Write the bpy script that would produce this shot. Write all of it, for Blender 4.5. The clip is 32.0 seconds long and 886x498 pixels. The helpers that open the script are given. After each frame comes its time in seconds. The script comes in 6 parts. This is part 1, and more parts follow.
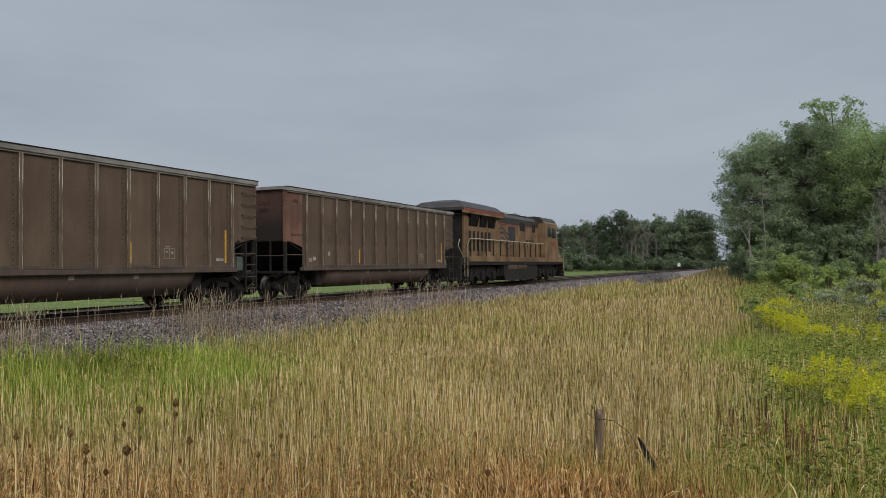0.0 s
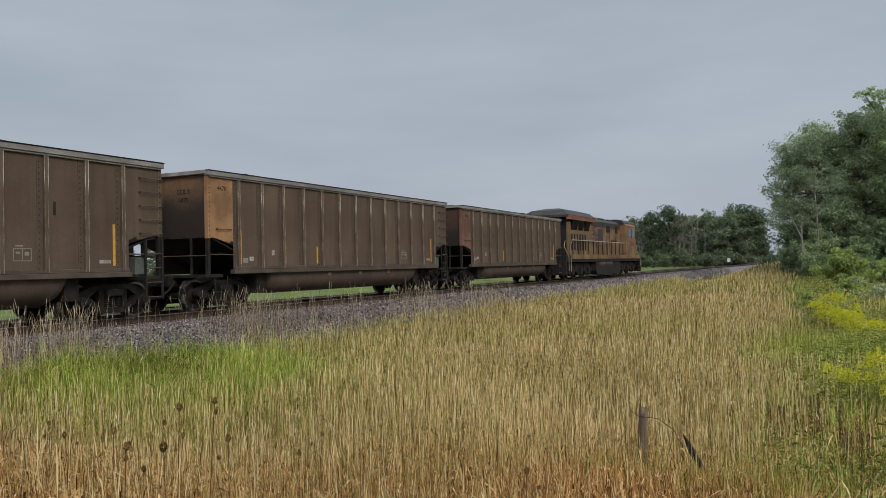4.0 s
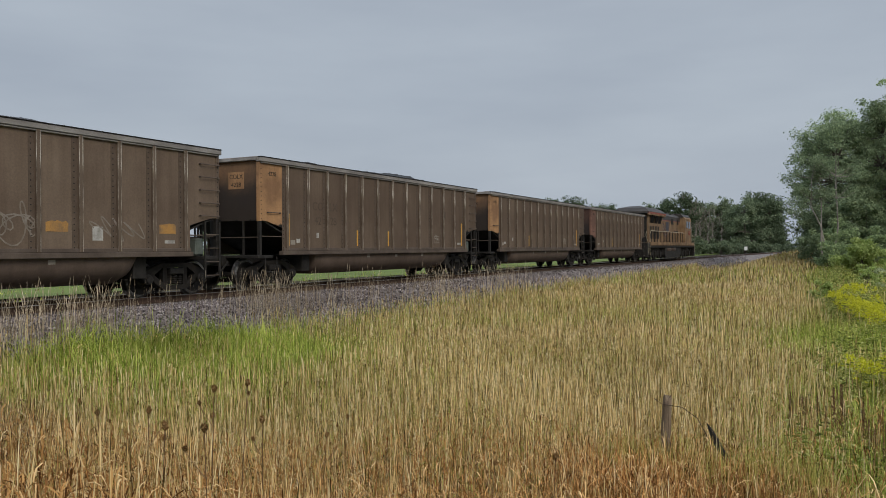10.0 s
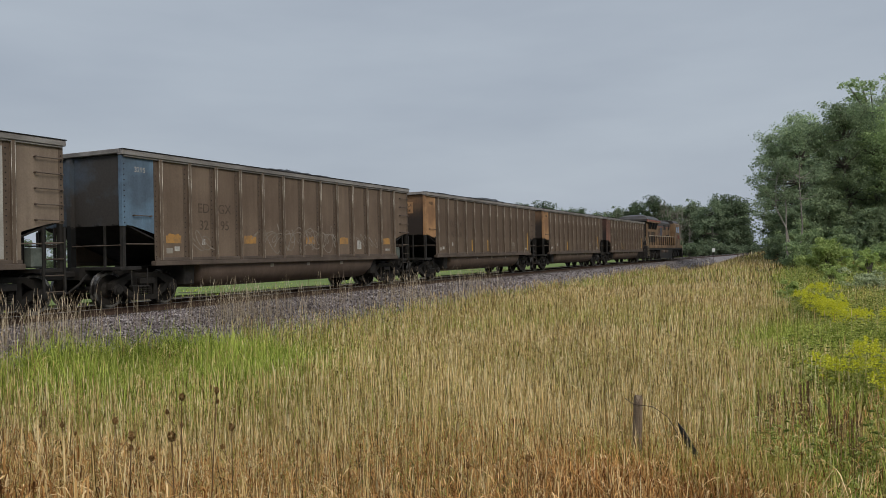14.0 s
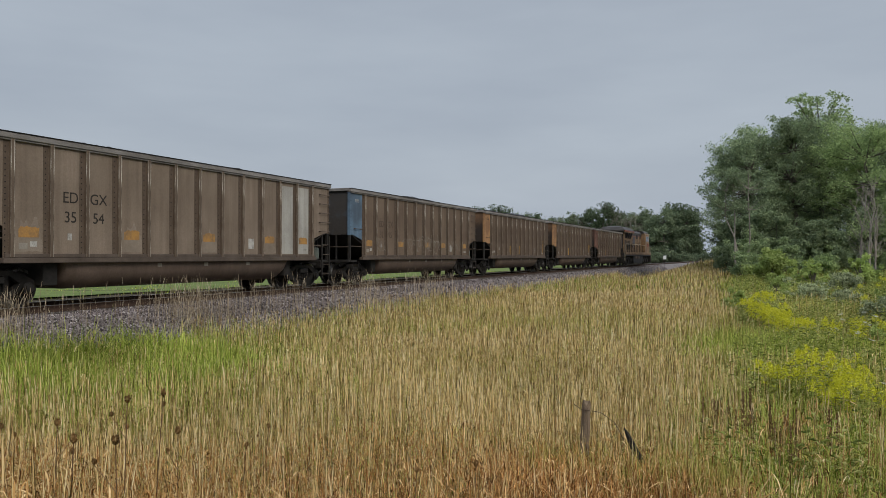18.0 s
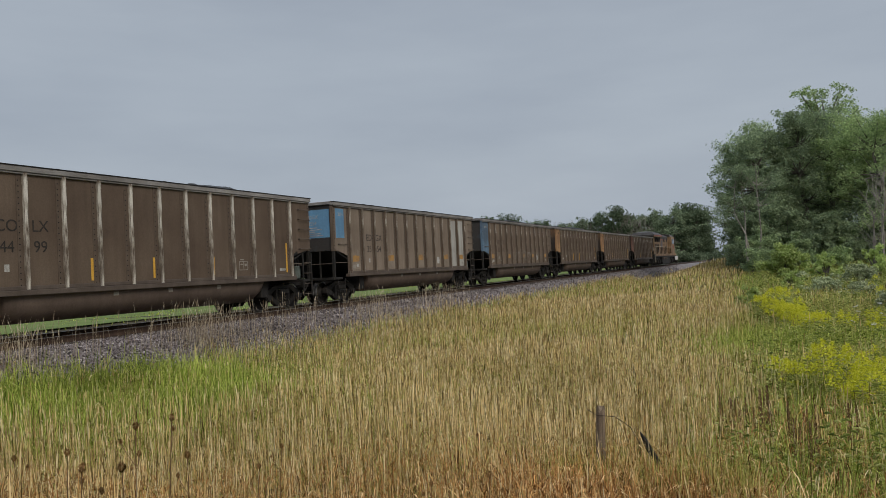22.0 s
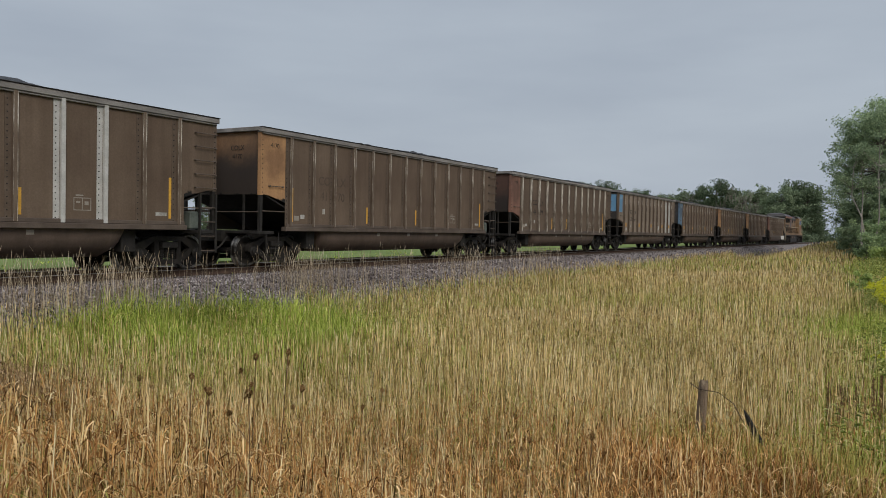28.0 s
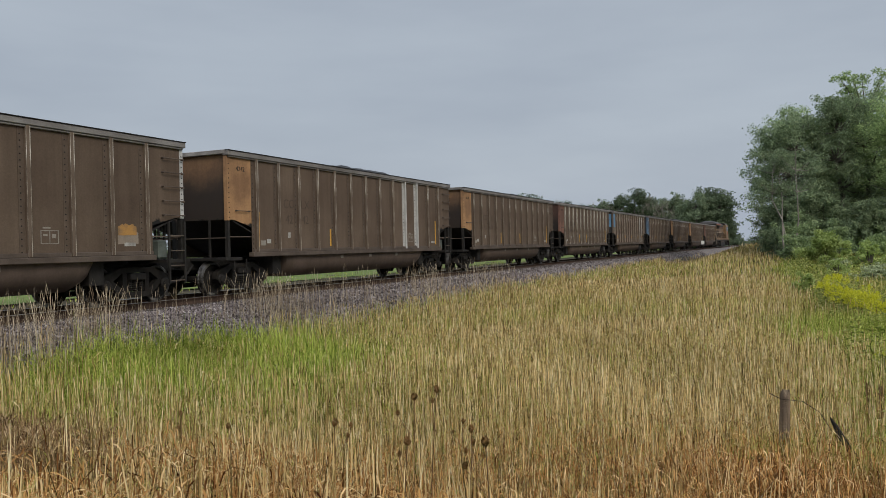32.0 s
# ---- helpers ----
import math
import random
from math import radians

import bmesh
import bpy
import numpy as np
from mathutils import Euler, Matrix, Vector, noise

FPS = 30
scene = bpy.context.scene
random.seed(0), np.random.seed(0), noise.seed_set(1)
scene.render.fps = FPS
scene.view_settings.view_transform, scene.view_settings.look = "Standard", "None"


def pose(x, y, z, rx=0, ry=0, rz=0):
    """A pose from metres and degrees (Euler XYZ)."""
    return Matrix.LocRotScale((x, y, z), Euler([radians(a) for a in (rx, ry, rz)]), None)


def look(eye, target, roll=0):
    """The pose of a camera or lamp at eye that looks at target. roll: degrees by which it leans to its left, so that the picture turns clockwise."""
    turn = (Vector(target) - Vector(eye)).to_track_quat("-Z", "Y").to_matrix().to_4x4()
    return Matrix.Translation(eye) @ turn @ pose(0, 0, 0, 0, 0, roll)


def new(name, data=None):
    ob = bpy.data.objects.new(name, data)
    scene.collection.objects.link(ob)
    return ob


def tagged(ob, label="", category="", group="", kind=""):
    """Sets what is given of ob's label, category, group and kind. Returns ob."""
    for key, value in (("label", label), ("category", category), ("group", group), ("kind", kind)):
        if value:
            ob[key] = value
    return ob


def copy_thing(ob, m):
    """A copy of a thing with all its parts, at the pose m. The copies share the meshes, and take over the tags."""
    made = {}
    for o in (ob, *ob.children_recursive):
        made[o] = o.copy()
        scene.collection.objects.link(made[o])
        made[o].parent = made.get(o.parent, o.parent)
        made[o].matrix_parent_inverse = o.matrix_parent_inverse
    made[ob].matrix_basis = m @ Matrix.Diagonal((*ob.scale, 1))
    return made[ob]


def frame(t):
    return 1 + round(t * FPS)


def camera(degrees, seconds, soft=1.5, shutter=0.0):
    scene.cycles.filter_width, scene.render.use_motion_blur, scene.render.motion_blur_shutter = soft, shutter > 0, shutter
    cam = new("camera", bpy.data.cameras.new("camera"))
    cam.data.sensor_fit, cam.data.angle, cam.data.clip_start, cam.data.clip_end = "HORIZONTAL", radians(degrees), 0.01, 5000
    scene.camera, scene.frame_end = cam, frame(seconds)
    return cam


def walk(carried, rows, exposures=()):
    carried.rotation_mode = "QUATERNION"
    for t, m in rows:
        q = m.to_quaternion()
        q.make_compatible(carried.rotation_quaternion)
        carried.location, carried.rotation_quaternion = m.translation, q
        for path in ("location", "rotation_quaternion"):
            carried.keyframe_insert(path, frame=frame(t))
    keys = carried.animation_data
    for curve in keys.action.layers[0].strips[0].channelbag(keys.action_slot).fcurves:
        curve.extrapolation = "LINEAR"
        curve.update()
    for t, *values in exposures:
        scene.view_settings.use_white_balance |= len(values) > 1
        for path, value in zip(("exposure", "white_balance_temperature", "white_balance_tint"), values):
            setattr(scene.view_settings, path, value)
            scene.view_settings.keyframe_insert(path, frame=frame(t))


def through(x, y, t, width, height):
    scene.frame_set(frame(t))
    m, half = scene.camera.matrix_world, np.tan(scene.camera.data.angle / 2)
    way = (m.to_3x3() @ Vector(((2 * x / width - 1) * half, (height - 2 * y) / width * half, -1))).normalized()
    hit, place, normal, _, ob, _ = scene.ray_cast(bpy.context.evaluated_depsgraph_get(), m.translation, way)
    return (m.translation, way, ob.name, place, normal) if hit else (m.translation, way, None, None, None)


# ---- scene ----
# The track runs along +y; a curve to the right begins at y = 40. Heights: field 0, rail head RAIL, eye EYE.
EYE = 2.67
RAIL = 1.49
TRACK_X = -16.64
BEND = 0.0003
PITCH = 16.18
WHEEL_R = 0.457


def track_x(y):
    return TRACK_X + BEND * max(y - 40.0, 0.0) ** 2 / 2


def track_turn(y):
    return -math.degrees(math.atan(BEND * max(y - 40.0, 0.0)))


# the way of the first car at every second second, from 2 s before the start
KNOTS = (23.89, 28.92, 34.08, 39.39, 45.04, 50.81, 56.85, 62.97, 69.28, 75.91, 82.71, 89.75, 96.99, 104.43, 112.13, 120.16, 128.23, 136.49, 144.91, 154.47)


def ahead(t):
    """How far the first coal car's centre has come along the track at t seconds."""
    k = min(max(t / 2.0, 0.0), 15.999)
    i, f = int(k), k - int(k)
    a, p, q, e = (KNOTS[j] for j in (i, i + 1, i + 2, i + 3))
    return 0.5 * (2 * p + (q - a) * f + (2 * a - 5 * p + 4 * q - e) * f * f + (3 * p - a - 3 * q + e) * f**3)


cam = camera(59.77, 32.0, soft=0.7)
walk(cam, [(t, pose(x, y, EYE + z, 90 + p, 0, yaw) @ pose(0, 0, 0, 0, 0, r)) for t, x, y, z, p, r, yaw in (
    (0, -0.034, 0.002, 0.024, 1.168, -0.408, 23.327),
    (0.5, -0.023, 0.000, 0.020, 1.168, -0.195, 23.389),
    (1, -0.035, 0.018, 0.032, 1.245, 0.132, 23.388),
    (1.5, -0.070, 0.052, 0.032, 1.343, 0.079, 23.919),
    (2, -0.047, 0.030, 0.027, 1.615, 0.067, 24.100),
    (2.5, -0.035, 0.035, 0.032, 2.055, -0.219, 24.303),
    (3, -0.014, 0.031, 0.036, 2.103, -0.575, 24.432),
    (3.5, 0.005, 0.048, 0.019, 1.634, -0.862, 25.431),
    (4, 0.006, 0.065, 0.006, 1.133, -1.128, 26.659),
    (4.5, 0.004, 0.048, -0.005, 0.656, -1.147, 27.968),
    (6.5, -0.082, -0.009, 0.017, -0.163, -0.519, 28.353),
    (7, -0.101, 0.002, 0.011, -0.146, -0.603, 28.594),
    (7.5, -0.096, -0.004, 0.024, -0.338, -0.617, 29.116),
    (8, -0.101, -0.006, 0.023, -0.425, -0.540, 29.541),
    (8.5, -0.086, -0.011, 0.028, -0.343, -0.523, 28.842),
    (9, -0.086, -0.008, 0.020, -0.231, -0.411, 28.381),
    (9.5, -0.093, 0.005, 0.017, -0.180, -0.365, 28.077),
    (10, -0.088, 0.000, 0.022, -0.048, -0.310, 27.744),
    (10.5, -0.103, 0.014, 0.010, 0.033, -0.290, 27.276),
    (11, -0.113, 0.020, 0.012, 0.089, -0.201, 26.714),
    (11.5, -0.129, 0.022, 0.011, 0.172, -0.131, 26.651),
    (12, -0.126, 0.025, 0.008, 0.225, -0.289, 26.747),
    (12.5, -0.130, 0.029, -0.005, 0.123, -0.753, 27.422),
    (13, -0.096, 0.012, 0.005, 0.170, -1.018, 27.674),
    (13.5, -0.084, 0.018, 0.006, 0.189, -1.157, 26.194),
    (14, -0.080, 0.014, 0.003, 0.369, -1.151, 25.635),
    (14.5, -0.081, 0.007, 0.004, 0.400, -0.944, 25.334),
    (16.5, -0.071, 0.000, 0.026, 0.461, -0.394, 23.112),
    (17, -0.057, -0.001, 0.023, 0.479, -0.290, 22.744),
    (17.5, -0.048, -0.007, 0.027, 0.481, -0.356, 22.494),
    (18, -0.052, -0.007, 0.025, 0.494, 0.048, 22.359),
    (18.5, -0.045, -0.023, 0.018, 0.519, 0.338, 22.509),
    (19, -0.041, -0.018, 0.021, 0.700, 0.548, 22.704),
    (19.5, -0.024, -0.001, 0.026, 0.858, 0.342, 22.806),
    (20, -0.007, 0.012, 0.004, 0.794, -0.445, 22.669),
    (20.5, -0.001, 0.028, -0.005, 0.735, -1.587, 22.412),
    (21, -0.022, 0.044, 0.000, 0.782, -2.244, 22.406),
    (21.5, -0.028, 0.049, 0.007, 1.078, -2.461, 22.606),
    (22, -0.011, 0.038, 0.018, 1.384, -2.787, 23.128),
    (22.5, -0.019, 0.042, 0.007, 1.832, -2.784, 23.387),
    (23, -0.000, 0.040, 0.022, 2.373, -2.952, 23.489),
    (23.5, -0.003, 0.045, 0.023, 2.581, -3.535, 25.169),
    (24, -0.005, 0.025, 0.024, 2.938, -3.295, 28.760),
    (24.5, -0.045, 0.006, 0.012, 2.455, -2.024, 30.320),
    (25, -0.090, -0.006, -0.009, 1.585, -1.549, 32.253),
    (25.5, -0.153, 0.009, -0.034, 0.572, -0.849, 33.759),
    (27.5, -0.189, -0.008, -0.025, -1.656, 1.404, 36.127),
    (28, -0.151, -0.028, -0.016, -1.445, 1.114, 30.003),
    (28.1, -0.132, -0.027, -0.012, -1.378, 0.969, 27.383),
    (28.2, -0.115, -0.027, -0.011, -1.312, 0.823, 24.410),
    (28.3, -0.099, -0.026, -0.013, -1.246, 0.678, 21.620),
    (28.4, -0.082, -0.026, -0.018, -1.180, 0.532, 19.248),
    (28.5, -0.067, -0.026, -0.026, -1.113, 0.386, 17.804),
    (29, -0.055, -0.040, -0.027, -1.106, -0.392, 16.804),
    (29.5, -0.140, 0.002, -0.030, -1.096, -1.172, 16.586),
    (30, -0.433, 0.081, -0.028, -1.029, -1.785, 17.774),
    (30.1, -0.483, 0.067, -0.020, -0.892, -2.227, 19.595),
    (30.2, -0.538, 0.053, -0.016, -0.756, -2.668, 22.275),
    (30.3, -0.596, 0.039, -0.016, -0.620, -3.110, 25.130),
    (30.4, -0.660, 0.026, -0.018, -0.484, -3.552, 28.195),
    (30.5, -0.727, 0.013, -0.022, -0.348, -3.995, 30.189),
    (30.6, -0.771, -0.031, -0.016, -0.324, -4.097, 30.697),
    (30.7, -0.821, -0.074, -0.011, -0.299, -4.200, 30.335),
    (30.8, -0.878, -0.119, -0.007, -0.276, -4.302, 30.509),
    (31, -0.995, -0.203, -0.001, -0.229, -4.507, 29.962),
    (31.2, -1.065, -0.255, 0.008, -0.286, -3.085, 29.500),
    (31.3, -1.108, -0.284, 0.014, -0.316, -2.377, 28.885),
    (31.5, -1.208, -0.344, 0.028, -0.373, -0.955, 27.795),
    (31.8, -1.399, -0.339, 0.016, -0.250, -1.144, 25.260),
    (32, -1.550, -0.341, 0.011, -0.170, -1.270, 24.230),
)], exposures=[(0, -0.06), (3, -0.04), (4, 0.05), (7, 0.05), (14, 0.05), (19, 0.05), (20, -0.09), (21, -0.06), (24, -0.03), (25, 0.06), (28, 0.06), (30, 0.11), (31, 0.06), (32, 0.07)])

# ---- light: an overcast afternoon ----
SUN_UP, SUN_ROUND = 37.0, 127.0
sky = bpy.data.worlds.new("overcast_sky")
scene.world = sky
sky.use_nodes = True
nt = sky.node_tree
back = nt.nodes["Background"]
nishita = nt.nodes.new("ShaderNodeTexSky")
nishita.sky_type, nishita.sun_disc = "NISHITA", False
nishita.sun_elevation, nishita.sun_rotation = radians(SUN_UP), radians(SUN_ROUND)
nishita.dust_density, nishita.air_density = 4.0, 1.5
dim = nt.nodes.new("ShaderNodeVectorMath")
dim.operation = "SCALE"
dim.inputs["Scale"].default_value = 0.10
nt.links.new(nishita.outputs[0], dim.inputs[0])
co = nt.nodes.new("ShaderNodeTexCoord")
stretch = nt.nodes.new("ShaderNodeMapping")
stretch.inputs["Scale"].default_value = (1.0, 1.0, 4.5)
nt.links.new(co.outputs["Generated"], stretch.inputs[0])
cloud = nt.nodes.new("ShaderNodeTexNoise")
cloud.inputs["Scale"].default_value, cloud.inputs["Detail"].default_value = 2.2, 5.0
cloud.inputs["Roughness"].default_value = 0.5
nt.links.new(stretch.outputs[0], cloud.inputs["Vector"])
shade = nt.nodes.new("ShaderNodeValToRGB")
shade.color_ramp.elements[0].position, shade.color_ramp.elements[1].position = 0.32, 0.70
shade.color_ramp.elements[0].color = (0.330, 0.375, 0.445, 1)
shade.color_ramp.elements[1].color = (0.405, 0.455, 0.520, 1)
nt.links.new(cloud.outputs[0], shade.inputs[0])
split = nt.nodes.new("ShaderNodeSeparateXYZ")
nt.links.new(co.outputs["Generated"], split.inputs[0])
rise = nt.nodes.new("ShaderNodeValToRGB")
for place, v in ((0.0, 1.12), (0.10, 1.08), (0.34, 1.02), (0.55, 2.5), (1.0, 4.6)):
    e = rise.color_ramp.elements.new(place)
    e.color = (v, v, v, 1)
rise.color_ramp.elements.remove(rise.color_ramp.elements[0])
rise.color_ramp.elements.remove(rise.color_ramp.elements[-1])
nt.links.new(split.outputs["Z"], rise.inputs[0])
times = nt.nodes.new("ShaderNodeVectorMath")
times.operation = "MULTIPLY"
nt.links.new(shade.outputs[0], times.inputs[0])
nt.links.new(rise.outputs[0], times.inputs[1])
blend = nt.nodes.new("ShaderNodeMix")
blend.data_type = "RGBA"
blend.inputs[0].default_value = 0.93
nt.links.new(dim.outputs[0], blend.inputs[6])
nt.links.new(times.outputs[0], blend.inputs[7])
nt.links.new(blend.outputs[2], back.inputs[0])
back.inputs[1].default_value = 1.0

sun = new("sun", bpy.data.lights.new("sun", "SUN"))
sun.data.energy, sun.data.angle, sun.data.color = 1.5, radians(25), (1.0, 0.92, 0.80)
sun.matrix_world = look((50, -38, 48), (0, 0, 0))


# ---- materials ----
def nodes_of(name):
    m = bpy.data.materials.new(name)
    m.use_nodes = True
    return m, m.node_tree, m.node_tree.nodes["Principled BSDF"]


def noise_node(nt, vec, scale, detail=4.0, rough=0.55):
    n = nt.nodes.new("ShaderNodeTexNoise")
    n.inputs["Scale"].default_value, n.inputs["Detail"].default_value, n.inputs["Roughness"].default_value = scale, detail, rough
    nt.links.new(vec, n.inputs["Vector"])
    return n.outputs[0]


def ramp_node(nt, fac, stops):
    r = nt.nodes.new("ShaderNodeValToRGB")
    els = r.color_ramp.elements
    while len(els) < len(stops):
        els.new(0.5)
    for e, (p, c) in zip(els, stops):
        e.position, e.color = p, (*c, 1) if len(c) == 3 else c
    nt.links.new(fac, r.inputs[0])
    return r.outputs[0]


def mix_node(nt, fac, a, b, kind="MIX"):
    n = nt.nodes.new("ShaderNodeMix")
    n.data_type, n.blend_type = "RGBA", kind
    for sock, v in ((n.inputs[0], fac), (n.inputs[6], a), (n.inputs[7], b)):
        if isinstance(v, (int, float)):
            sock.default_value = v
        elif isinstance(v, tuple):
            sock.default_value = (*v, 1)
        else:
            nt.links.new(v, sock)
    return n.outputs[2]


def surface(name, stops, scale=2.0, fine=30.0, rough=0.75, metal=0.0, bump=0.3, stretch=(1, 1, 1), streak=0.0, each=0.0, dirt=None, soot=None):
    """Paint, metal, wood or earth: a broad variation through stops, a fine grain, optional streaks down the surface, an own shade for each object."""
    m, nt, b = nodes_of(name)
    tc = nt.nodes.new("ShaderNodeTexCoord")
    mp = nt.nodes.new("ShaderNodeMapping")
    mp.inputs["Scale"].default_value = stretch
    nt.links.new(tc.outputs["Object"], mp.inputs[0])
    info = nt.nodes.new("ShaderNodeObjectInfo")
    add = nt.nodes.new("ShaderNodeVectorMath")
    nt.links.new(mp.outputs[0], add.inputs[0])
    nt.links.new(info.outputs["Location"], add.inputs[1]) if each < 0 else None
    broad = noise_node(nt, add.outputs[0], scale, 5.0, 0.6)
    col = ramp_node(nt, broad, stops)
    grain = noise_node(nt, tc.outputs["Object"], fine, 6.0, 0.65)
    col = mix_node(nt, 0.38, col, ramp_node(nt, grain, [(0.25, (0.55, 0.55, 0.55)), (0.75, (1.35, 1.33, 1.3))]), "MULTIPLY")
    if streak:
        mp2 = nt.nodes.new("ShaderNodeMapping")
        mp2.inputs["Scale"].default_value = (2.4, 2.4, 0.14)
        nt.links.new(tc.outputs["Object"], mp2.inputs[0])
        run = noise_node(nt, mp2.outputs[0], 2.0, 4.0, 0.6)
        col = mix_node(nt, streak, col, ramp_node(nt, run, [(0.3, (0.55, 0.5, 0.46)), (0.7, (1.3, 1.28, 1.26))]), "MULTIPLY")
    if each > 0:
        col = mix_node(nt, each, col, ramp_node(nt, info.outputs["Random"], [(0.0, (0.55, 0.53, 0.5)), (1.0, (1.4, 1.38, 1.35))]), "MULTIPLY")
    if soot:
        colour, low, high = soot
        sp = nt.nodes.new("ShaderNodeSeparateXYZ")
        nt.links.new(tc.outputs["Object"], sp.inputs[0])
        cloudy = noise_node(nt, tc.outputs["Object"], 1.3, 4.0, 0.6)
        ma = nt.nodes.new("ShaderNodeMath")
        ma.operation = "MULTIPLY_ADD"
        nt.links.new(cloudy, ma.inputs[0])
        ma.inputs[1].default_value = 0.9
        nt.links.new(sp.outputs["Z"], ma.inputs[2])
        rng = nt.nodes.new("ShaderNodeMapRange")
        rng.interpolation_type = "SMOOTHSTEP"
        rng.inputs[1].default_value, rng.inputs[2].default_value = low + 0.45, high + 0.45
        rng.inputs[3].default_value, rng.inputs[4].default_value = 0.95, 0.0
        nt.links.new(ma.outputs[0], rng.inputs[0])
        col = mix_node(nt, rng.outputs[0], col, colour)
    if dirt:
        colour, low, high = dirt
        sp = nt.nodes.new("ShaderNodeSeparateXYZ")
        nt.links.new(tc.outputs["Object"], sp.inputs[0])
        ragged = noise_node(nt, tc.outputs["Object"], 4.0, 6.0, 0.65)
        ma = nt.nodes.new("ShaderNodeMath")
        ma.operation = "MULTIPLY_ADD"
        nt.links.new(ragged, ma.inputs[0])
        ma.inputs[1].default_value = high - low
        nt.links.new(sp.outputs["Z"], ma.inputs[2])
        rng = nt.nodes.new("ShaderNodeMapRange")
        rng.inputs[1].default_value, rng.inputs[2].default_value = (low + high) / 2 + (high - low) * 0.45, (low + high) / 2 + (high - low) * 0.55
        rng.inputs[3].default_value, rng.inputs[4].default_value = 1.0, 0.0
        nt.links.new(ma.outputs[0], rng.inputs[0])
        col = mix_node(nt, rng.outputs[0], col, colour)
    nt.links.new(col, b.inputs["Base Color"])
    b.inputs["Roughness"].default_value, b.inputs["Metallic"].default_value = rough, metal
    b.inputs["Specular IOR Level"].default_value = 0.25
    if bump:
        bp = nt.nodes.new("ShaderNodeBump")
        bp.inputs["Strength"].default_value, bp.inputs["Distance"].default_value = bump, 0.02
        nt.links.new(grain, bp.inputs["Height"])
        nt.links.new(bp.outputs[0], b.inputs["Normal"])
    return m


def leafy(name, stops, through=0.3, patch=0.25, span=0.34):
    """Leaves and blades: an own shade for each piece, with broad patches over the place, light coming through."""
    m, nt, b = nodes_of(name)
    nt.nodes.remove(b)
    out = nt.nodes["Material Output"]
    geo = nt.nodes.new("ShaderNodeNewGeometry")
    col = ramp_node(nt, geo.outputs["Random Per Island"], stops)
    if patch:
        broad = noise_node(nt, geo.outputs["Position"], patch, 4.0, 0.6)
        col = mix_node(nt, 0.8, col, ramp_node(nt, broad, [(0.3, (1 - span, 1 - span, 0.98 - span)), (0.7, (1 + 0.88 * span,) * 3)]), "MULTIPLY")
    d, tr, mx = nt.nodes.new("ShaderNodeBsdfDiffuse"), nt.nodes.new("ShaderNodeBsdfTranslucent"), nt.nodes.new("ShaderNodeMixShader")
    nt.links.new(col, d.inputs[0])
    nt.links.new(col, tr.inputs[0])
    mx.inputs[0].default_value = through
    nt.links.new(d.outputs[0], mx.inputs[1])
    nt.links.new(tr.outputs[0], mx.inputs[2])
    nt.links.new(mx.outputs[0], out.inputs["Surface"])
    return m


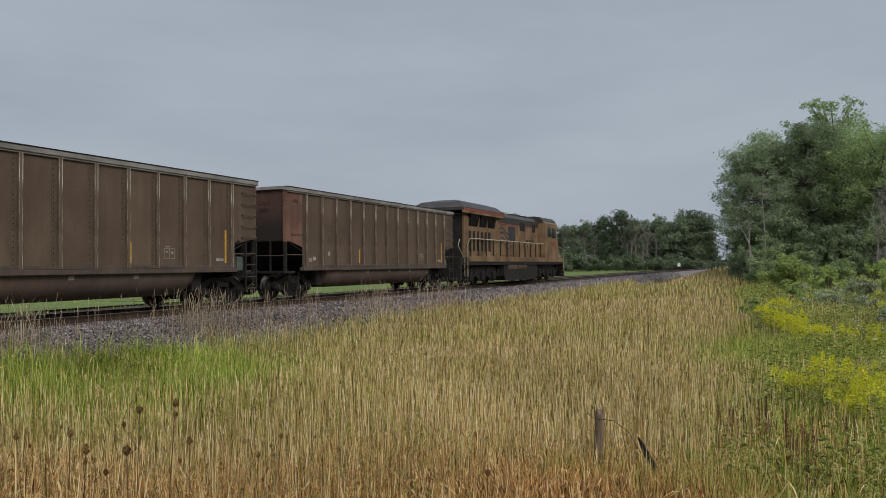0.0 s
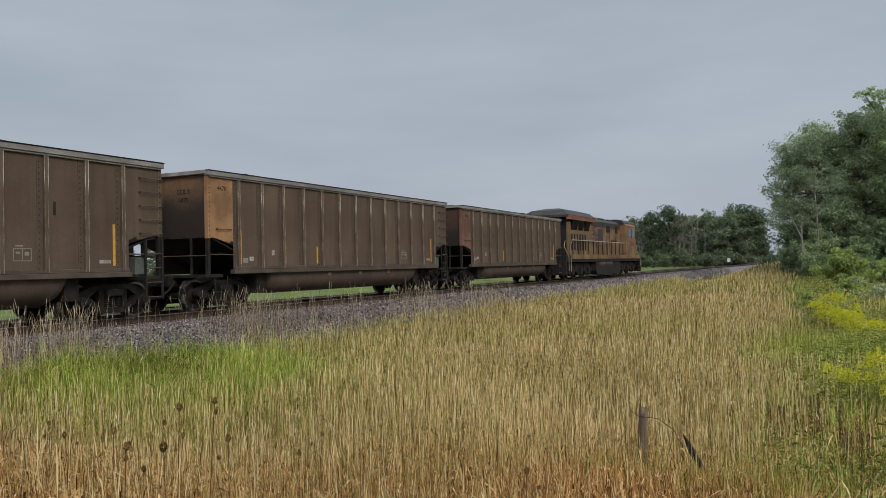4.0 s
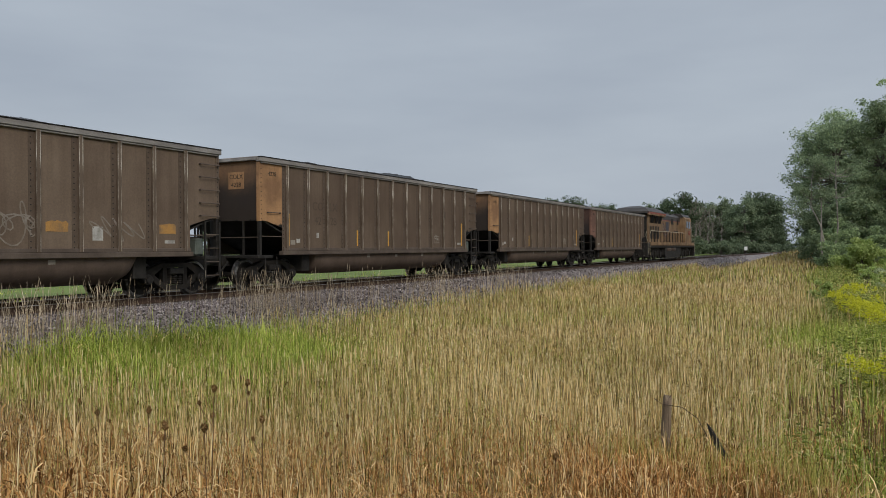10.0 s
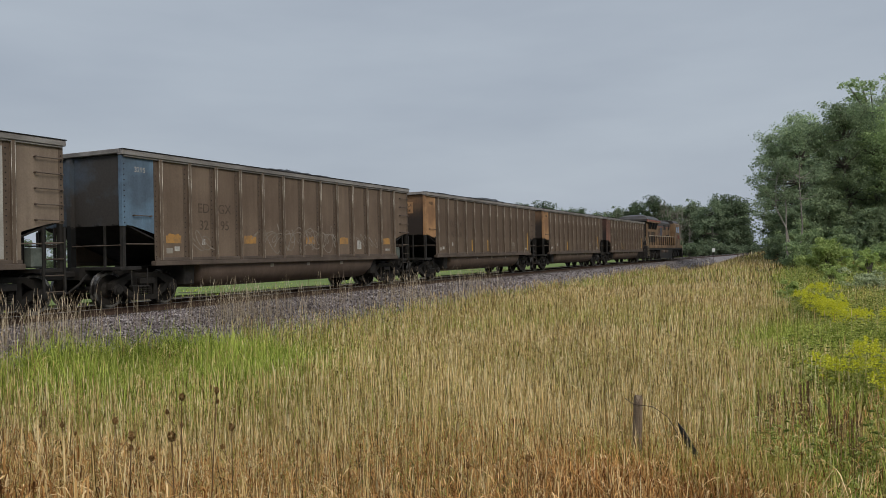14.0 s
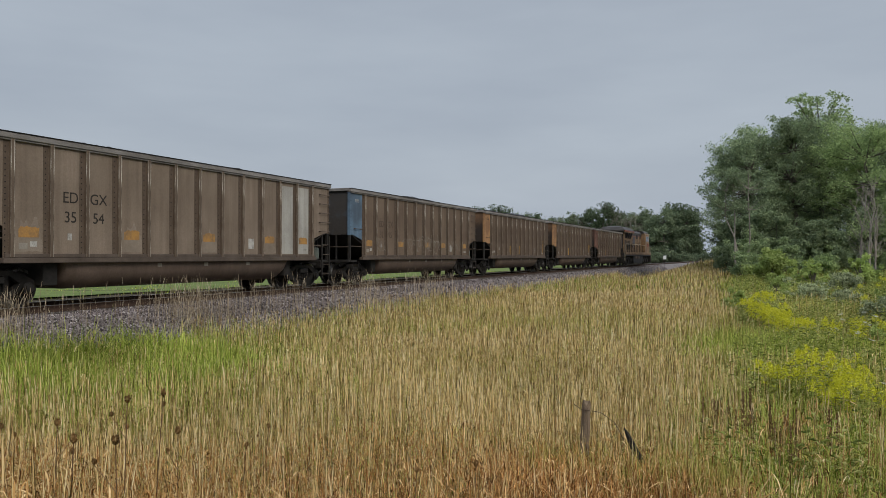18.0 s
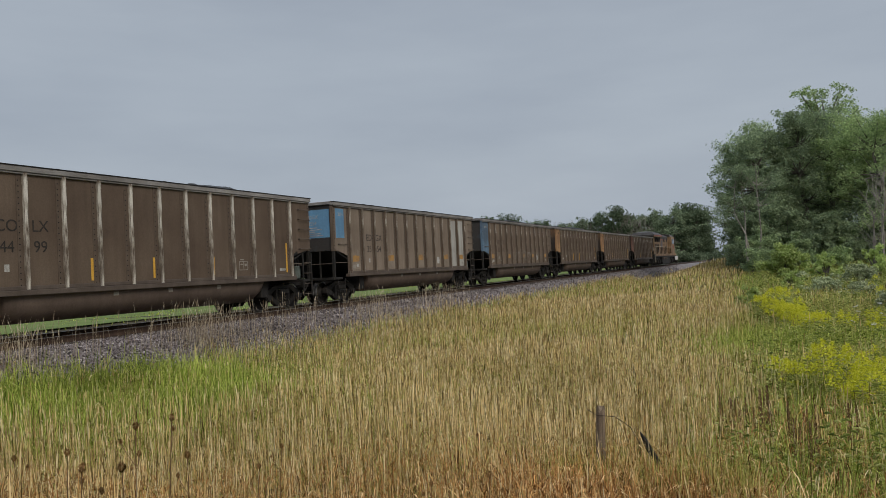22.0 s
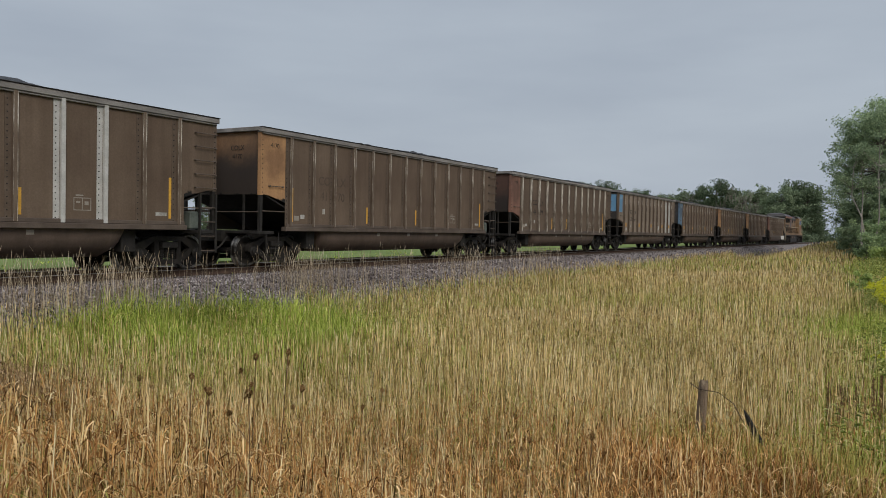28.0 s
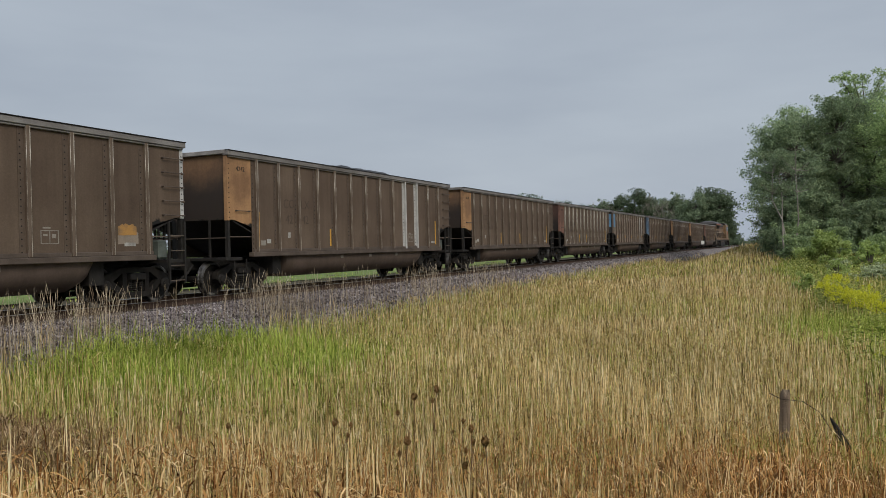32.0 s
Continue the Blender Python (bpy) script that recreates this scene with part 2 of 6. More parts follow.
BROWN = [(0.25, (0.084, 0.056, 0.040)), (0.5, (0.118, 0.084, 0.060)), (0.75, (0.152, 0.111, 0.080))]
M = {
    "car": surface("weathered_brown_paint", BROWN, 0.55, 26, 0.8, 0.0, 0.12, streak=0.28, each=0.16),
    "car_grey": surface("dusty_grey_paint", [(0.3, (0.175, 0.135, 0.102)), (0.7, (0.255, 0.202, 0.158))], 0.55, 26, 0.8, 0.0, 0.12, streak=0.4, each=0.12),
    "car_tan": surface("dusty_tan_paint", [(0.3, (0.118, 0.083, 0.060)), (0.7, (0.185, 0.137, 0.100))], 0.55, 26, 0.8, 0.0, 0.12, streak=0.28),
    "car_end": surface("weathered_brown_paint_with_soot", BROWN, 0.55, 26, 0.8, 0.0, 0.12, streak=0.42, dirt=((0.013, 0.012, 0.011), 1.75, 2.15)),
    "worn_post": surface("scraped_post_steel", [(0.46, (0.105, 0.076, 0.056)), (0.53, (0.30, 0.26, 0.215)), (0.60, (0.58, 0.54, 0.48))], 2.6, 40, 0.75, 0.0, 0.15, stretch=(1, 1, 0.30), each=0.2),
    "gear": surface("grey_green_gear_paint", [(0.3, (0.075, 0.090, 0.080)), (0.7, (0.16, 0.18, 0.16))], 3.0, 30, 0.7, 0.0, 0.1),
    "dead": leafy("dead_grey_brown_grass", [(0.0, (0.04, 0.024, 0.013)), (0.42, (0.21, 0.125, 0.060)), (0.8, (0.46, 0.31, 0.165)), (1.0, (0.74, 0.58, 0.36))], 0.2, 0.5, 0.2),
    "post": surface("worn_post_steel", [(0.40, (0.105, 0.074, 0.054)), (0.62, (0.150, 0.112, 0.083))], 3.6, 40, 0.75, 0.0, 0.15, stretch=(1, 1, 0.30), each=0.2),
    "edge": surface("rubbed_post_edge", [(0.42, (0.12, 0.092, 0.070)), (0.53, (0.34, 0.30, 0.25)), (0.62, (0.78, 0.74, 0.68))], 3.2, 40, 0.6, 0.0, 0.1, stretch=(1, 1, 0.35), each=0.3),
    "flange": surface("dark_post_flange", [(0.3, (0.080, 0.057, 0.042)), (0.7, (0.138, 0.102, 0.076))], 3.0, 40, 0.8, 0.0, 0.15),
    "chord": surface("worn_aluminium", [(0.3, (0.13, 0.118, 0.108)), (0.55, (0.24, 0.225, 0.215)), (0.8, (0.38, 0.365, 0.35))], 1.6, 30, 0.65, 0.0, 0.15, stretch=(1, 0.4, 1), each=0.45),
    "white_post": surface("bare_aluminium_post", [(0.3, (0.38, 0.37, 0.35)), (0.7, (0.58, 0.57, 0.55))], 3.0, 30, 0.6, 0.1, 0.15),
    "sill": surface("dusty_sill", [(0.3, (0.068, 0.050, 0.040)), (0.7, (0.135, 0.105, 0.084))], 1.5, 30, 0.75, 0.0, 0.2),
    "tub": surface("dark_tub_paint", [(0.3, (0.060, 0.043, 0.034)), (0.7, (0.118, 0.086, 0.068))], 0.7, 22, 0.7, 0.0, 0.12, streak=0.3, each=0.2),
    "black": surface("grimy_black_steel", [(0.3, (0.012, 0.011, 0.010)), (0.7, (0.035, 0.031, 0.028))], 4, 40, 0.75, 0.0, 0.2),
    "truck": surface("grimy_cast_steel", [(0.3, (0.009, 0.008, 0.007)), (0.7, (0.026, 0.022, 0.019))], 5, 40, 0.8, 0.0, 0.3, each=0.3),
    "rim": surface("bright_wheel_rim", [(0.48, (0.035, 0.032, 0.030)), (0.72, (0.40, 0.38, 0.36))], 2.5, 60, 0.35, 0.7, 0.05),
    "coal": surface("coal", [(0.3, (0.010, 0.010, 0.011)), (0.7, (0.040, 0.040, 0.043))], 6, 14, 0.6, 0.0, 1.0),
    "orange": surface("faded_orange_end_paint", [(0.36, (0.25, 0.140, 0.074)), (0.58, (0.41, 0.235, 0.115))], 1.1, 20, 0.75, 0.0, 0.1, streak=0.3, dirt=((0.014, 0.013, 0.012), 1.75, 2.12)),
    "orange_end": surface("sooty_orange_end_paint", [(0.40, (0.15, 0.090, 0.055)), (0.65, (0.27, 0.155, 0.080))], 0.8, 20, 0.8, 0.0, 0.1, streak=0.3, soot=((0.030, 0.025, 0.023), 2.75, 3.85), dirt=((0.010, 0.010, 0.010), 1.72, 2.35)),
    "red": surface("faded_red_end_paint", [(0.40, (0.145, 0.080, 0.060)), (0.65, (0.245, 0.130, 0.096))], 1.1, 20, 0.75, 0.0, 0.1, streak=0.4),
    "red_end": surface("sooty_red_end_paint", [(0.38, (0.085, 0.048, 0.037)), (0.65, (0.15, 0.075, 0.054))], 0.6, 20, 0.8, 0.0, 0.1, streak=0.3, soot=((0.032, 0.026, 0.024), 2.5, 3.6), dirt=((0.010, 0.010, 0.010), 1.72, 2.35)),
    "blue": surface("faded_blue_end_paint", [(0.38, (0.085, 0.120, 0.165)), (0.65, (0.135, 0.215, 0.305))], 1.1, 20, 0.7, 0.0, 0.1, streak=0.4),
    "bright_blue": surface("blue_end_paint", [(0.36, (0.115, 0.235, 0.37)), (0.65, (0.15, 0.325, 0.51))], 1.1, 20, 0.7, 0.0, 0.1, streak=0.25),
    "blue_end": surface("sooty_blue_end_paint", [(0.45, (0.050, 0.045, 0.042)), (0.75, (0.08, 0.12, 0.17))], 0.6, 20, 0.8, 0.0, 0.1, dirt=((0.010, 0.010, 0.010), 1.72, 2.35)),
    "brown_end": surface("sooty_brown_end", [(0.4, (0.050, 0.040, 0.032)), (0.7, (0.105, 0.083, 0.064))], 0.6, 20, 0.8, 0.0, 0.1, dirt=((0.010, 0.010, 0.010), 1.72, 2.35)),
    "tape": surface("yellow_reflector", [(0.3, (0.50, 0.27, 0.04)), (0.7, (0.68, 0.38, 0.06))], 6, 40, 0.6, 0, 0.05),
    "patch": surface("orange_paint_patch", [(0.36, (0.19, 0.125, 0.075)), (0.60, (0.42, 0.225, 0.068))], 3, 30, 0.75, 0, 0.05),
    "dark_wood": surface("black_rotten_wood", [(0.3, (0.012, 0.011, 0.010)), (0.7, (0.045, 0.038, 0.032))], 6, 40, 0.9, 0, 0.5, stretch=(1, 1, 0.2)),
    "wash": surface("pale_dusty_wash", [(0.3, (0.19, 0.150, 0.116)), (0.7, (0.29, 0.238, 0.188))], 1.6, 30, 0.85, 0, 0.05),
    "bare_panel": surface("bare_grey_panel", [(0.3, (0.30, 0.29, 0.265)), (0.7, (0.44, 0.43, 0.40))], 0.8, 26, 0.75, 0, 0.1, streak=0.4),
    "label": surface("dirty_white_marking", [(0.35, (0.25, 0.235, 0.21)), (0.65, (0.50, 0.485, 0.455))], 5, 40, 0.8, 0, 0.05),
    "dim_label": surface("faded_marking", [(0.3, (0.20, 0.175, 0.145)), (0.7, (0.32, 0.29, 0.25))], 4, 40, 0.8, 0, 0.05),
    "spray": surface("faded_spray_paint", [(0.35, (0.17, 0.140, 0.112)), (0.7, (0.27, 0.235, 0.20))], 4, 40, 0.8, 0, 0.05),
    "lawn": surface("short_meadow_grass", [(0.3, (0.105, 0.150, 0.036)), (0.7, (0.175, 0.230, 0.056))], 0.25, 9, 0.95, 0, 0.8),
    "ink": surface("faded_black_lettering", [(0.35, (0.020, 0.017, 0.015)), (0.7, (0.050, 0.042, 0.035))], 5, 40, 0.8, 0, 0.05),
    "dim_ink": surface("worn_black_lettering", [(0.35, (0.062, 0.045, 0.034)), (0.7, (0.110, 0.080, 0.059))], 5, 40, 0.8, 0, 0.05),
    "yellow": surface("weathered_yellow_paint", [(0.3, (0.120, 0.074, 0.042)), (0.55, (0.235, 0.152, 0.084)), (0.75, (0.31, 0.205, 0.114))], 0.9, 24, 0.65, 0, 0.1, streak=0.55),
    "grey": surface("dark_grey_roof_paint", [(0.3, (0.036, 0.031, 0.028)), (0.7, (0.066, 0.058, 0.053))], 0.9, 24, 0.55, 0, 0.1, streak=0.2),
    "stripe": surface("red_stripe_paint", [(0.3, (0.20, 0.055, 0.036)), (0.7, (0.30, 0.090, 0.058))], 2, 24, 0.5, 0, 0.05),
    "flag_red": surface("sooty_red_paint", [(0.3, (0.075, 0.035, 0.030)), (0.7, (0.14, 0.065, 0.052))], 2, 24, 0.6, 0, 0.05),
    "flag_grey": surface("sooty_pale_paint", [(0.3, (0.12, 0.105, 0.095)), (0.7, (0.21, 0.185, 0.165))], 2, 24, 0.6, 0, 0.05),
    "flag_blue": surface("dark_blue_paint", [(0.3, (0.034, 0.032, 0.042)), (0.7, (0.06, 0.056, 0.070))], 2, 24, 0.5, 0, 0.05),
    "rail_pale": surface("worn_handrail_paint", [(0.3, (0.30, 0.25, 0.17)), (0.7, (0.48, 0.42, 0.32))], 4, 40, 0.6, 0, 0.05),
    "steel": surface("polished_rail_steel", [(0.3, (0.22, 0.21, 0.20)), (0.7, (0.42, 0.41, 0.40))], 3, 60, 0.35, 0.7, 0.05, stretch=(1, 0.2, 1)),
    "rust": surface("rusty_rail_side", [(0.3, (0.035, 0.022, 0.016)), (0.7, (0.085, 0.052, 0.036))], 4, 40, 0.85, 0.0, 0.3),
    "tie": surface("weathered_tie_wood", [(0.3, (0.035, 0.028, 0.023)), (0.7, (0.095, 0.080, 0.066))], 3, 40, 0.9, 0, 0.5, stretch=(0.3, 3, 3), each=0.35),
    "wood": surface("old_fence_wood", [(0.3, (0.10, 0.072, 0.050)), (0.7, (0.30, 0.225, 0.155))], 9, 60, 0.9, 0, 0.7, stretch=(3, 3, 0.25)),
    "bark": surface("grey_bark", [(0.3, (0.075, 0.064, 0.052)), (0.7, (0.19, 0.17, 0.145))], 5, 20, 0.9, 0, 0.7, stretch=(1, 1, 0.3)),
    "pale_bark": surface("dead_bark", [(0.3, (0.20, 0.175, 0.150)), (0.7, (0.36, 0.325, 0.285))], 5, 20, 0.9, 0, 0.4, stretch=(1, 1, 0.3)),
    "sign": surface("white_sign_paint", [(0.3, (0.68, 0.68, 0.66)), (0.7, (0.82, 0.82, 0.80))], 3, 30, 0.6, 0, 0.05),
    "wire": surface("rusty_wire", [(0.3, (0.05, 0.035, 0.026)), (0.7, (0.11, 0.08, 0.06))], 8, 60, 0.8, 0.2, 0.1),
    "gravel": surface("ballast_gravel", [(0.3, (0.150, 0.130, 0.124)), (0.7, (0.250, 0.222, 0.213))], 0.8, 16, 0.95, 0, 1.0),
    "soil": surface("thatch_and_soil", [(0.3, (0.028, 0.022, 0.010)), (0.55, (0.058, 0.045, 0.020)), (0.75, (0.10, 0.078, 0.035))], 0.35, 6, 0.95, 0, 0.8),
    "stone": leafy("ballast_stones", [(0.0, (0.040, 0.034, 0.034)), (0.5, (0.165, 0.140, 0.140)), (0.85, (0.29, 0.255, 0.255)), (1.0, (0.52, 0.48, 0.47))], 0.0, 0.6),
    "tan": leafy("dry_grass_stalks", [(0.0, (0.050, 0.035, 0.014)), (0.34, (0.39, 0.270, 0.104)), (0.7, (0.82, 0.60, 0.280)), (1.0, (0.98, 0.85, 0.53))], 0.22, 0.35, 0.16),
    "rusty": leafy("rusty_dry_grass", [(0.0, (0.048, 0.020, 0.009)), (0.32, (0.355, 0.168, 0.059)), (0.72, (0.68, 0.395, 0.150)), (1.0, (0.97, 0.74, 0.41))], 0.15, 0.5),
    "blade": leafy("green_grass_blades", [(0.0, (0.045, 0.052, 0.012)), (0.5, (0.385, 0.375, 0.085)), (1.0, (0.80, 0.71, 0.25))], 0.18, 0.35, 0.16),
    "lush": leafy("lush_grass_blades", [(0.0, (0.09, 0.145, 0.020)), (0.5, (0.34, 0.41, 0.072)), (1.0, (0.66, 0.70, 0.190))], 0.3, 0.5),
    "pale_stalk": leafy("pale_dead_stalks", [(0.0, (0.16, 0.115, 0.075)), (0.5, (0.42, 0.335, 0.235)), (1.0, (0.70, 0.60, 0.46))], 0.15, 0.12),
    "weed": leafy("weed_leaves", [(0.0, (0.11, 0.145, 0.035)), (0.5, (0.33, 0.375, 0.100)), (1.0, (0.62, 0.62, 0.240))], 0.35, 0.5),
    "teasel": leafy("teasel_heads", [(0.0, (0.42, 0.235, 0.095)), (1.0, (0.76, 0.48, 0.22))], 0.4, 0.0),
    "gold": leafy("goldenrod_flowers", [(0.0, (0.42, 0.44, 0.030)), (0.5, (0.68, 0.66, 0.048)), (1.0, (0.85, 0.82, 0.13))], 0.3, 0.0),
    "white_bloom": leafy("white_flowers", [(0.0, (0.66, 0.67, 0.60)), (1.0, (0.84, 0.85, 0.80))], 0.2, 0.0),
    "dock": leafy("dead_seed_stalks", [(0.0, (0.10, 0.061, 0.034)), (1.0, (0.29, 0.185, 0.098))], 0.1, 0.0),
    "leaf": leafy("tree_leaves", [(0.0, (0.20, 0.272, 0.139)), (0.5, (0.350, 0.445, 0.231)), (1.0, (0.50, 0.60, 0.322))], 0.5, 0.10),
    "leaf_dark": leafy("dark_tree_leaves", [(0.0, (0.165, 0.220, 0.131)), (0.5, (0.285, 0.362, 0.213)), (1.0, (0.42, 0.495, 0.291))], 0.5, 0.10),
    "leaf_light": leafy("light_tree_leaves", [(0.0, (0.22, 0.305, 0.139)), (0.5, (0.385, 0.495, 0.226)), (1.0, (0.54, 0.64, 0.318))], 0.5, 0.12),
    "leaf_yellow": leafy("sapling_leaves", [(0.0, (0.26, 0.34, 0.105)), (0.5, (0.43, 0.53, 0.180)), (1.0, (0.60, 0.68, 0.28))], 0.5, 0.12),
    "leaf_grey": leafy("silvery_shrub_leaves", [(0.0, (0.170, 0.205, 0.109)), (0.5, (0.360, 0.410, 0.239)), (1.0, (0.66, 0.70, 0.452))], 0.3, 0.3),
    "far_oak": leafy("far_oak_leaves", [(0.0, (0.075, 0.105, 0.063)), (0.5, (0.120, 0.158, 0.094)), (1.0, (0.180, 0.225, 0.131))], 0.4, 0.05),
    "haze_leaf": leafy("far_tree_leaves", [(0.0, (0.120, 0.158, 0.097)), (0.5, (0.185, 0.232, 0.141)), (1.0, (0.270, 0.325, 0.200))], 0.4, 0.03),
}
glass, gnt, gb = nodes_of("dark_cab_glass")
gb.inputs["Base Color"].default_value, gb.inputs["Roughness"].default_value = (0.012, 0.014, 0.016, 1), 0.08
M["glass"] = glass


# ---- building blocks ----
def bx(bm, x0, x1, y0, y1, z0, z1):
    v = [bm.verts.new(p) for p in ((x0, y0, z0), (x1, y0, z0), (x1, y1, z0), (x0, y1, z0), (x0, y0, z1), (x1, y0, z1), (x1, y1, z1), (x0, y1, z1))]
    for f in ((3, 2, 1, 0), (4, 5, 6, 7), (0, 1, 5, 4), (1, 2, 6, 5), (2, 3, 7, 6), (3, 0, 4, 7)):
        bm.faces.new([v[i] for i in f])


def rod(bm, a, b, r, n=8, r2=None):
    a, b = Vector(a), Vector(b)
    d = (b - a).normalized()
    u = d.orthogonal().normalized()
    w = d.cross(u)
    rings = []
    for p, q in ((a, r), (b, r if r2 is None else r2)):
        rings.append([bm.verts.new(p + (u * math.cos(2 * math.pi * i / n) + w * math.sin(2 * math.pi * i / n)) * q) for i in range(n)])
    for i in range(n):
        bm.faces.new((rings[0][i], rings[0][(i + 1) % n], rings[1][(i + 1) % n], rings[1][i]))
    bm.faces.new(rings[0][::-1])
    bm.faces.new(rings[1])


def slab(bm, outline, x0, x1):
    """An outline in the y-z plane, given thickness along x."""
    a = [bm.verts.new((x0, y, z)) for y, z in outline]
    b = [bm.verts.new((x1, y, z)) for y, z in outline]
    n = len(outline)
    fs = [bm.faces.new(a), bm.faces.new(b[::-1])]
    for i in range(n):
        fs.append(bm.faces.new((a[i], b[i], b[(i + 1) % n], a[(i + 1) % n])))
    bmesh.ops.recalc_face_normals(bm, faces=fs)


def lathe(bm, profile, n=24, axis=0):
    """A profile of (along, radius), turned round the x axis."""
    rings = []
    for x, r in profile:
        rings.append([bm.verts.new((x, r * math.cos(2 * math.pi * i / n), r * math.sin(2 * math.pi * i / n))) for i in range(n)])
    fs = []
    for a, b in zip(rings, rings[1:]):
        for i in range(n):
            fs.append(bm.faces.new((a[i], a[(i + 1) % n], b[(i + 1) % n], b[i])))
    fs += [bm.faces.new(rings[0]), bm.faces.new(rings[-1][::-1])]
    bmesh.ops.recalc_face_normals(bm, faces=fs)
    return fs


def bevelled(bm, w=0.012):
    bmesh.ops.bevel(bm, geom=list(bm.edges), offset=w, segments=1, affect="EDGES", clamp_overlap=True)


def part(name, bm, material, parent=None, label="", smooth=False):
    me = bpy.data.meshes.new(name)
    bm.to_mesh(me)
    bm.free()
    for m in material if isinstance(material, (list, tuple)) else (material,):
        me.materials.append(m)
    if smooth:
        me.shade_smooth()
    ob = new(name, me)
    ob.parent = parent
    if label:
        ob["label"] = label
    return ob


def twin(ob, m, parent):
    """Another piece on the same mesh."""
    o = new(ob.name.split(".")[0], ob.data)
    o.parent = parent
    o.matrix_basis = m
    if "label" in ob:
        o["label"] = ob["label"]
    return o


def raw(name, verts, faces, material, parent=None, label=""):
    """A mesh straight from arrays; faces is a list of index arrays of one length each."""
    me = bpy.data.meshes.new(name)
    verts = np.asarray(verts, np.float32)
    loops = np.concatenate([f.ravel() for f in faces]).astype(np.int32)
    sizes = np.concatenate([np.full(len(f), f.shape[1]) for f in faces]).astype(np.int32)
    me.vertices.add(len(verts))
    me.vertices.foreach_set("co", verts.ravel())
    me.loops.add(len(loops))
    me.loops.foreach_set("vertex_index", loops)
    me.polygons.add(len(sizes))
    me.polygons.foreach_set("loop_start", np.r_[0, np.cumsum(sizes)[:-1]].astype(np.int32))
    me.update(calc_edges=True)
    me.materials.append(material)
    ob = new(name, me)
    ob.parent = parent
    if label:
        ob["label"] = label
    return ob


def smooth_step(a, b, x):
    t = np.clip((x - a) / (b - a), 0, 1)
    return t * t * (3 - 2 * t)


rs = np.random.RandomState(11)


# ---- ground ----
def ground_z(x, y):
    """Field level, the road bank under the eye, the higher land beyond the track."""
    x, y = np.asarray(x, float), np.asarray(y, float)
    bank = 0.92 * (1 - smooth_step(1.2, 5.2, y + 0.10 * x))
    beyond = 0.62 * (1 - smooth_step(TRACK_X - 9, TRACK_X - 3.2, x)) + 0.1 * (1 - smooth_step(TRACK_X, TRACK_X + 8, x))
    rise = 1.55 * smooth_step(32, 112, y) * smooth_step(TRACK_X + 4.5, TRACK_X + 10, x)
    ripple = 0.05 * np.sin(x * 0.55 + 1.0) * np.sin(y * 0.41) + 0.03 * np.sin(x * 1.3 + y * 0.9)
    return np.maximum(bank, beyond) + rise + ripple * np.where(np.hypot(x, y) < 200, 1, 0)


def grid_axis(near, far, step):
    a = list(np.arange(-near, near + step, step))
    s, p = step, near
    while p < far:
        s *= 1.35
        p += s
        a += [p]
        a = [-p] + a
    return np.array(sorted(a))


gx, gy = grid_axis(26, 2600, 1.0), grid_axis(125, 2600, 1.6)
XX, YY = np.meshgrid(gx, gy, indexing="ij")
nx, ny = XX.shape
idx = np.arange(nx * ny).reshape(nx, ny)
quads = np.stack([idx[:-1, :-1], idx[1:, :-1], idx[1:, 1:], idx[:-1, 1:]], -1).reshape(-1, 4)
ground = raw("ground", np.stack([XX, YY, ground_z(XX, YY)], -1).reshape(-1, 3), [quads], M["soil"])
ground.data.shade_smooth()
tagged(ground, "rough field of soil and dry thatch under the grass", "ground", kind="structure")

# ---- track ----
stations = np.r_[np.arange(-120, 60, 4.0), np.arange(60, 420, 6.0)]


def swept(name, outline, material, parent, label="", shift=0.0, closed=True):
    """An outline of (across, up), swept along the track."""
    n = len(outline)
    verts = [(track_x(y) + shift + u, y, z) for y in stations for u, z in outline]
    last = n if closed else n - 1
    faces = [(i * n + j, i * n + (j + 1) % n, (i + 1) * n + (j + 1) % n, (i + 1) * n + j) for i in range(len(stations) - 1) for j in range(last)]
    return raw(name, verts, [np.array(faces)[:, ::-1]], material, parent, label)


ballast = swept("ballast", [(-4.2, 0.45), (-2.0, 1.24), (-1.5, 1.29), (1.5, 1.29), (1.95, 1.24), (4.5, -0.15)], M["gravel"], None, closed=False)
tagged(ballast, "raised bed of grey crushed-stone railway ballast", "ballast", kind="structure")
rail_shape = [(-0.07, 1.32), (0.07, 1.32), (0.07, 1.335), (0.012, 1.36), (0.012, 1.44), (0.036, 1.455), (0.036, 1.482), (-0.036, 1.482), (-0.036, 1.455), (-0.012, 1.44), (-0.012, 1.36), (-0.07, 1.335)]
for side in (-0.754, 0.754):
    rail = swept("rail", rail_shape, M["rust"], None, shift=side)
    tagged(rail, "long rusty steel rail with a shiny worn head", "rail", group="rails of the track", kind="structure")
    swept("rail_head", [(-0.034, 1.4825), (0.034, 1.4825), (0.028, 1.49), (-0.028, 1.49)], M["steel"], rail, "shiny worn running surface", shift=side)
bm = bmesh.new()
bx(bm, -1.3, 1.3, -0.115, 0.115, -0.17, 0.0)
bevelled(bm, 0.012)
tie0 = part("tie", bm, M["tie"], ballast)
tie0.matrix_basis = pose(track_x(-14), -14, 1.325)
for i in range(1, 235):
    y = -14 + i * 0.5
    twin(tie0, pose(track_x(y), y, 1.325 + 0.006 * math.sin(i * 2.3), 0, 0, track_turn(y) + 1.2 * math.sin(i * 5.1)), ballast)
tie0.matrix_basis = pose(track_x(-14), -14, 1.325)


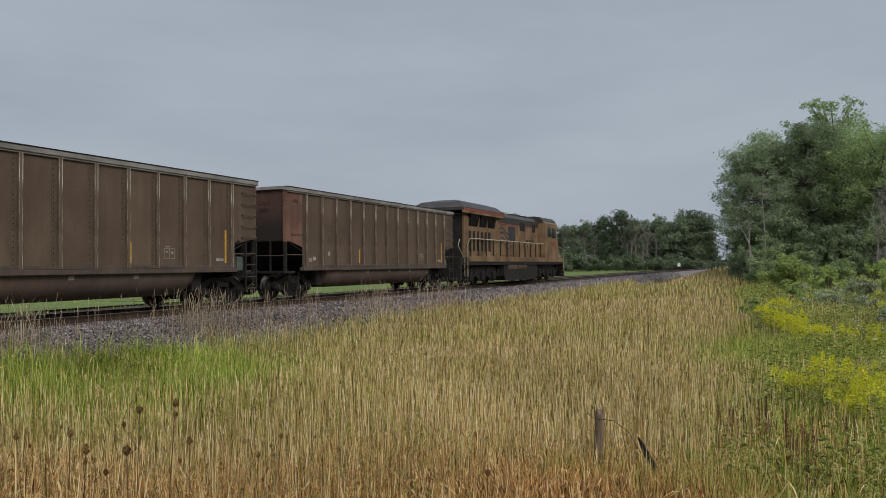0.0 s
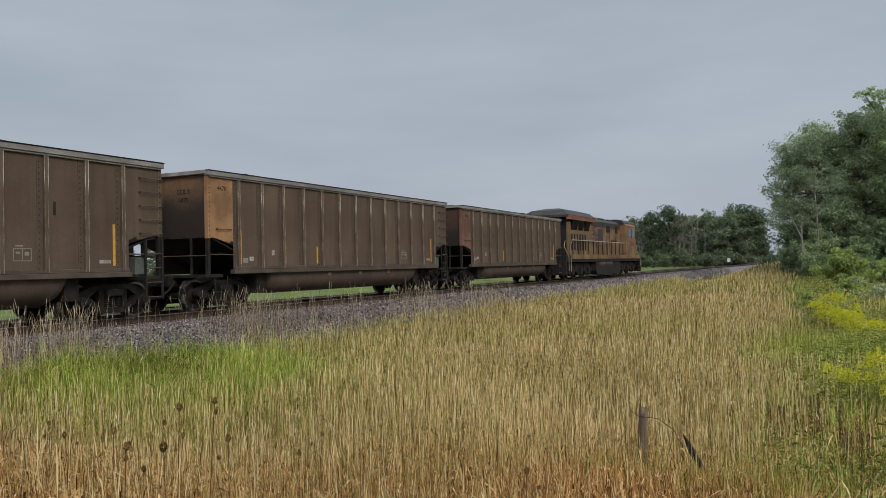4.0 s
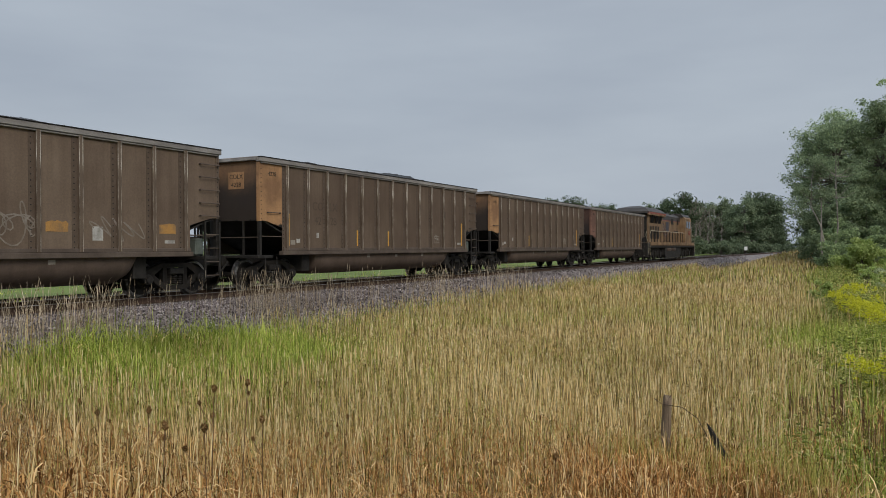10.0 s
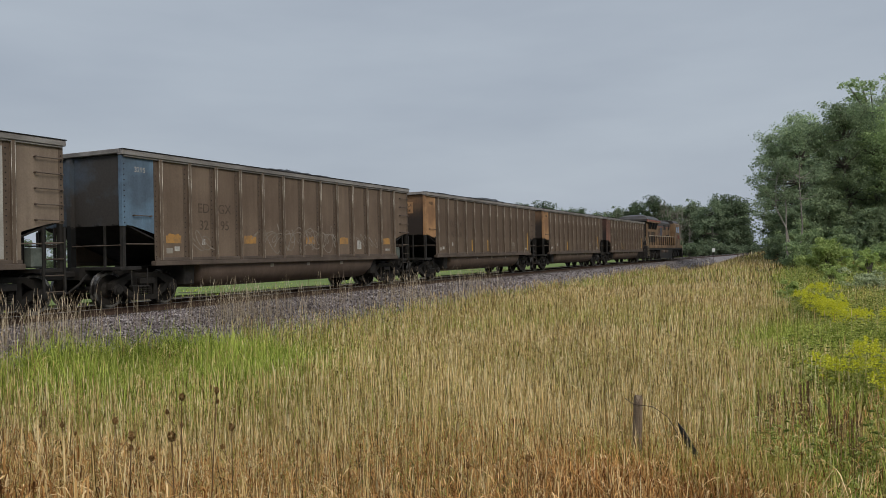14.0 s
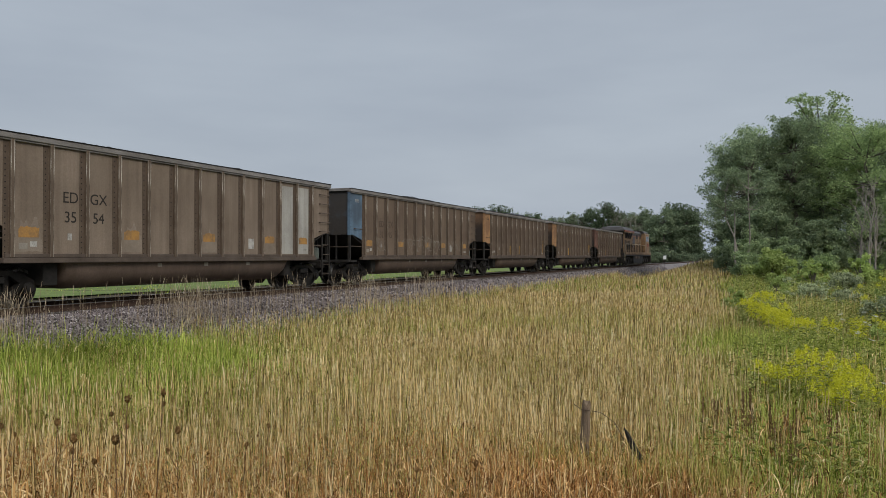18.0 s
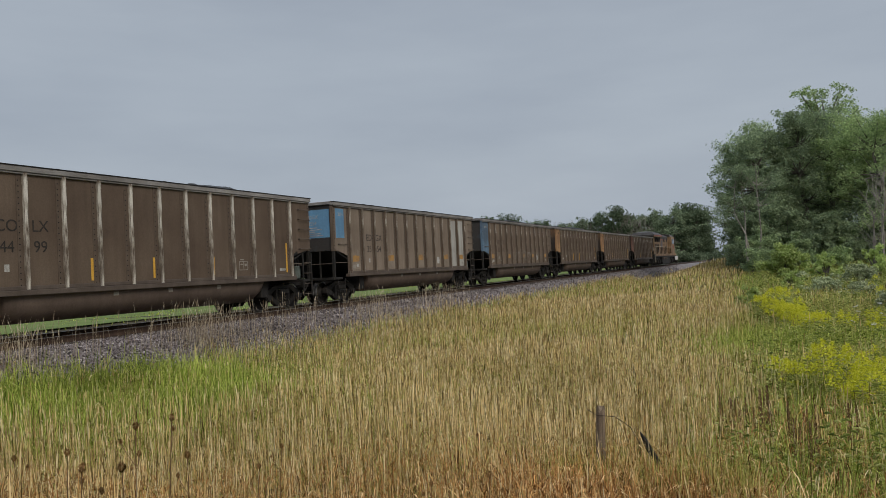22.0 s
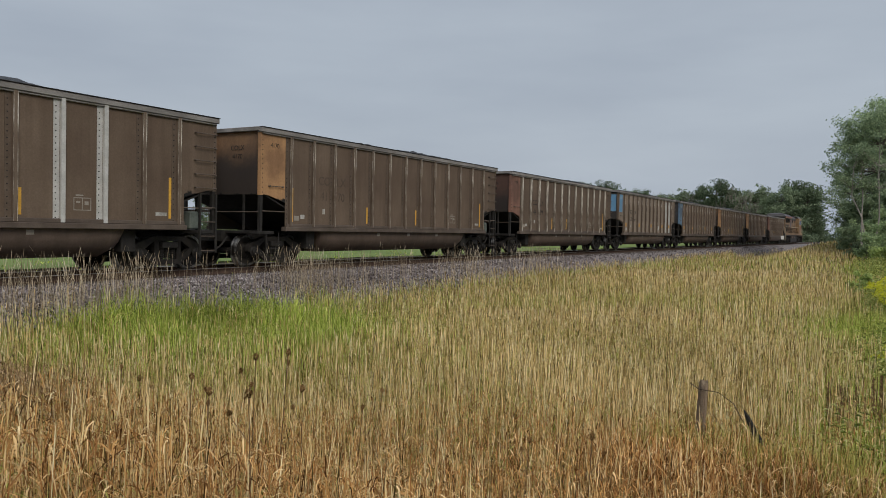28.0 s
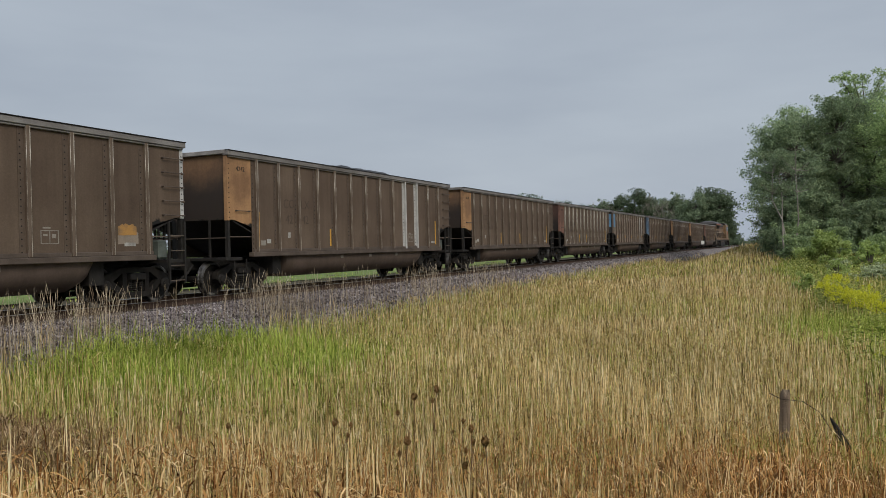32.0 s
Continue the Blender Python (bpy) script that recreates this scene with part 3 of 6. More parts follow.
def pebbles(name, n, y0, y1, u0, u1, lo, hi, seed):
    r = np.random.RandomState(seed)
    y = r.uniform(y0, y1, n)
    u = r.uniform(u0, u1, n)
    z = np.interp(u, [-1.5, 1.5, 1.95, 4.5], [1.29, 1.29, 1.24, -0.15])
    c = np.stack([TRACK_X + BEND * np.clip(y - 40, 0, None) ** 2 / 2 + u, y, z + 0.012], -1)
    s = r.uniform(lo, hi, (n, 1, 1)) * r.uniform(0.6, 1.25, (n, 6, 1))
    o = np.array([(1, 0, 0), (0, 1, 0), (-1, 0, 0), (0, -1, 0), (0, 0, 0.8), (0, 0, -0.8)], float)[None]
    a = r.uniform(0, 6.28, n)
    ca, sa = np.cos(a), np.sin(a)
    rot = np.zeros((n, 3, 3))
    rot[:, 0, 0], rot[:, 0, 1], rot[:, 1, 0], rot[:, 1, 1], rot[:, 2, 2] = ca, -sa, sa, ca, 1
    rot[:, 0, 2] = r.uniform(-0.5, 0.5, n)
    v = np.einsum("nij,nkj->nki", rot, o * s) + c[:, None]
    f = np.array([(0, 1, 4), (1, 2, 4), (2, 3, 4), (3, 0, 4), (1, 0, 5), (2, 1, 5), (3, 2, 5), (0, 3, 5)])
    ob = raw(name, v.reshape(-1, 3), [(np.arange(n)[:, None, None] * 6 + f[None]).reshape(-1, 3)], M["stone"])
    return tagged(ob, "loose grey and pinkish crushed stones on the ballast slope", "gravel", kind="stuff")


pebbles("ballast_stones", 34000, 2, 22, 0.85, 3.9, 0.020, 0.046, 3)
pebbles("ballast_stones", 10000, 22, 42, 0.85, 3.9, 0.034, 0.062, 5)
pebbles("ballast_stones", 7000, 42, 120, 0.85, 3.9, 0.035, 0.075, 4)


# ---- grass ----
def blades(name, xy, height, width, lean, material, label, fr, wd, droop=0.3, parent=None, category="grass", lift=None):
    """Blades or stalks at plan points: fr are heights along a blade, wd its widths there (the last is the tip)."""
    n = len(xy)
    k = len(fr)
    z0 = ground_z(xy[:, 0], xy[:, 1]) - 0.02
    slope = np.interp(xy[:, 0] - TRACK_X, [1.5, 1.95, 4.3], [1.29, 1.24, -0.1])
    z0 = np.where((xy[:, 0] - TRACK_X < 4.3) & (xy[:, 0] > TRACK_X), np.maximum(z0, slope), z0)
    if lift is not None:
        z0 = z0 + lift
    face = rs.uniform(0, math.pi, n)
    bend = rs.uniform(0, 2 * math.pi, n)
    amount = np.abs(rs.normal(lean, lean * 0.6, n))
    across = np.stack([np.cos(face), np.sin(face), np.zeros(n)], -1)
    way = np.stack([np.cos(bend), np.sin(bend), np.zeros(n)], -1)
    out = []
    for f, w in zip(fr, wd):
        up = height * f * (1 - droop * amount * f * f)
        c = np.stack([xy[:, 0], xy[:, 1], z0 + up], -1) + way * (height * amount * f * f)[:, None]
        if w > 0:
            half = across * (width * w / 2)[:, None]
            out += [c - half, c + half]
        else:
            out += [c]
    v = np.stack(out, 1)
    m = v.shape[1]
    base = (np.arange(n) * m)[:, None]
    quads = [base + np.array([[2 * i, 2 * i + 1, 2 * i + 3, 2 * i + 2]]) for i in range(k - 2)]
    tri = base + np.array([[2 * (k - 2), 2 * (k - 2) + 1, 2 * (k - 2) + 2]])
    ob = raw(name, v.reshape(-1, 3), [np.concatenate(quads), tri], M[material], parent)
    return tagged(ob, label, category, kind="stuff")


def fan(n, near, far, az0, az1, power=1.0):
    """Plan points between two distances and two bearings (degrees left of +y)."""
    r = np.sqrt(rs.uniform(near**2, far**2, n)) if power == 1.0 else near + (far - near) * rs.uniform(0, 1, n) ** power
    a = np.radians(rs.uniform(az0, az1, n))
    return np.stack([-np.sin(a) * r, np.cos(a) * r], -1)


def lumps(x, y, s, seed=0.0):
    return (np.sin(x * s + 1.7 * np.sin(y * s * 0.7 + seed)) + np.sin(y * s * 1.1 + 1.3 * np.sin(x * s * 0.8 + seed * 2)) + 2) / 4


def field_mask(p, kind):
    """How likely a kind of grass grows at plan points."""
    x, y = p[:, 0], p[:, 1]
    edge = TRACK_X + 3.15 + 0.6 * lumps(x, y, 0.35)
    field = x > edge
    patch = 0.9 * smooth_step(0, 0.8, 1.25 - np.hypot((x - (TRACK_X + 5.6)) / 3.8, (y - 10.6 - 0.25 * (x - TRACK_X - 5.6)) / 4.5))
    weeds = smooth_step(-2.1, 0.0, x + 0.4 * np.sin(y * 0.35) + 0.030 * (y - 10)) * smooth_step(5.0, 7.5, y)
    verge = (1 - smooth_step(4.2, 5.8, y - 0.35 * np.clip(x, -9, 4) + 0.5 * np.sin(x * 1.1)))
    near = 1 - smooth_step(6.2, 9.8, np.hypot(x, y) + 0.8 * lumps(x, y, 0.9, 4.0))
    brown = np.exp(-(((x + 6.6) / 2.0) ** 2 + ((y - 2.9) / 1.7) ** 2))
    g = lumps(x, y, 0.45, 2.0)
    clump = np.exp(-(((x + 9.2) / 1.9) ** 2 + ((y - 4.9) / 1.2) ** 2) ** 2)
    field = field * (1 - 0.45 * clump)
    thick = weeds * (1 - smooth_step(9.5, 12.5, y))
    if kind == "tan":
        k = (0.45 + 0.75 * (1 - g)) * (1 - 0.93 * patch) * (1 - 0.88 * weeds) * (1 - 0.55 * near) * (1 - 0.9 * verge * (x > -1.0))
    elif kind == "rusty":
        k = np.clip(near * (1 - weeds) * (0.5 + g) + 0.2 * brown, 0, 1) * (1 - verge * (x > -1.5)) + 0.12 * thick
    elif kind == "blade":
        k = (0.45 + 0.75 * g) * (1 - 0.5 * near * (x < -1)) * (1 - 0.7 * patch) * (1 - 0.3 * thick) + 0.3 * weeds * (1 - thick)
    elif kind == "lush":
        k = patch * (0.8 + 0.6 * g) + 0.10 * (1 - near) + 0.75 * weeds * (0.4 + g) * (1 - 0.45 * thick) + verge * (x > -2.5) * (0.9 - 0.5 * thick)
    return np.clip(k, 0, 1) * field


def keep(p, kind):
    return p[rs.uniform(0, 1, len(p)) < field_mask(p, kind)]


LEAF_F, LEAF_W = (0, 0.35, 0.72, 1.0), (0.8, 1.0, 0.7, 0)
STALK_F, STALK_W = (0, 0.55, 0.80, 0.84, 0.93, 1.0), (0.60, 0.52, 0.42, 1.0, 0.85, 0)
FAR_F, FAR_W = (0, 0.6, 1.0), (0.8, 1.0, 0)
CURL_F, CURL_W = (0, 0.4, 0.65, 0.85, 1.0), (0.5, 0.8, 1.0, 0.7, 0)


def sown(name, kind, n, near, far, az0, az1, h, w, lean, shape, label, droop=0.3):
    p = keep(fan(n, near, far, az0, az1), kind)
    d = np.hypot(p[:, 0], p[:, 1])
    hh = rs.uniform(h[0], h[1], len(p)) * (0.82 + 0.36 * lumps(p[:, 0], p[:, 1], 0.8, 1.0))
    hh *= np.where((p[:, 1] - 0.35 * np.clip(p[:, 0], -9, 4) < 5.4) & (p[:, 0] > -1.8), 0.45, 1.0)
    hh *= np.where((p[:, 0] < -4.8) & (p[:, 1] < 4.5), 0.45, 1.0)
    if kind == "lush":
        hh *= np.where(p[:, 0] > -4, 1.0, 1.12)
    ww = np.maximum(w, 0.00042 * d) * rs.uniform(0.7, 1.3, len(p))
    blades(name, p, hh, ww, lean, {"tan": "tan", "rusty": "rusty", "blade": "blade", "lush": "lush"}[kind], label, *shape, droop=droop)


TALL, LEAFY_SHAPE, FAR_SHAPE = (STALK_F, STALK_W), (LEAF_F, LEAF_W), (FAR_F, FAR_W)
DRY, GREEN, LUSH, RUST = "tall dry straw-coloured grass stalks with seed heads", "green grass blades between the dry stalks", "lush bright green grass", "rusty brown dry grass with drooping leaves"
sown("dry_grass", "tan", 14000, 3.2, 9, -16, 74, (0.85, 1.20), 0.0052, 0.07, TALL, DRY, 0.1)
sown("dry_grass", "tan", 46000, 9, 18, -12, 68, (0.72, 1.02), 0.0072, 0.05, TALL, DRY, 0.1)
sown("dry_grass", "tan", 66000, 18, 44, -9, 60, (0.66, 0.95), 0.0115, 0.06, TALL, DRY, 0.1)
sown("dry_grass", "tan", 30000, 44, 100, -6, 28, (0.45, 0.72), 0.028, 0.10, FAR_SHAPE, DRY, 0.1)
sown("dry_grass", "tan", 16000, 100, 230, -4, 14, (0.55, 0.85), 0.09, 0.10, FAR_SHAPE, DRY, 0.1)
sown("rusty_grass", "rusty", 16000, 3.2, 12, -18, 76, (0.40, 0.82), 0.0046, 0.22, LEAFY_SHAPE, RUST, 0.6)
sown("rusty_grass", "rusty", 11000, 3.2, 11, -10, 76, (0.76, 1.04), 0.0050, 0.10, TALL, RUST, 0.1)
sown("green_grass", "blade", 22000, 3.2, 14, -18, 74, (0.45, 0.88), 0.0062, 0.30, LEAFY_SHAPE, GREEN, 0.5)
sown("green_grass", "blade", 80000, 14, 44, -10, 64, (0.48, 0.80), 0.011, 0.18, LEAFY_SHAPE, GREEN, 0.4)
sown("green_grass", "blade", 30000, 44, 120, -8, 28, (0.35, 0.65), 0.04, 0.3, FAR_SHAPE, GREEN, 0.4)
sown("lush_grass", "lush", 100000, 3.0, 26, -22, 70, (0.48, 0.86), 0.011, 0.45, LEAFY_SHAPE, LUSH, 0.5)
sown("lush_grass", "lush", 26000, 26, 70, -14, 12, (0.35, 0.7), 0.026, 0.4, FAR_SHAPE, LUSH, 0.5)


# short grass of the verge on which the walker stands
q = fan(60000, 0.2, 9.0, -180, 180)
q = q[q[:, 1] < 3.2 + 0.3 * np.clip(q[:, 0], -6, 4)]
blades("verge_grass", q, rs.uniform(0.05, 0.15, len(q)), np.full(len(q), 0.009), 0.6, "lush", "short green grass of the roadside verge", FAR_F, FAR_W, 0.5)
# the bright green patch beside the ballast
q = fan(60000, 11, 21, 36, 66)
q = q[rs.uniform(0, 1, len(q)) < smooth_step(0.0, 0.6, 1.15 - np.hypot((q[:, 0] - (TRACK_X + 5.4)) / 3.5, (q[:, 1] - 10.6) / 4.6)) * (0.25 + lumps(q[:, 0], q[:, 1], 1.4, 3.0)) * (q[:, 0] > TRACK_X + 3.2)]
blades("lush_grass", q, rs.uniform(0.55, 1.22, len(q)) * (0.80 + 0.45 * lumps(q[:, 0], q[:, 1], 1.4, 3.0)), np.full(len(q), 0.015) * rs.uniform(0.6, 1.3, len(q)), 0.72, "lush", LUSH, LEAF_F, LEAF_W, 0.85)


def leaflets(kind, n, near, far, az0, az1, length, w, top, label):
    """Short curling leaves along the stalks."""
    p = keep(fan(n, near, far, az0, az1), kind)
    low = np.where((p[:, 1] - 0.35 * np.clip(p[:, 0], -9, 4) < 5.4) & (p[:, 0] > -1.8), 0.4, 1.0) * np.where((p[:, 0] < -4.8) & (p[:, 1] < 4.5), 0.45, 1.0)
    up = rs.uniform(0.15, 1.0, len(p)) ** 0.7 * top * (0.82 + 0.36 * lumps(p[:, 0], p[:, 1], 0.8, 1.0)) * low
    d = np.hypot(p[:, 0], p[:, 1])
    blades("curled_leaves", p, rs.uniform(length[0], length[1], len(p)), np.maximum(w, 0.0009 * d) * rs.uniform(0.7, 1.3, len(p)), 0.85, kind, label, CURL_F, CURL_W, droop=0.95, lift=up)


leaflets("rusty", 90000, 3.2, 11, -18, 76, (0.06, 0.16), 0.0078, 0.94, "short curled dry leaves on the grass stalks")
leaflets("tan", 26000, 5, 18, -14, 72, (0.07, 0.16), 0.0085, 0.85, "short curled straw leaves on the grass stalks")
leaflets("blade", 36000, 3.2, 18, -18, 74, (0.10, 0.22), 0.0090, 0.70, "short arching green leaves on the grass stalks")
leaflets("lush", 40000, 3.2, 22, -22, 70, (0.12, 0.26), 0.0112, 0.62, "short arching bright green leaves")

# tall bright grass before the goldenrods
q = np.stack([rs.uniform(-1.5, 3.6, 6000), rs.uniform(6.6, 14.5, 6000)], -1)
q = q[rs.uniform(0, 1, len(q)) < 0.15 + 0.85 * lumps(q[:, 0], q[:, 1], 1.1, 6.0)]
blades("lush_grass", q, rs.uniform(0.55, 0.95, len(q)), np.full(len(q), 0.0140), 0.40, "lush", LUSH, LEAF_F, LEAF_W, 0.5)
# taller dry grass round the old post
q = np.stack([rs.normal(-1.5, 0.55, 2400), rs.normal(6.75, 0.35, 2400)], -1)
blades("rusty_grass", q, rs.uniform(0.72, 1.03, 2400), np.full(2400, 0.007), 0.2, "rusty", RUST, STALK_F, STALK_W, 0.2)
leaf_at = np.stack([rs.normal(-1.3, 0.6, 3500), rs.normal(6.9, 0.5, 3500)], -1)
blades("curled_leaves", leaf_at, rs.uniform(0.10, 0.24, 3500), np.full(3500, 0.009), 0.85, "rusty", "short curled dry leaves on the grass stalks", CURL_F, CURL_W, 0.95, lift=rs.uniform(0.2, 0.85, 3500))

# thick grass about the broken post
q = np.stack([rs.uniform(-1.25, -0.2, 2600), rs.uniform(6.5, 7.3, 2600)], -1)
blades("green_grass", q[:1300], rs.uniform(0.70, 1.08, 1300), np.full(1300, 0.0085), 0.30, "blade", GREEN, LEAF_F, LEAF_W, 0.5)
blades("rusty_grass", q[1300:], rs.uniform(0.70, 1.08, 1300), np.full(1300, 0.0062), 0.22, "rusty", RUST, LEAF_F, LEAF_W, 0.5)

q = np.stack([rs.uniform(-2.1, -0.3, 1500), rs.uniform(6.7, 7.3, 1500)], -1)
blades("green_grass", q, rs.uniform(0.85, 1.12, 1500), np.full(1500, 0.0080), 0.12, "blade", GREEN, LEAF_F, LEAF_W, 0.25)

# darker dead brown grass near the verge, and green tufts before it
q = np.stack([rs.normal(-9.2, 1.0, 4200), rs.normal(4.9, 0.62, 4200)], -1)
blades("dead_grass", q, rs.uniform(0.60, 1.02, len(q)), np.full(len(q), 0.0066), 0.28, "dead", "tangled dead brown grass", LEAF_F, LEAF_W, 0.6)
q = np.stack([rs.normal(-9.2, 1.1, 7000), rs.normal(4.8, 0.66, 7000)], -1)
blades("dead_leaves", q, rs.uniform(0.08, 0.20, len(q)), np.full(len(q), 0.009), 0.85, "dead", "curled dead leaves in the brown grass", CURL_F, CURL_W, 0.95, lift=rs.uniform(0.15, 0.85, len(q)))
q = np.concatenate([np.stack([rs.normal(-7.3, 0.35, 1500), rs.normal(3.9, 0.22, 1500)], -1), np.stack([rs.normal(-6.2, 0.25, 700), rs.normal(4.0, 0.2, 700)], -1)])
blades("lush_grass", q, rs.uniform(0.30, 0.58, len(q)), np.full(len(q), 0.008), 0.5, "lush", LUSH, LEAF_F, LEAF_W, 0.5)

# the fringe of grass at the foot of the ballast
q = np.stack([TRACK_X + 3.25 + np.abs(rs.normal(0, 0.8, 15000)), 2 + 78 * rs.uniform(0, 1, 15000) ** 1.5], -1)
blades("fringe_grass", q[:9000], rs.uniform(0.4, 0.8, 9000), np.maximum(0.011, 0.0004 * q[:9000, 1]), 0.4, "lush", "green grass at the foot of the ballast", LEAF_F, LEAF_W, 0.4)
q = np.concatenate([q[:9000], q[9000:][np.abs(q[9000:, 1] - 9.5) > 5.5]])
blades("fringe_stalks", q[9000:], rs.uniform(0.5, 0.85, len(q) - 9000), np.maximum(0.009, 0.0004 * q[9000:, 1]), 0.10, "tan", "dry grass at the foot of the ballast", STALK_F, STALK_W, 0.1)
# dry stalks on the shoulder of the ballast
q = np.stack([TRACK_X + 2.15 + np.abs(rs.normal(0, 0.5, 5500)), rs.uniform(3, 36, 5500)], -1)
q = q[rs.uniform(0, 1, len(q)) < 0.10 + 0.9 * lumps(q[:, 0] * 0, q[:, 1], 1.1, 0.5) ** 2 * (1 - 0.6 * smooth_step(16, 28, q[:, 1]))]
blades("shoulder_stalks", q, rs.uniform(0.55, 1.15, len(q)), np.full(len(q), 0.0105), 0.14, "pale_stalk", "thin dry grass stalks along the edge of the ballast", STALK_F, STALK_W, 0.1)
# a thicker stand of tall stalks where the ballast meets the near field
q = np.stack([TRACK_X + 2.3 + np.abs(rs.normal(0, 0.75, 1500)), rs.uniform(1.5, 9.5, 1500)], -1)
q = q[rs.uniform(0, 1, len(q)) < 0.35 + 0.65 * lumps(q[:, 0] * 0, q[:, 1], 1.4, 2.5)]
blades("shoulder_stalks", q, rs.uniform(0.75, 1.30, len(q)), np.full(len(q), 0.0100), 0.16, "pale_stalk", "thin dry grass stalks along the edge of the ballast", STALK_F, STALK_W, 0.1)
# mown green land beyond the track
mx, my = np.r_[-900.0, -400, -200, np.arange(-120, TRACK_X - 13, 6.0), TRACK_X - 13.0], np.r_[-500.0, -200, np.arange(-90, 200, 6.0), 300, 500, 900]
XX, YY = np.meshgrid(mx, my, indexing="ij")
idx = np.arange(XX.size).reshape(XX.shape)
meadow = raw("meadow", np.stack([XX, YY, ground_z(XX, YY) + 0.06], -1).reshape(-1, 3), [np.stack([idx[:-1, :-1], idx[1:, :-1], idx[1:, 1:], idx[:-1, 1:]], -1).reshape(-1, 4)], M["lawn"])
tagged(meadow, "short bright green meadow beyond the track", "meadow", kind="structure")
far_green = np.stack([rs.uniform(-50, TRACK_X - 12, 7000), rs.uniform(-15, 90, 7000)], -1)
blades("meadow_grass", far_green, rs.uniform(0.08, 0.16, len(far_green)), np.full(len(far_green), 0.05), 0.3, "lush", "short blades of the green meadow", FAR_F, FAR_W, 0.3)


# ---- train ----
def wheelset(parent, y, r=WHEEL_R, x=0.0):
    bm = bmesh.new()
    rod(bm, (-0.98, 0, 0), (0.98, 0, 0), 0.085, 10)
    axle = part("wheelset", bm, M["truck"], parent)
    axle.matrix_basis = pose(x, y, r)
    if "wheel" not in KIT or KIT["wheel_r"] != r:
        bm = bmesh.new()
        lathe(bm, [(0.66, 0.10), (0.66, 0.16), (0.70, 0.20), (0.70, r - 0.10), (0.665, r - 0.06), (0.665, r + 0.028), (0.695, r + 0.026), (0.71, r), (0.80, r - 0.006), (0.806, r - 0.02), (0.806, r - 0.075), (0.755, r - 0.10), (0.74, 0.22), (0.83, 0.16), (0.83, 0.10)], 28)
        for f in bm.faces:
            c = f.calc_center_median()
            if 0.64 < c.x and math.hypot(c.y, c.z) > r - 0.08:
                f.material_index = 1
        KIT["wheel"] = part("wheel", bm, [M["truck"], M["rim"]], axle, "steel wheel with a bright worn rim")
        KIT["wheel_r"] = r
        twin(KIT["wheel"], pose(0, 0, 0, 0, 0, 180), axle)
    else:
        twin(KIT["wheel"], Matrix(), axle)
        twin(KIT["wheel"], pose(0, 0, 0, 0, 0, 180), axle)
    return axle


KIT = {}


def side_frame(parent, x, y):
    bm = bmesh.new()
    slab(bm, [(-1.08, 0.46), (-1.06, 0.62), (-0.92, 0.70), (-0.48, 0.86), (0.48, 0.86), (0.92, 0.70), (1.06, 0.62), (1.08, 0.46), (0.98, 0.42), (0.76, 0.52), (0.42, 0.74), (-0.42, 0.74), (-0.76, 0.52), (-0.98, 0.42)], -0.08, 0.08)
    slab(bm, [(-0.80, 0.54), (-0.66, 0.36), (-0.36, 0.17), (0.36, 0.17), (0.66, 0.36), (0.80, 0.54), (0.70, 0.58), (0.32, 0.30), (-0.32, 0.30), (-0.70, 0.58)], -0.075, 0.075)
    for s in (-1, 1):
        bx(bm, -0.07, 0.07, *sorted((s * 0.27, s * 0.40)), 0.26, 0.78)
    ob = part("side_frame", bm, M["truck"], parent, "cast steel truck side frame")
    ob.matrix_basis = pose(x, y, 0)
    s = 1 if x > 0 else -1
    for yy in (-0.89, 0.89):
        bm = bmesh.new()
        lathe(bm, [(0.07, 0.13), (0.10, 0.14), (0.13, 0.10), (0.17, 0.10), (0.18, 0.06)], 12)
        bm.transform(pose(0, yy, WHEEL_R, 0, 0, 0 if s > 0 else 180))
        part("bearing_cap", bm, M["black"], ob)
    bm = bmesh.new()
    for yy in (-0.17, 0.0, 0.17):
        prof, z = [], 0.0
        for i in range(11):
            prof.append((0.26 / 10 * i, 0.078 if i % 2 else 0.058))
        lathe(bm, prof, 10)
        for v in bm.verts:
            if not v.tag:
                v.co = Vector((0.02 * s + v.co.y, yy + v.co.z, 0.31 + v.co.x))
                v.tag = True
    part("spring", bm, M["truck"], ob, "nest of coil springs")
    return ob


def car_truck(parent, y):
    for x in (-1.0, 1.0):
        side_frame(parent, x, y)
    bm = bmesh.new()
    bx(bm, -1.16, 1.16, y - 0.24, y + 0.24, 0.57, 0.73)
    bx(bm, -0.35, 0.35, y - 0.3, y + 0.3, 0.70, 0.92)
    bevelled(bm, 0.02)
    part("bolster", bm, M["black"], parent)
    for s in (-1, 1):
        wheelset(parent, y + s * 0.89)


HALF = 7.25
POSTS = [-6.09 + i * 1.0125 for i in range(13)]


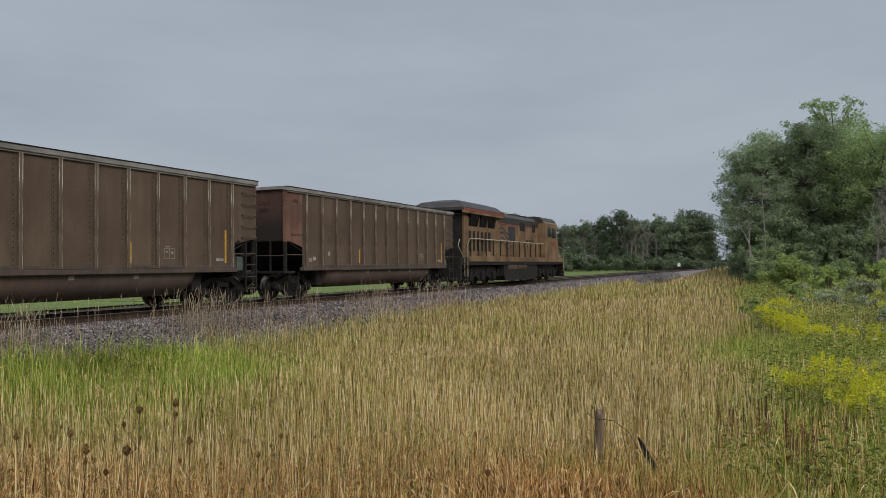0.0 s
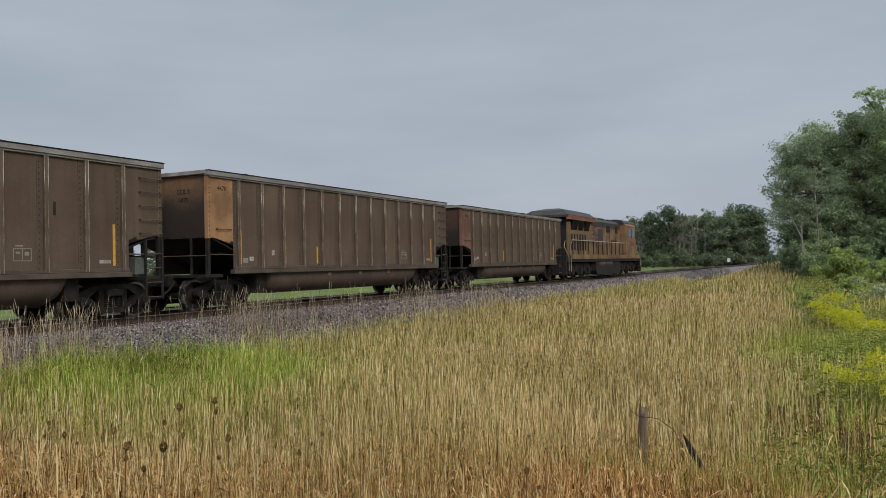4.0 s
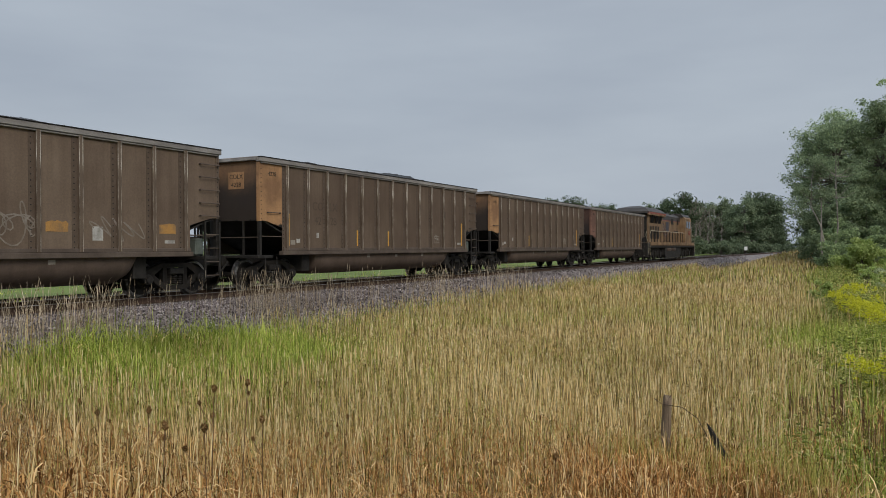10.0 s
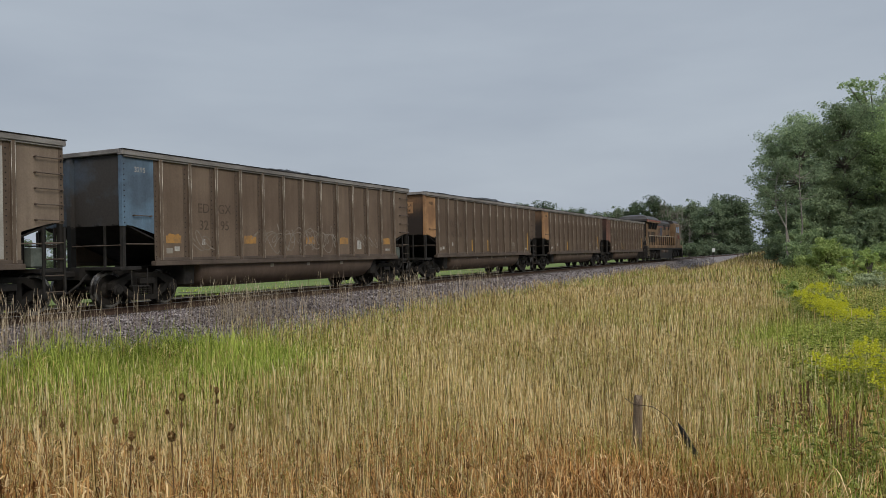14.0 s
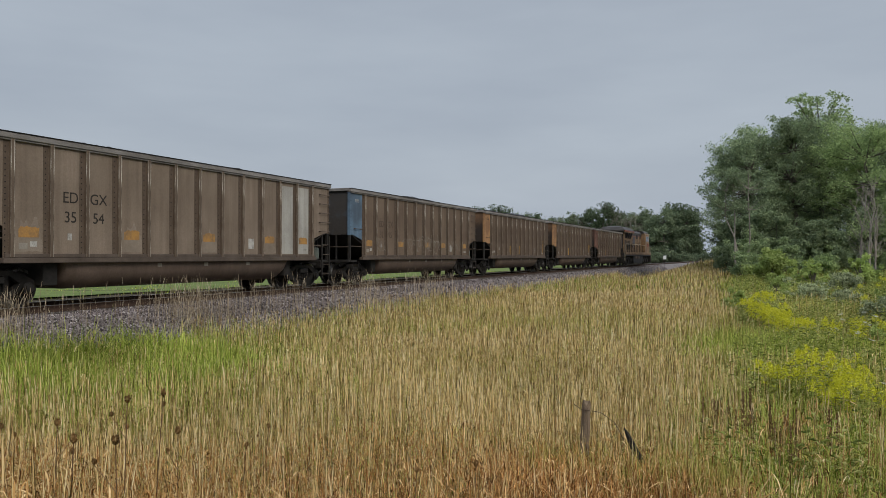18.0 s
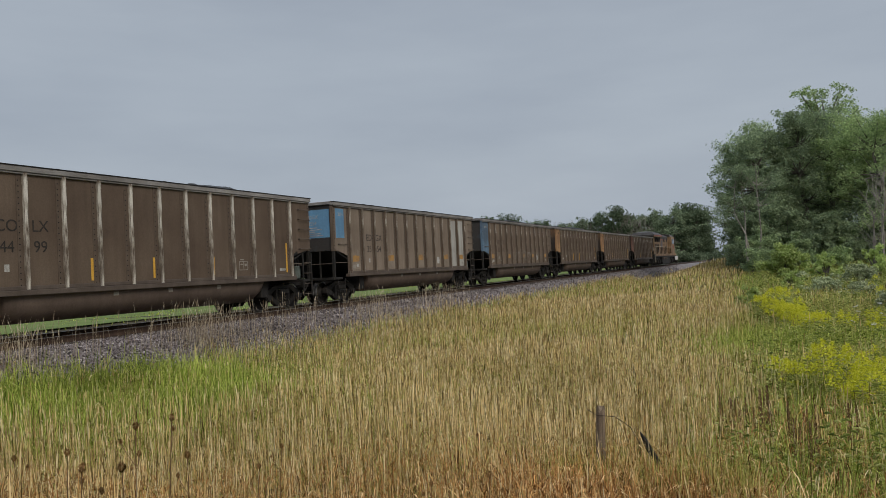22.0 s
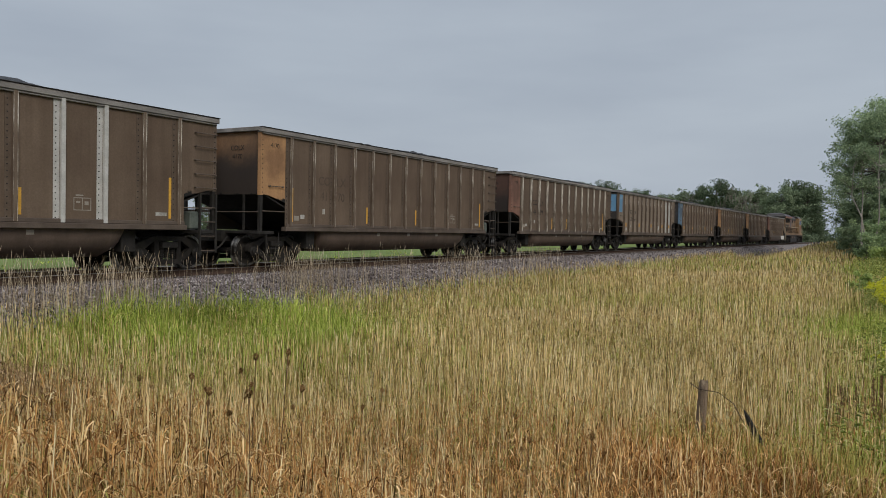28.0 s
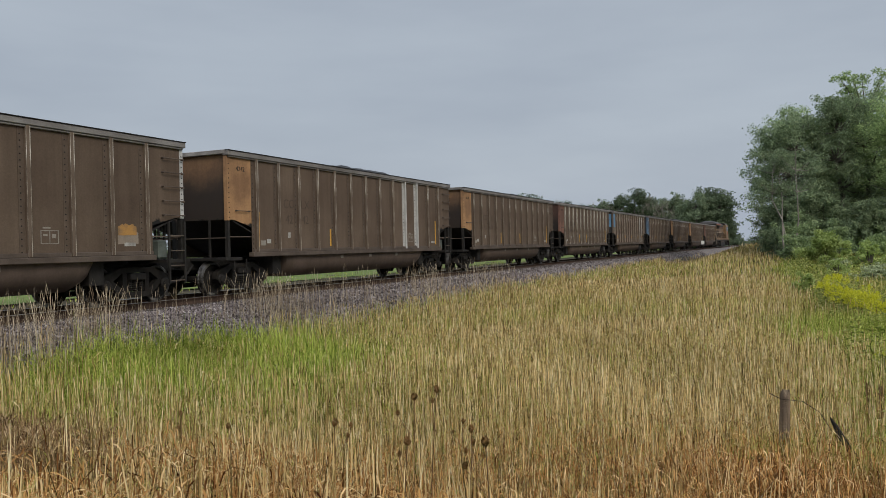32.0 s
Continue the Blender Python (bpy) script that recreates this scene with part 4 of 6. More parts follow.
def coal_car():
    root = new("coal_car")
    for s in (-1, 1):
        bm = bmesh.new()
        bx(bm, *sorted((s * 1.495, s * 1.525)), -6.25, 6.25, 1.10, 3.76)
        part("side_sheet", bm, M["car"], root)
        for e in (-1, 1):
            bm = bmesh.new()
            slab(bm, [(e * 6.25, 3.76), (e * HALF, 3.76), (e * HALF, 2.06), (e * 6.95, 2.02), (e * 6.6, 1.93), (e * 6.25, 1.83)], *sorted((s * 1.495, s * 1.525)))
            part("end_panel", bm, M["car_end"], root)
        bm = bmesh.new()
        bx(bm, *sorted((s * 1.42, s * 1.615)), -HALF - 0.06, HALF + 0.06, 3.745, 3.872)
        bx(bm, *sorted((s * 1.53, s * 1.585)), -HALF, HALF, 3.70, 3.745)
        bevelled(bm, 0.012)
        chord = part("top_chord", bm, M["chord"], root, "worn pale metal top chord")
        bm = bmesh.new()
        bx(bm, *sorted((s * 1.40, s * 1.635)), -HALF - 0.07, HALF + 0.07, 3.873, 3.894)
        bevelled(bm, 0.006)
        part("chord_cap", bm, M["black"], chord, "sooty black cap along the chord")
        bm = bmesh.new()
        bx(bm, *sorted((s * 1.42, s * 1.60)), -6.3, 6.3, 1.03, 1.15)
        bx(bm, *sorted((s * 1.54, s * 1.575)), -6.25, 6.25, 1.15, 1.24)
        bevelled(bm, 0.01)
        part("side_sill", bm, M["sill"], root)
        if "post" not in KIT:
            bm = bmesh.new()
            slab(bm, [(-0.045, 1.16), (0.045, 1.16), (0.042, 3.74), (-0.042, 3.74)], 1.527, 1.598)
            k = len(bm.faces)
            bx(bm, 1.525, 1.534, -0.19, -0.055, 1.16, 3.74)
            for i in range(19):
                rod(bm, (1.533, -0.14, 1.26 + i * 0.128), (1.548, -0.14, 1.26 + i * 0.128), 0.016, 6, 0.010)
            for n, f in enumerate(list(bm.faces)[k:]):
                f.material_index = 1 if n < 6 else 2
            k = len(bm.faces)
            bx(bm, 1.585, 1.601, 0.030, 0.047, 1.17, 3.73)
            bx(bm, 1.590, 1.600, -0.048, -0.040, 1.17, 3.73)
            for f in list(bm.faces)[k:]:
                f.material_index = 3
            KIT["post"] = part("side_post", bm, [M["post"], M["flange"], M["black"], M["edge"]], root, "riveted side post with a worn bright edge")
            KIT["post"].matrix_basis = pose(0, POSTS[0], 0)
            todo = POSTS[1:]
        else:
            todo = POSTS
        for y in todo:
            twin(KIT["post"], pose(0, y, 0, 0, 0, 0 if s > 0 else 180), root)
        if s < 0:
            KIT["post"].matrix_basis = pose(0, POSTS[0], 0, 0, 0, 180)
    # tub between the trucks
    bm = bmesh.new()
    rings = []
    for y, drop, w in ((-4.62, 0.0, 1.0), (-4.52, 0.80, 0.97), (-4.25, 1.0, 1.0), (4.25, 1.0, 1.0), (4.52, 0.80, 0.97), (4.62, 0.0, 1.0)):
        ring = []
        for x, z in ((-1.47, 0.0), (-1.47, -0.22), (-1.42, -0.40), (-1.26, -0.56), (-1.0, -0.66), (1.0, -0.66), (1.26, -0.56), (1.42, -0.40), (1.47, -0.22), (1.47, 0.0)):
            ring.append(bm.verts.new((x * w, y, 1.06 + z * max(drop, 0.03))))
        rings.append(ring)
    for a, b in zip(rings, rings[1:]):
        for i in range(9):
            bm.faces.new((a[i], a[i + 1], b[i + 1], b[i]))
    bmesh.ops.recalc_face_normals(bm, faces=bm.faces)
    part("tub", bm, M["tub"], root, "dark rounded tub hanging between the trucks", True)
    bm = bmesh.new()
    bx(bm, -0.28, 0.28, -7.5, 7.5, 0.72, 1.02)
    part("centre_sill", bm, M["black"], root)
    # added black boxes that stand in for shade and rigging between tub and trucks
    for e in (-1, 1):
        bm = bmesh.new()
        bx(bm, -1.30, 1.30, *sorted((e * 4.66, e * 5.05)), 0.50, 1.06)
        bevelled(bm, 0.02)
        part("cross_bearer", bm, M["black"], root, "black box standing in for the shaded gap and rigging")
    for e in (-1, 1):
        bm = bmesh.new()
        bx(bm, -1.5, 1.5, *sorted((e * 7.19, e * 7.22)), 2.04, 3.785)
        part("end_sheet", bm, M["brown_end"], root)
        bm = bmesh.new()
        bx(bm, -1.5, 1.5, *sorted((e * 7.16, e * 7.33)), 3.78, 3.895)
        bevelled(bm, 0.012)
        part("end_chord", bm, M["chord"], root)
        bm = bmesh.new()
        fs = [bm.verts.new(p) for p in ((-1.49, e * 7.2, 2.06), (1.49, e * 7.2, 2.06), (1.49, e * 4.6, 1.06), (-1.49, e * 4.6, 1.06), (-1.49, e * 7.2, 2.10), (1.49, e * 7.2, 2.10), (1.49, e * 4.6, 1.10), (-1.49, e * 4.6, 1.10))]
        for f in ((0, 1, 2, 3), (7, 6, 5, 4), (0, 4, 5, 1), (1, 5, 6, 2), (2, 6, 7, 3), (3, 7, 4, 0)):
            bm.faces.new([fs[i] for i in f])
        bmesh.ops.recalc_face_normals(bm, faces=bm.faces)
        part("slope_sheet", bm, M["black"], root, "black sloping end sheet")
        for x in (-1.47, 1.47):
            bm = bmesh.new()
            bx(bm, x - 0.055, x + 0.064, *sorted((e * 7.17, e * 7.28)), 2.02, 3.74) if x > 0 else bx(bm, x - 0.064, x + 0.055, *sorted((e * 7.17, e * 7.28)), 2.02, 3.74)
            k = len(bm.faces)
            bx(bm, x - 0.050, x + 0.050, *sorted((e * 7.18, e * 7.27)), 1.02, 2.02)
            for i in range(12):
                s = 1 if x > 0 else -1
                rod(bm, (x + s * 0.05, e * 7.22, 2.1 + i * 0.13), (x + s * 0.080, e * 7.22, 2.1 + i * 0.13), 0.02, 6, 0.012)
            for f in list(bm.faces)[k:]:
                f.material_index = 1
            part("corner_post", bm, [M["post"], M["black"]], root)
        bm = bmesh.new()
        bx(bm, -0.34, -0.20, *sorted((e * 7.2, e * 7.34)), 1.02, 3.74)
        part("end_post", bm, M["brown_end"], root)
        bm = bmesh.new()
        bx(bm, -1.52, 1.52, *sorted((e * 6.7, e * 7.34)), 0.94, 1.03)
        bevelled(bm, 0.012)
        part("end_platform", bm, M["black"], root)
        for x in (-0.9, 0.9):
            bm = bmesh.new()
            bx(bm, x - 0.025, x + 0.025, *sorted((e * 7.24, e * 7.29)), 1.03, 2.04)
            part("stanchion", bm, M["black"], root)
        bm = bmesh.new()
        rod(bm, (-1.47, e * 7.3, 1.55), (1.47, e * 7.3, 1.55), 0.016, 8)
        for x in (-1.5, 1.5):
            rod(bm, (x, e * 7.25, 1.58), (x, e * 6.2, 1.58), 0.016, 8)
        part("handrail", bm, M["sill"], root)
        # coupler and hose
        bm = bmesh.new()
        bx(bm, -0.12, 0.12, *sorted((e * 7.4, e * 7.85)), 0.78, 0.94)
        bx(bm, -0.20, 0.17, *sorted((e * 7.82, e * 8.12)), 0.72, 1.0)
        bevelled(bm, 0.03)
        part("coupler", bm, M["black"], root)
        bm = bmesh.new()
        pts = [(0.42, e * 7.4, 0.85), (0.42, e * 7.62, 0.62), (0.30, e * 7.85, 0.42), (0.12, e * 8.06, 0.40)]
        for a, b in zip(pts, pts[1:]):
            rod(bm, a, b, 0.028, 8)
        part("brake_hose", bm, M["black"], root)
    # ladder and grab irons: the front end on one side, the rear on the other
    for s, e in ((1, 1), (-1, -1)):
        for i in range(5):
            bm = bmesh.new()
            z = 3.45 - i * 0.34
            rod(bm, (s * 1.60, e * 6.58, z), (s * 1.60, e * 7.22, z), 0.013, 6)
            for yy in (6.58, 7.22):
                rod(bm, (s * 1.52, e * yy, z), (s * 1.61, e * yy, z), 0.022, 6)
            part("grab_iron", bm, M["sill"], root)
        for yy in (6.72, 7.24):
            bm = bmesh.new()
            bx(bm, *sorted((s * 1.535, s * 1.575)), *sorted((e * yy, e * (yy + 0.05))), 0.46, 1.95)
            part("ladder_stile", bm, M["black"], root)
        for i in range(4):
            bm = bmesh.new()
            rod(bm, (s * 1.56, e * 6.74, 0.52 + i * 0.36), (s * 1.56, e * 7.26, 0.52 + i * 0.36), 0.014, 6)
            part("ladder_rung", bm, M["sill"], root)
    for s, e in ((1, -1), (-1, 1)):
        bm = bmesh.new()
        rod(bm, (s * 1.58, e * 6.42, 2.28), (s * 1.58, e * 6.95, 2.28), 0.013, 6)
        for yy in (6.42, 6.95):
            rod(bm, (s * 1.52, e * yy, 2.28), (s * 1.60, e * yy, 2.28), 0.022, 6)
        part("grab_iron", bm, M["sill"], root)
        for yy in (6.5, 7.0):
            bm = bmesh.new()
            rod(bm, (s * 1.5, e * yy, 0.55), (s * 1.5, e * yy, 0.98), 0.016, 6)
            part("step_hanger", bm, M["black"], root)
        bm = bmesh.new()
        bx(bm, *sorted((s * 1.42, s * 1.56)), *sorted((e * 6.5, e * 7.02)), 0.53, 0.56)
        part("sill_step", bm, M["black"], root)
    # brake gear on the front platform
    for x, y, r, z0, z1 in ((1.05, 6.55, 0.09, 1.03, 1.75), (0.75, 6.8, 0.05, 1.03, 1.9), (0.45, 6.5, 0.13, 1.03, 1.5), (1.2, 6.95, 0.035, 1.03, 1.85)):
        bm = bmesh.new()
        rod(bm, (x, y, z0), (x, y, z1), r, 12)
        part("brake_valve", bm, M["chord"] if r == 0.05 else M["truck"], root)
    bm = bmesh.new()
    bx(bm, 0.55, 1.38, 5.75, 6.35, 1.05, 1.62)
    bevelled(bm, 0.05)
    part("air_reservoir", bm, M["gear"], root, "grey-green painted air reservoir")
    bm = bmesh.new()
    bx(bm, 0.95, 1.36, 6.62, 6.9, 1.05, 1.5)
    bevelled(bm, 0.04)
    part("control_valve", bm, M["gear"], root, "grey-green painted control valve")
    for y in (-6.17, 6.17):
        car_truck(root, y)
    return root


def heap(car, n):
    """The car's load of coal, heaped along the middle."""
    r = np.random.RandomState(40 + n)
    ys, xs = np.linspace(-7.1, 7.1, 130), np.linspace(-1.46, 1.46, 15)
    Y, X = np.meshgrid(ys, xs, indexing="ij")
    top = 1.6 + r.uniform(-1.2, 1.2)
    hump = 0.20 + r.uniform(0.05, 0.17) * smooth_step(top - 4.2, top + 0.6, Y) * (1 - smooth_step(top + 1.0, top + 3.6, Y)) + 0.07 * np.exp(-(((Y - top + r.uniform(4, 6)) / 1.6) ** 2)) + 0.018 * np.sin(Y * 2.3 + r.uniform(0, 6)) + 0.012 * np.sin(Y * 5.1 + X * 3)
    Z = 3.79 + hump * np.clip(1 - np.abs(X / 1.5) ** 3, 0, 1) * (1 - smooth_step(5.6, 7.0, np.abs(Y))) + r.normal(0, 0.020, X.shape)
    i = np.arange(X.size).reshape(X.shape)
    f = np.stack([i[:-1, :-1], i[1:, :-1], i[1:, 1:], i[:-1, 1:]], -1).reshape(-1, 4)
    raw("coal", np.stack([X, Y, Z], -1).reshape(-1, 3), [f[:, ::-1]], M["coal"], car, "heaped black coal")


def lettering(body, size, m, material, parent, name="lettering"):
    c = bpy.data.curves.new(name, "FONT")
    c.body, c.size, c.align_x, c.extrude = body, size, "CENTER", 0.002
    tmp = new("tmp", c)
    me = bpy.data.meshes.new_from_object(tmp.evaluated_get(bpy.context.evaluated_depsgraph_get()))
    bpy.data.objects.remove(tmp)
    me.materials.clear()
    me.materials.append(material)
    ob = new(name, me)
    ob.parent, ob.matrix_basis = parent, m
    ob["label"] = "painted lettering"
    return ob


def on_side(y, z, x=1.529):
    return Matrix(((0, 0, 1, x), (1, 0, 0, y), (0, 1, 0, z), (0, 0, 0, 1)))


def on_rear(x, z, y=-7.228):
    return Matrix(((1, 0, 0, x), (0, 0, -1, y), (0, 1, 0, z), (0, 0, 0, 1)))


def plate(name, car, y0, y1, z0, z1, material, x=1.529, label=""):
    bm = bmesh.new()
    bx(bm, x - 0.003, x, y0, y1, z0, z1)
    return part(name, bm, M[material], car, label)


def ragged(name, car, y0, y1, z0, z1, material, x, seed, label, up=0.25):
    """A thin painted area with an uneven outline, its top edge the most uneven."""
    r = np.random.RandomState(seed)
    n = 11
    us = [i / (n - 1) for i in range(n)]
    low = [(y0 + (y1 - y0) * u, z0 + r.uniform(0, 0.04) * (z1 - z0)) for u in us]
    high = [(y0 + (y1 - y0) * (u + r.uniform(-0.02, 0.02)), z1 - (z1 - z0) * up * (r.uniform(0, 1) * 0.7 + 0.6 * abs(2 * u - 1) ** 3)) for u in us]
    bm = bmesh.new()
    slab(bm, low + high[::-1], x - 0.002, x)
    return part(name, bm, M[material], car, label)


def bay(i):
    """The middle of the i-th panel between two posts, counted from the rear."""
    return (POSTS[i] + POSTS[i + 1]) / 2 - 0.04


def data_box(car, y, z, material="dim_label", w=0.42, h=0.28):
    bm = bmesh.new()
    for y0, y1, z0, z1 in ((-w / 2, w / 2, h / 2 - 0.02, h / 2), (-w / 2, w / 2, -h / 2, -h / 2 + 0.02), (-w / 2, -w / 2 + 0.02, -h / 2, h / 2), (w / 2 - 0.02, w / 2, -h / 2, h / 2), (-0.01, 0.01, -h / 2, h / 2), (-w * 0.35, -w * 0.12, 0.02, 0.06), (w * 0.12, w * 0.35, -0.02, 0.06), (-w * 0.38, w * 0.05, h / 2 + 0.03, h / 2 + 0.06)):
        bx(bm, 1.527, 1.5305, y + y0, y + y1, z + z0, z + z1)
    part("data_box", bm, M[material], car, "pale stencilled data box")


def scrawl(car, y0, y1, z0, z1, seed, loops):
    """A faded spray-painted tangle of loops."""
    r = np.random.RandomState(seed)
    t = np.linspace(0, 1, 90)
    cy = y0 + (y1 - y0) * t + 0.22 * np.sin(loops * 2 * math.pi * t + r.uniform(0, 6))
    cz = (z0 + z1) / 2 + (z1 - z0) / 2 * np.sin(loops * 2 * math.pi * t * 1.02) * (0.75 + 0.25 * np.sin(9 * t + r.uniform(0, 6)))
    d = np.stack([np.gradient(cy), np.gradient(cz)], -1)
    d /= np.linalg.norm(d, axis=1)[:, None]
    nrm = np.stack([-d[:, 1], d[:, 0]], -1) * 0.016
    v = [(1.530 + 0.0006 * seed + 0.005 * i / 89, a + s * n[0], b + s * n[1]) for i, (a, b, n) in enumerate(zip(cy, cz, nrm)) for s in (-1, 1)]
    f = np.array([(2 * i, 2 * i + 1, 2 * i + 3, 2 * i + 2) for i in range(89)])
    raw("graffiti", v, [f], M["spray"], car, "faded pale spray-painted loops")


CARS = [
    dict(end="red", sheet="red_end", marks=("CO", "LX", "45", "03"), ink="dim_ink", tapes=(0, -4, 8, -12), num="4503", mark="COLX"),
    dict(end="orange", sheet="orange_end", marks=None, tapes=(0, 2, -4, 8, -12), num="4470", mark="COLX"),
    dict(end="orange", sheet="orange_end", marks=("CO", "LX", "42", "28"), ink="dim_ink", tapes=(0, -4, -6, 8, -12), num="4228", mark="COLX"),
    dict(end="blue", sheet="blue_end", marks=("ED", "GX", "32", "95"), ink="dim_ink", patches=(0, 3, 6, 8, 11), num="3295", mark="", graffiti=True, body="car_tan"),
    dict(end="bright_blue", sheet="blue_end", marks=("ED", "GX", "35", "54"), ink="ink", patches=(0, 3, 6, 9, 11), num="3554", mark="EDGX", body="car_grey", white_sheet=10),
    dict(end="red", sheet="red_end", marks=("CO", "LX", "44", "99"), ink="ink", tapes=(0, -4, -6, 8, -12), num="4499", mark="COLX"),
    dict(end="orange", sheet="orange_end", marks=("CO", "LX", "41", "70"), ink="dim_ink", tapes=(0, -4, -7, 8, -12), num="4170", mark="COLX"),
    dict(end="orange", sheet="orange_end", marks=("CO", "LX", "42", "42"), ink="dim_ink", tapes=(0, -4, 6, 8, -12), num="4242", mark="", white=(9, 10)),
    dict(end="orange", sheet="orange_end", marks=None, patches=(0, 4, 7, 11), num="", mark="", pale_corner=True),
]
WORDS = {"red": "faded red", "orange": "faded orange", "blue": "faded blue", "bright_blue": "bright blue"}

first = coal_car()
cars = [first] + [copy_thing(first, Matrix()) for _ in CARS[1:]]
for n, (car, c) in enumerate(zip(cars, CARS)):
    tagged(car, f"weathered brown coal gondola with {WORDS[c['end']]} end panels, loaded with coal", "freight car", group="coal cars of the train")
    seen_posts = []
    for o in car.children:
        kind = o.name.split(".")[0]
        if kind in ("end_panel", "end_sheet", "side_sheet", "end_post", "corner_post", "side_post"):
            c0 = o.bound_box[0]
            rear = c0[1] < -6 if kind != "side_post" else False
            near_side = o.bound_box[6][0] > 0.5
            use = None
            if kind == "end_panel" and rear and near_side:
                use = c["end"] if c["end"] != "bright_blue" else "car_grey"
            if kind == "end_panel" and not rear and near_side and c.get("body"):
                use = c["body"]
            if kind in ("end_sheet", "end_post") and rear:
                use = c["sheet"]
            if kind == "side_sheet" and c.get("body"):
                use = c["body"]
            if kind == "corner_post" and rear and near_side and c["end"] != "bright_blue":
                use = c["end"]
            if kind == "corner_post" and not rear and near_side and c.get("pale_corner"):
                use = "white_post"
            if kind == "side_post" and n == 5 and o.matrix_basis[0][0] > 0.5:
                use = "worn_post"
            if kind == "side_post":
                turned = abs(o.matrix_basis[0][0] - 1) > 0.5
                k = min(range(13), key=lambda i: abs(POSTS[i] - o.matrix_basis[1][3]))
                if not turned and k in c.get("white", ()):
                    use = "white_post"
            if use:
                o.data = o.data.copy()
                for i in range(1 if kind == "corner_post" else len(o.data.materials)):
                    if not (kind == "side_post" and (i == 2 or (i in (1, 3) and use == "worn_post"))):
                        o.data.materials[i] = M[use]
    heap(car, n)
    if c["marks"]:
        a, b, d, e = c["marks"]
        for word, i, z in ((a, 1, 2.44), (b, 2, 2.44), (d, 1, 1.98), (e, 2, 1.98)):
            lettering(word, 0.37, on_side(bay(i) + (0.10 if i == 1 else -0.08), z), M[c["ink"]], car)
    if c["num"]:
        lettering(c["num"], 0.18, on_side(-6.72, 3.36, 1.531), M["label"] if "blue" in c["end"] else M["ink"], car)
    if c["mark"]:
        if n == 2:
            bm = bmesh.new()
            bx(bm, 0.30, 0.90, -7.227, -7.224, 2.98, 3.48)
            part("number_panel", bm, M["orange"], car)
        lettering(c["mark"], 0.19, on_rear(0.6, 3.28, -7.23), M["label"] if "blue" in c["end"] else M["ink"], car)
        lettering(c["num"], 0.19, on_rear(0.6, 3.04, -7.23), M["label"] if "blue" in c["end"] else M["ink"], car)
    if c["end"] == "bright_blue":
        bm = bmesh.new()
        bx(bm, 0.15, 1.35, -7.226, -7.223, 2.55, 3.62)
        part("end_patch", bm, M["bright_blue"], car, "bright blue painted patch")
        for i in range(5):
            bm = bmesh.new()
            bx(bm, 0.3, 0.3 + (0.5, 0.7, 0.4, 0.65, 0.75)[i], -7.231, -7.227, 2.92 - i * 0.075, 2.95 - i * 0.075)
            part("marking", bm, M["label"], car)
    if n == 4:
        # bare pale panel near the front, and the blue number panel at the rear
        for k, top in ((10, 3.58), (11, 3.60)):
            plate("replaced_panel", car, POSTS[k] + 0.08, POSTS[k + 1] - 0.2, 1.26, top, "bare_panel", x=1.5265, label="pale replaced side panel")
        bm = bmesh.new()
        bx(bm, 1.524, 1.5285, -7.08, -6.46, 2.52, 3.64)
        part("number_panel", bm, M["bright_blue"], car, "blue painted number panel")
    for i in c.get("tapes", ()):
        # a negative number: on the rear side of that post
        y = POSTS[i] + 0.08 if i >= 0 else POSTS[-i] - 0.27
        tall = 0.98 if i in (0, -12) else 0.54
        plate("reflector", car, y, y + 0.075, 1.30, 1.30 + tall, "tape", label="yellow reflective strip")
    for i in c.get("patches", ()):
        ragged("reflector_patch", car, bay(i) - 0.27, bay(i) + 0.26, 1.60, 1.87, "patch", 1.5305, 10 * n + i, "ragged orange paint patch")
        if n == 4 and i < 10:
            ragged("wash", car, bay(i) - 0.36, bay(i) + 0.36, 1.27, 2.25 - 0.04 * i, "wash", 1.5275, 50 + i, "pale dusty wash below the paint", 0.7)
        elif n == 8 and i == 11:
            ragged("wash", car, bay(i) - 0.28, bay(i) + 0.31, 1.40, 1.76, "wash", 1.5275, 70 + i, "pale dusty wash below the paint", 0.4)
    plate("label_plate", car, bay(0) + 0.02, bay(0) + 0.2, 1.40, 1.52, "label")
    plate("label_plate", car, bay(0) - 0.26, bay(0) - 0.04, 1.34, 1.48, "dim_label")
    plate("label_plate", car, bay(11) - 0.1, bay(11) + 0.22, 1.36, 1.44, "label")
    plate("label_plate", car, bay(1) + 0.02, bay(1) + 0.14, 1.56, 1.72, "label")
    for y in (-1.6, 0.3, 2.3):
        plate("tub_plate", car, y, y + 0.17, 0.90, 1.0, "dim_label", x=1.474, label="small pale plate on the tub")
    if n == 2:
        plate("rust_stain", car, POSTS[10] + 0.20, POSTS[10] + 0.27, 2.42, 2.72, "ink", label="dark rust stain")
    if n in (3, 4):
        k = 9 if n == 3 else 8
        plate("label_plate", car, bay(k) - 0.14, bay(k) + 0.14, 1.42, 1.74, "label", label="white square placard")
    else:
        data_box(car, bay(9) + 0.02, 1.56)
    if c.get("graffiti"):
        scrawl(car, POSTS[1] + 0.1, POSTS[2] - 0.1, 1.35, 1.95, 1, 3.0)
        scrawl(car, POSTS[4] - 0.4, POSTS[8] + 0.2, 1.32, 2.15, 4, 7.0)
        scrawl(car, POSTS[4], POSTS[8], 1.3, 2.25, 2, 5.5)
        scrawl(car, POSTS[4] - 0.2, POSTS[8], 1.55, 2.05, 6, 9.0)
        scrawl(car, POSTS[9] + 0.4, POSTS[11] - 0.4, 1.4, 2.0, 3, 4.0)


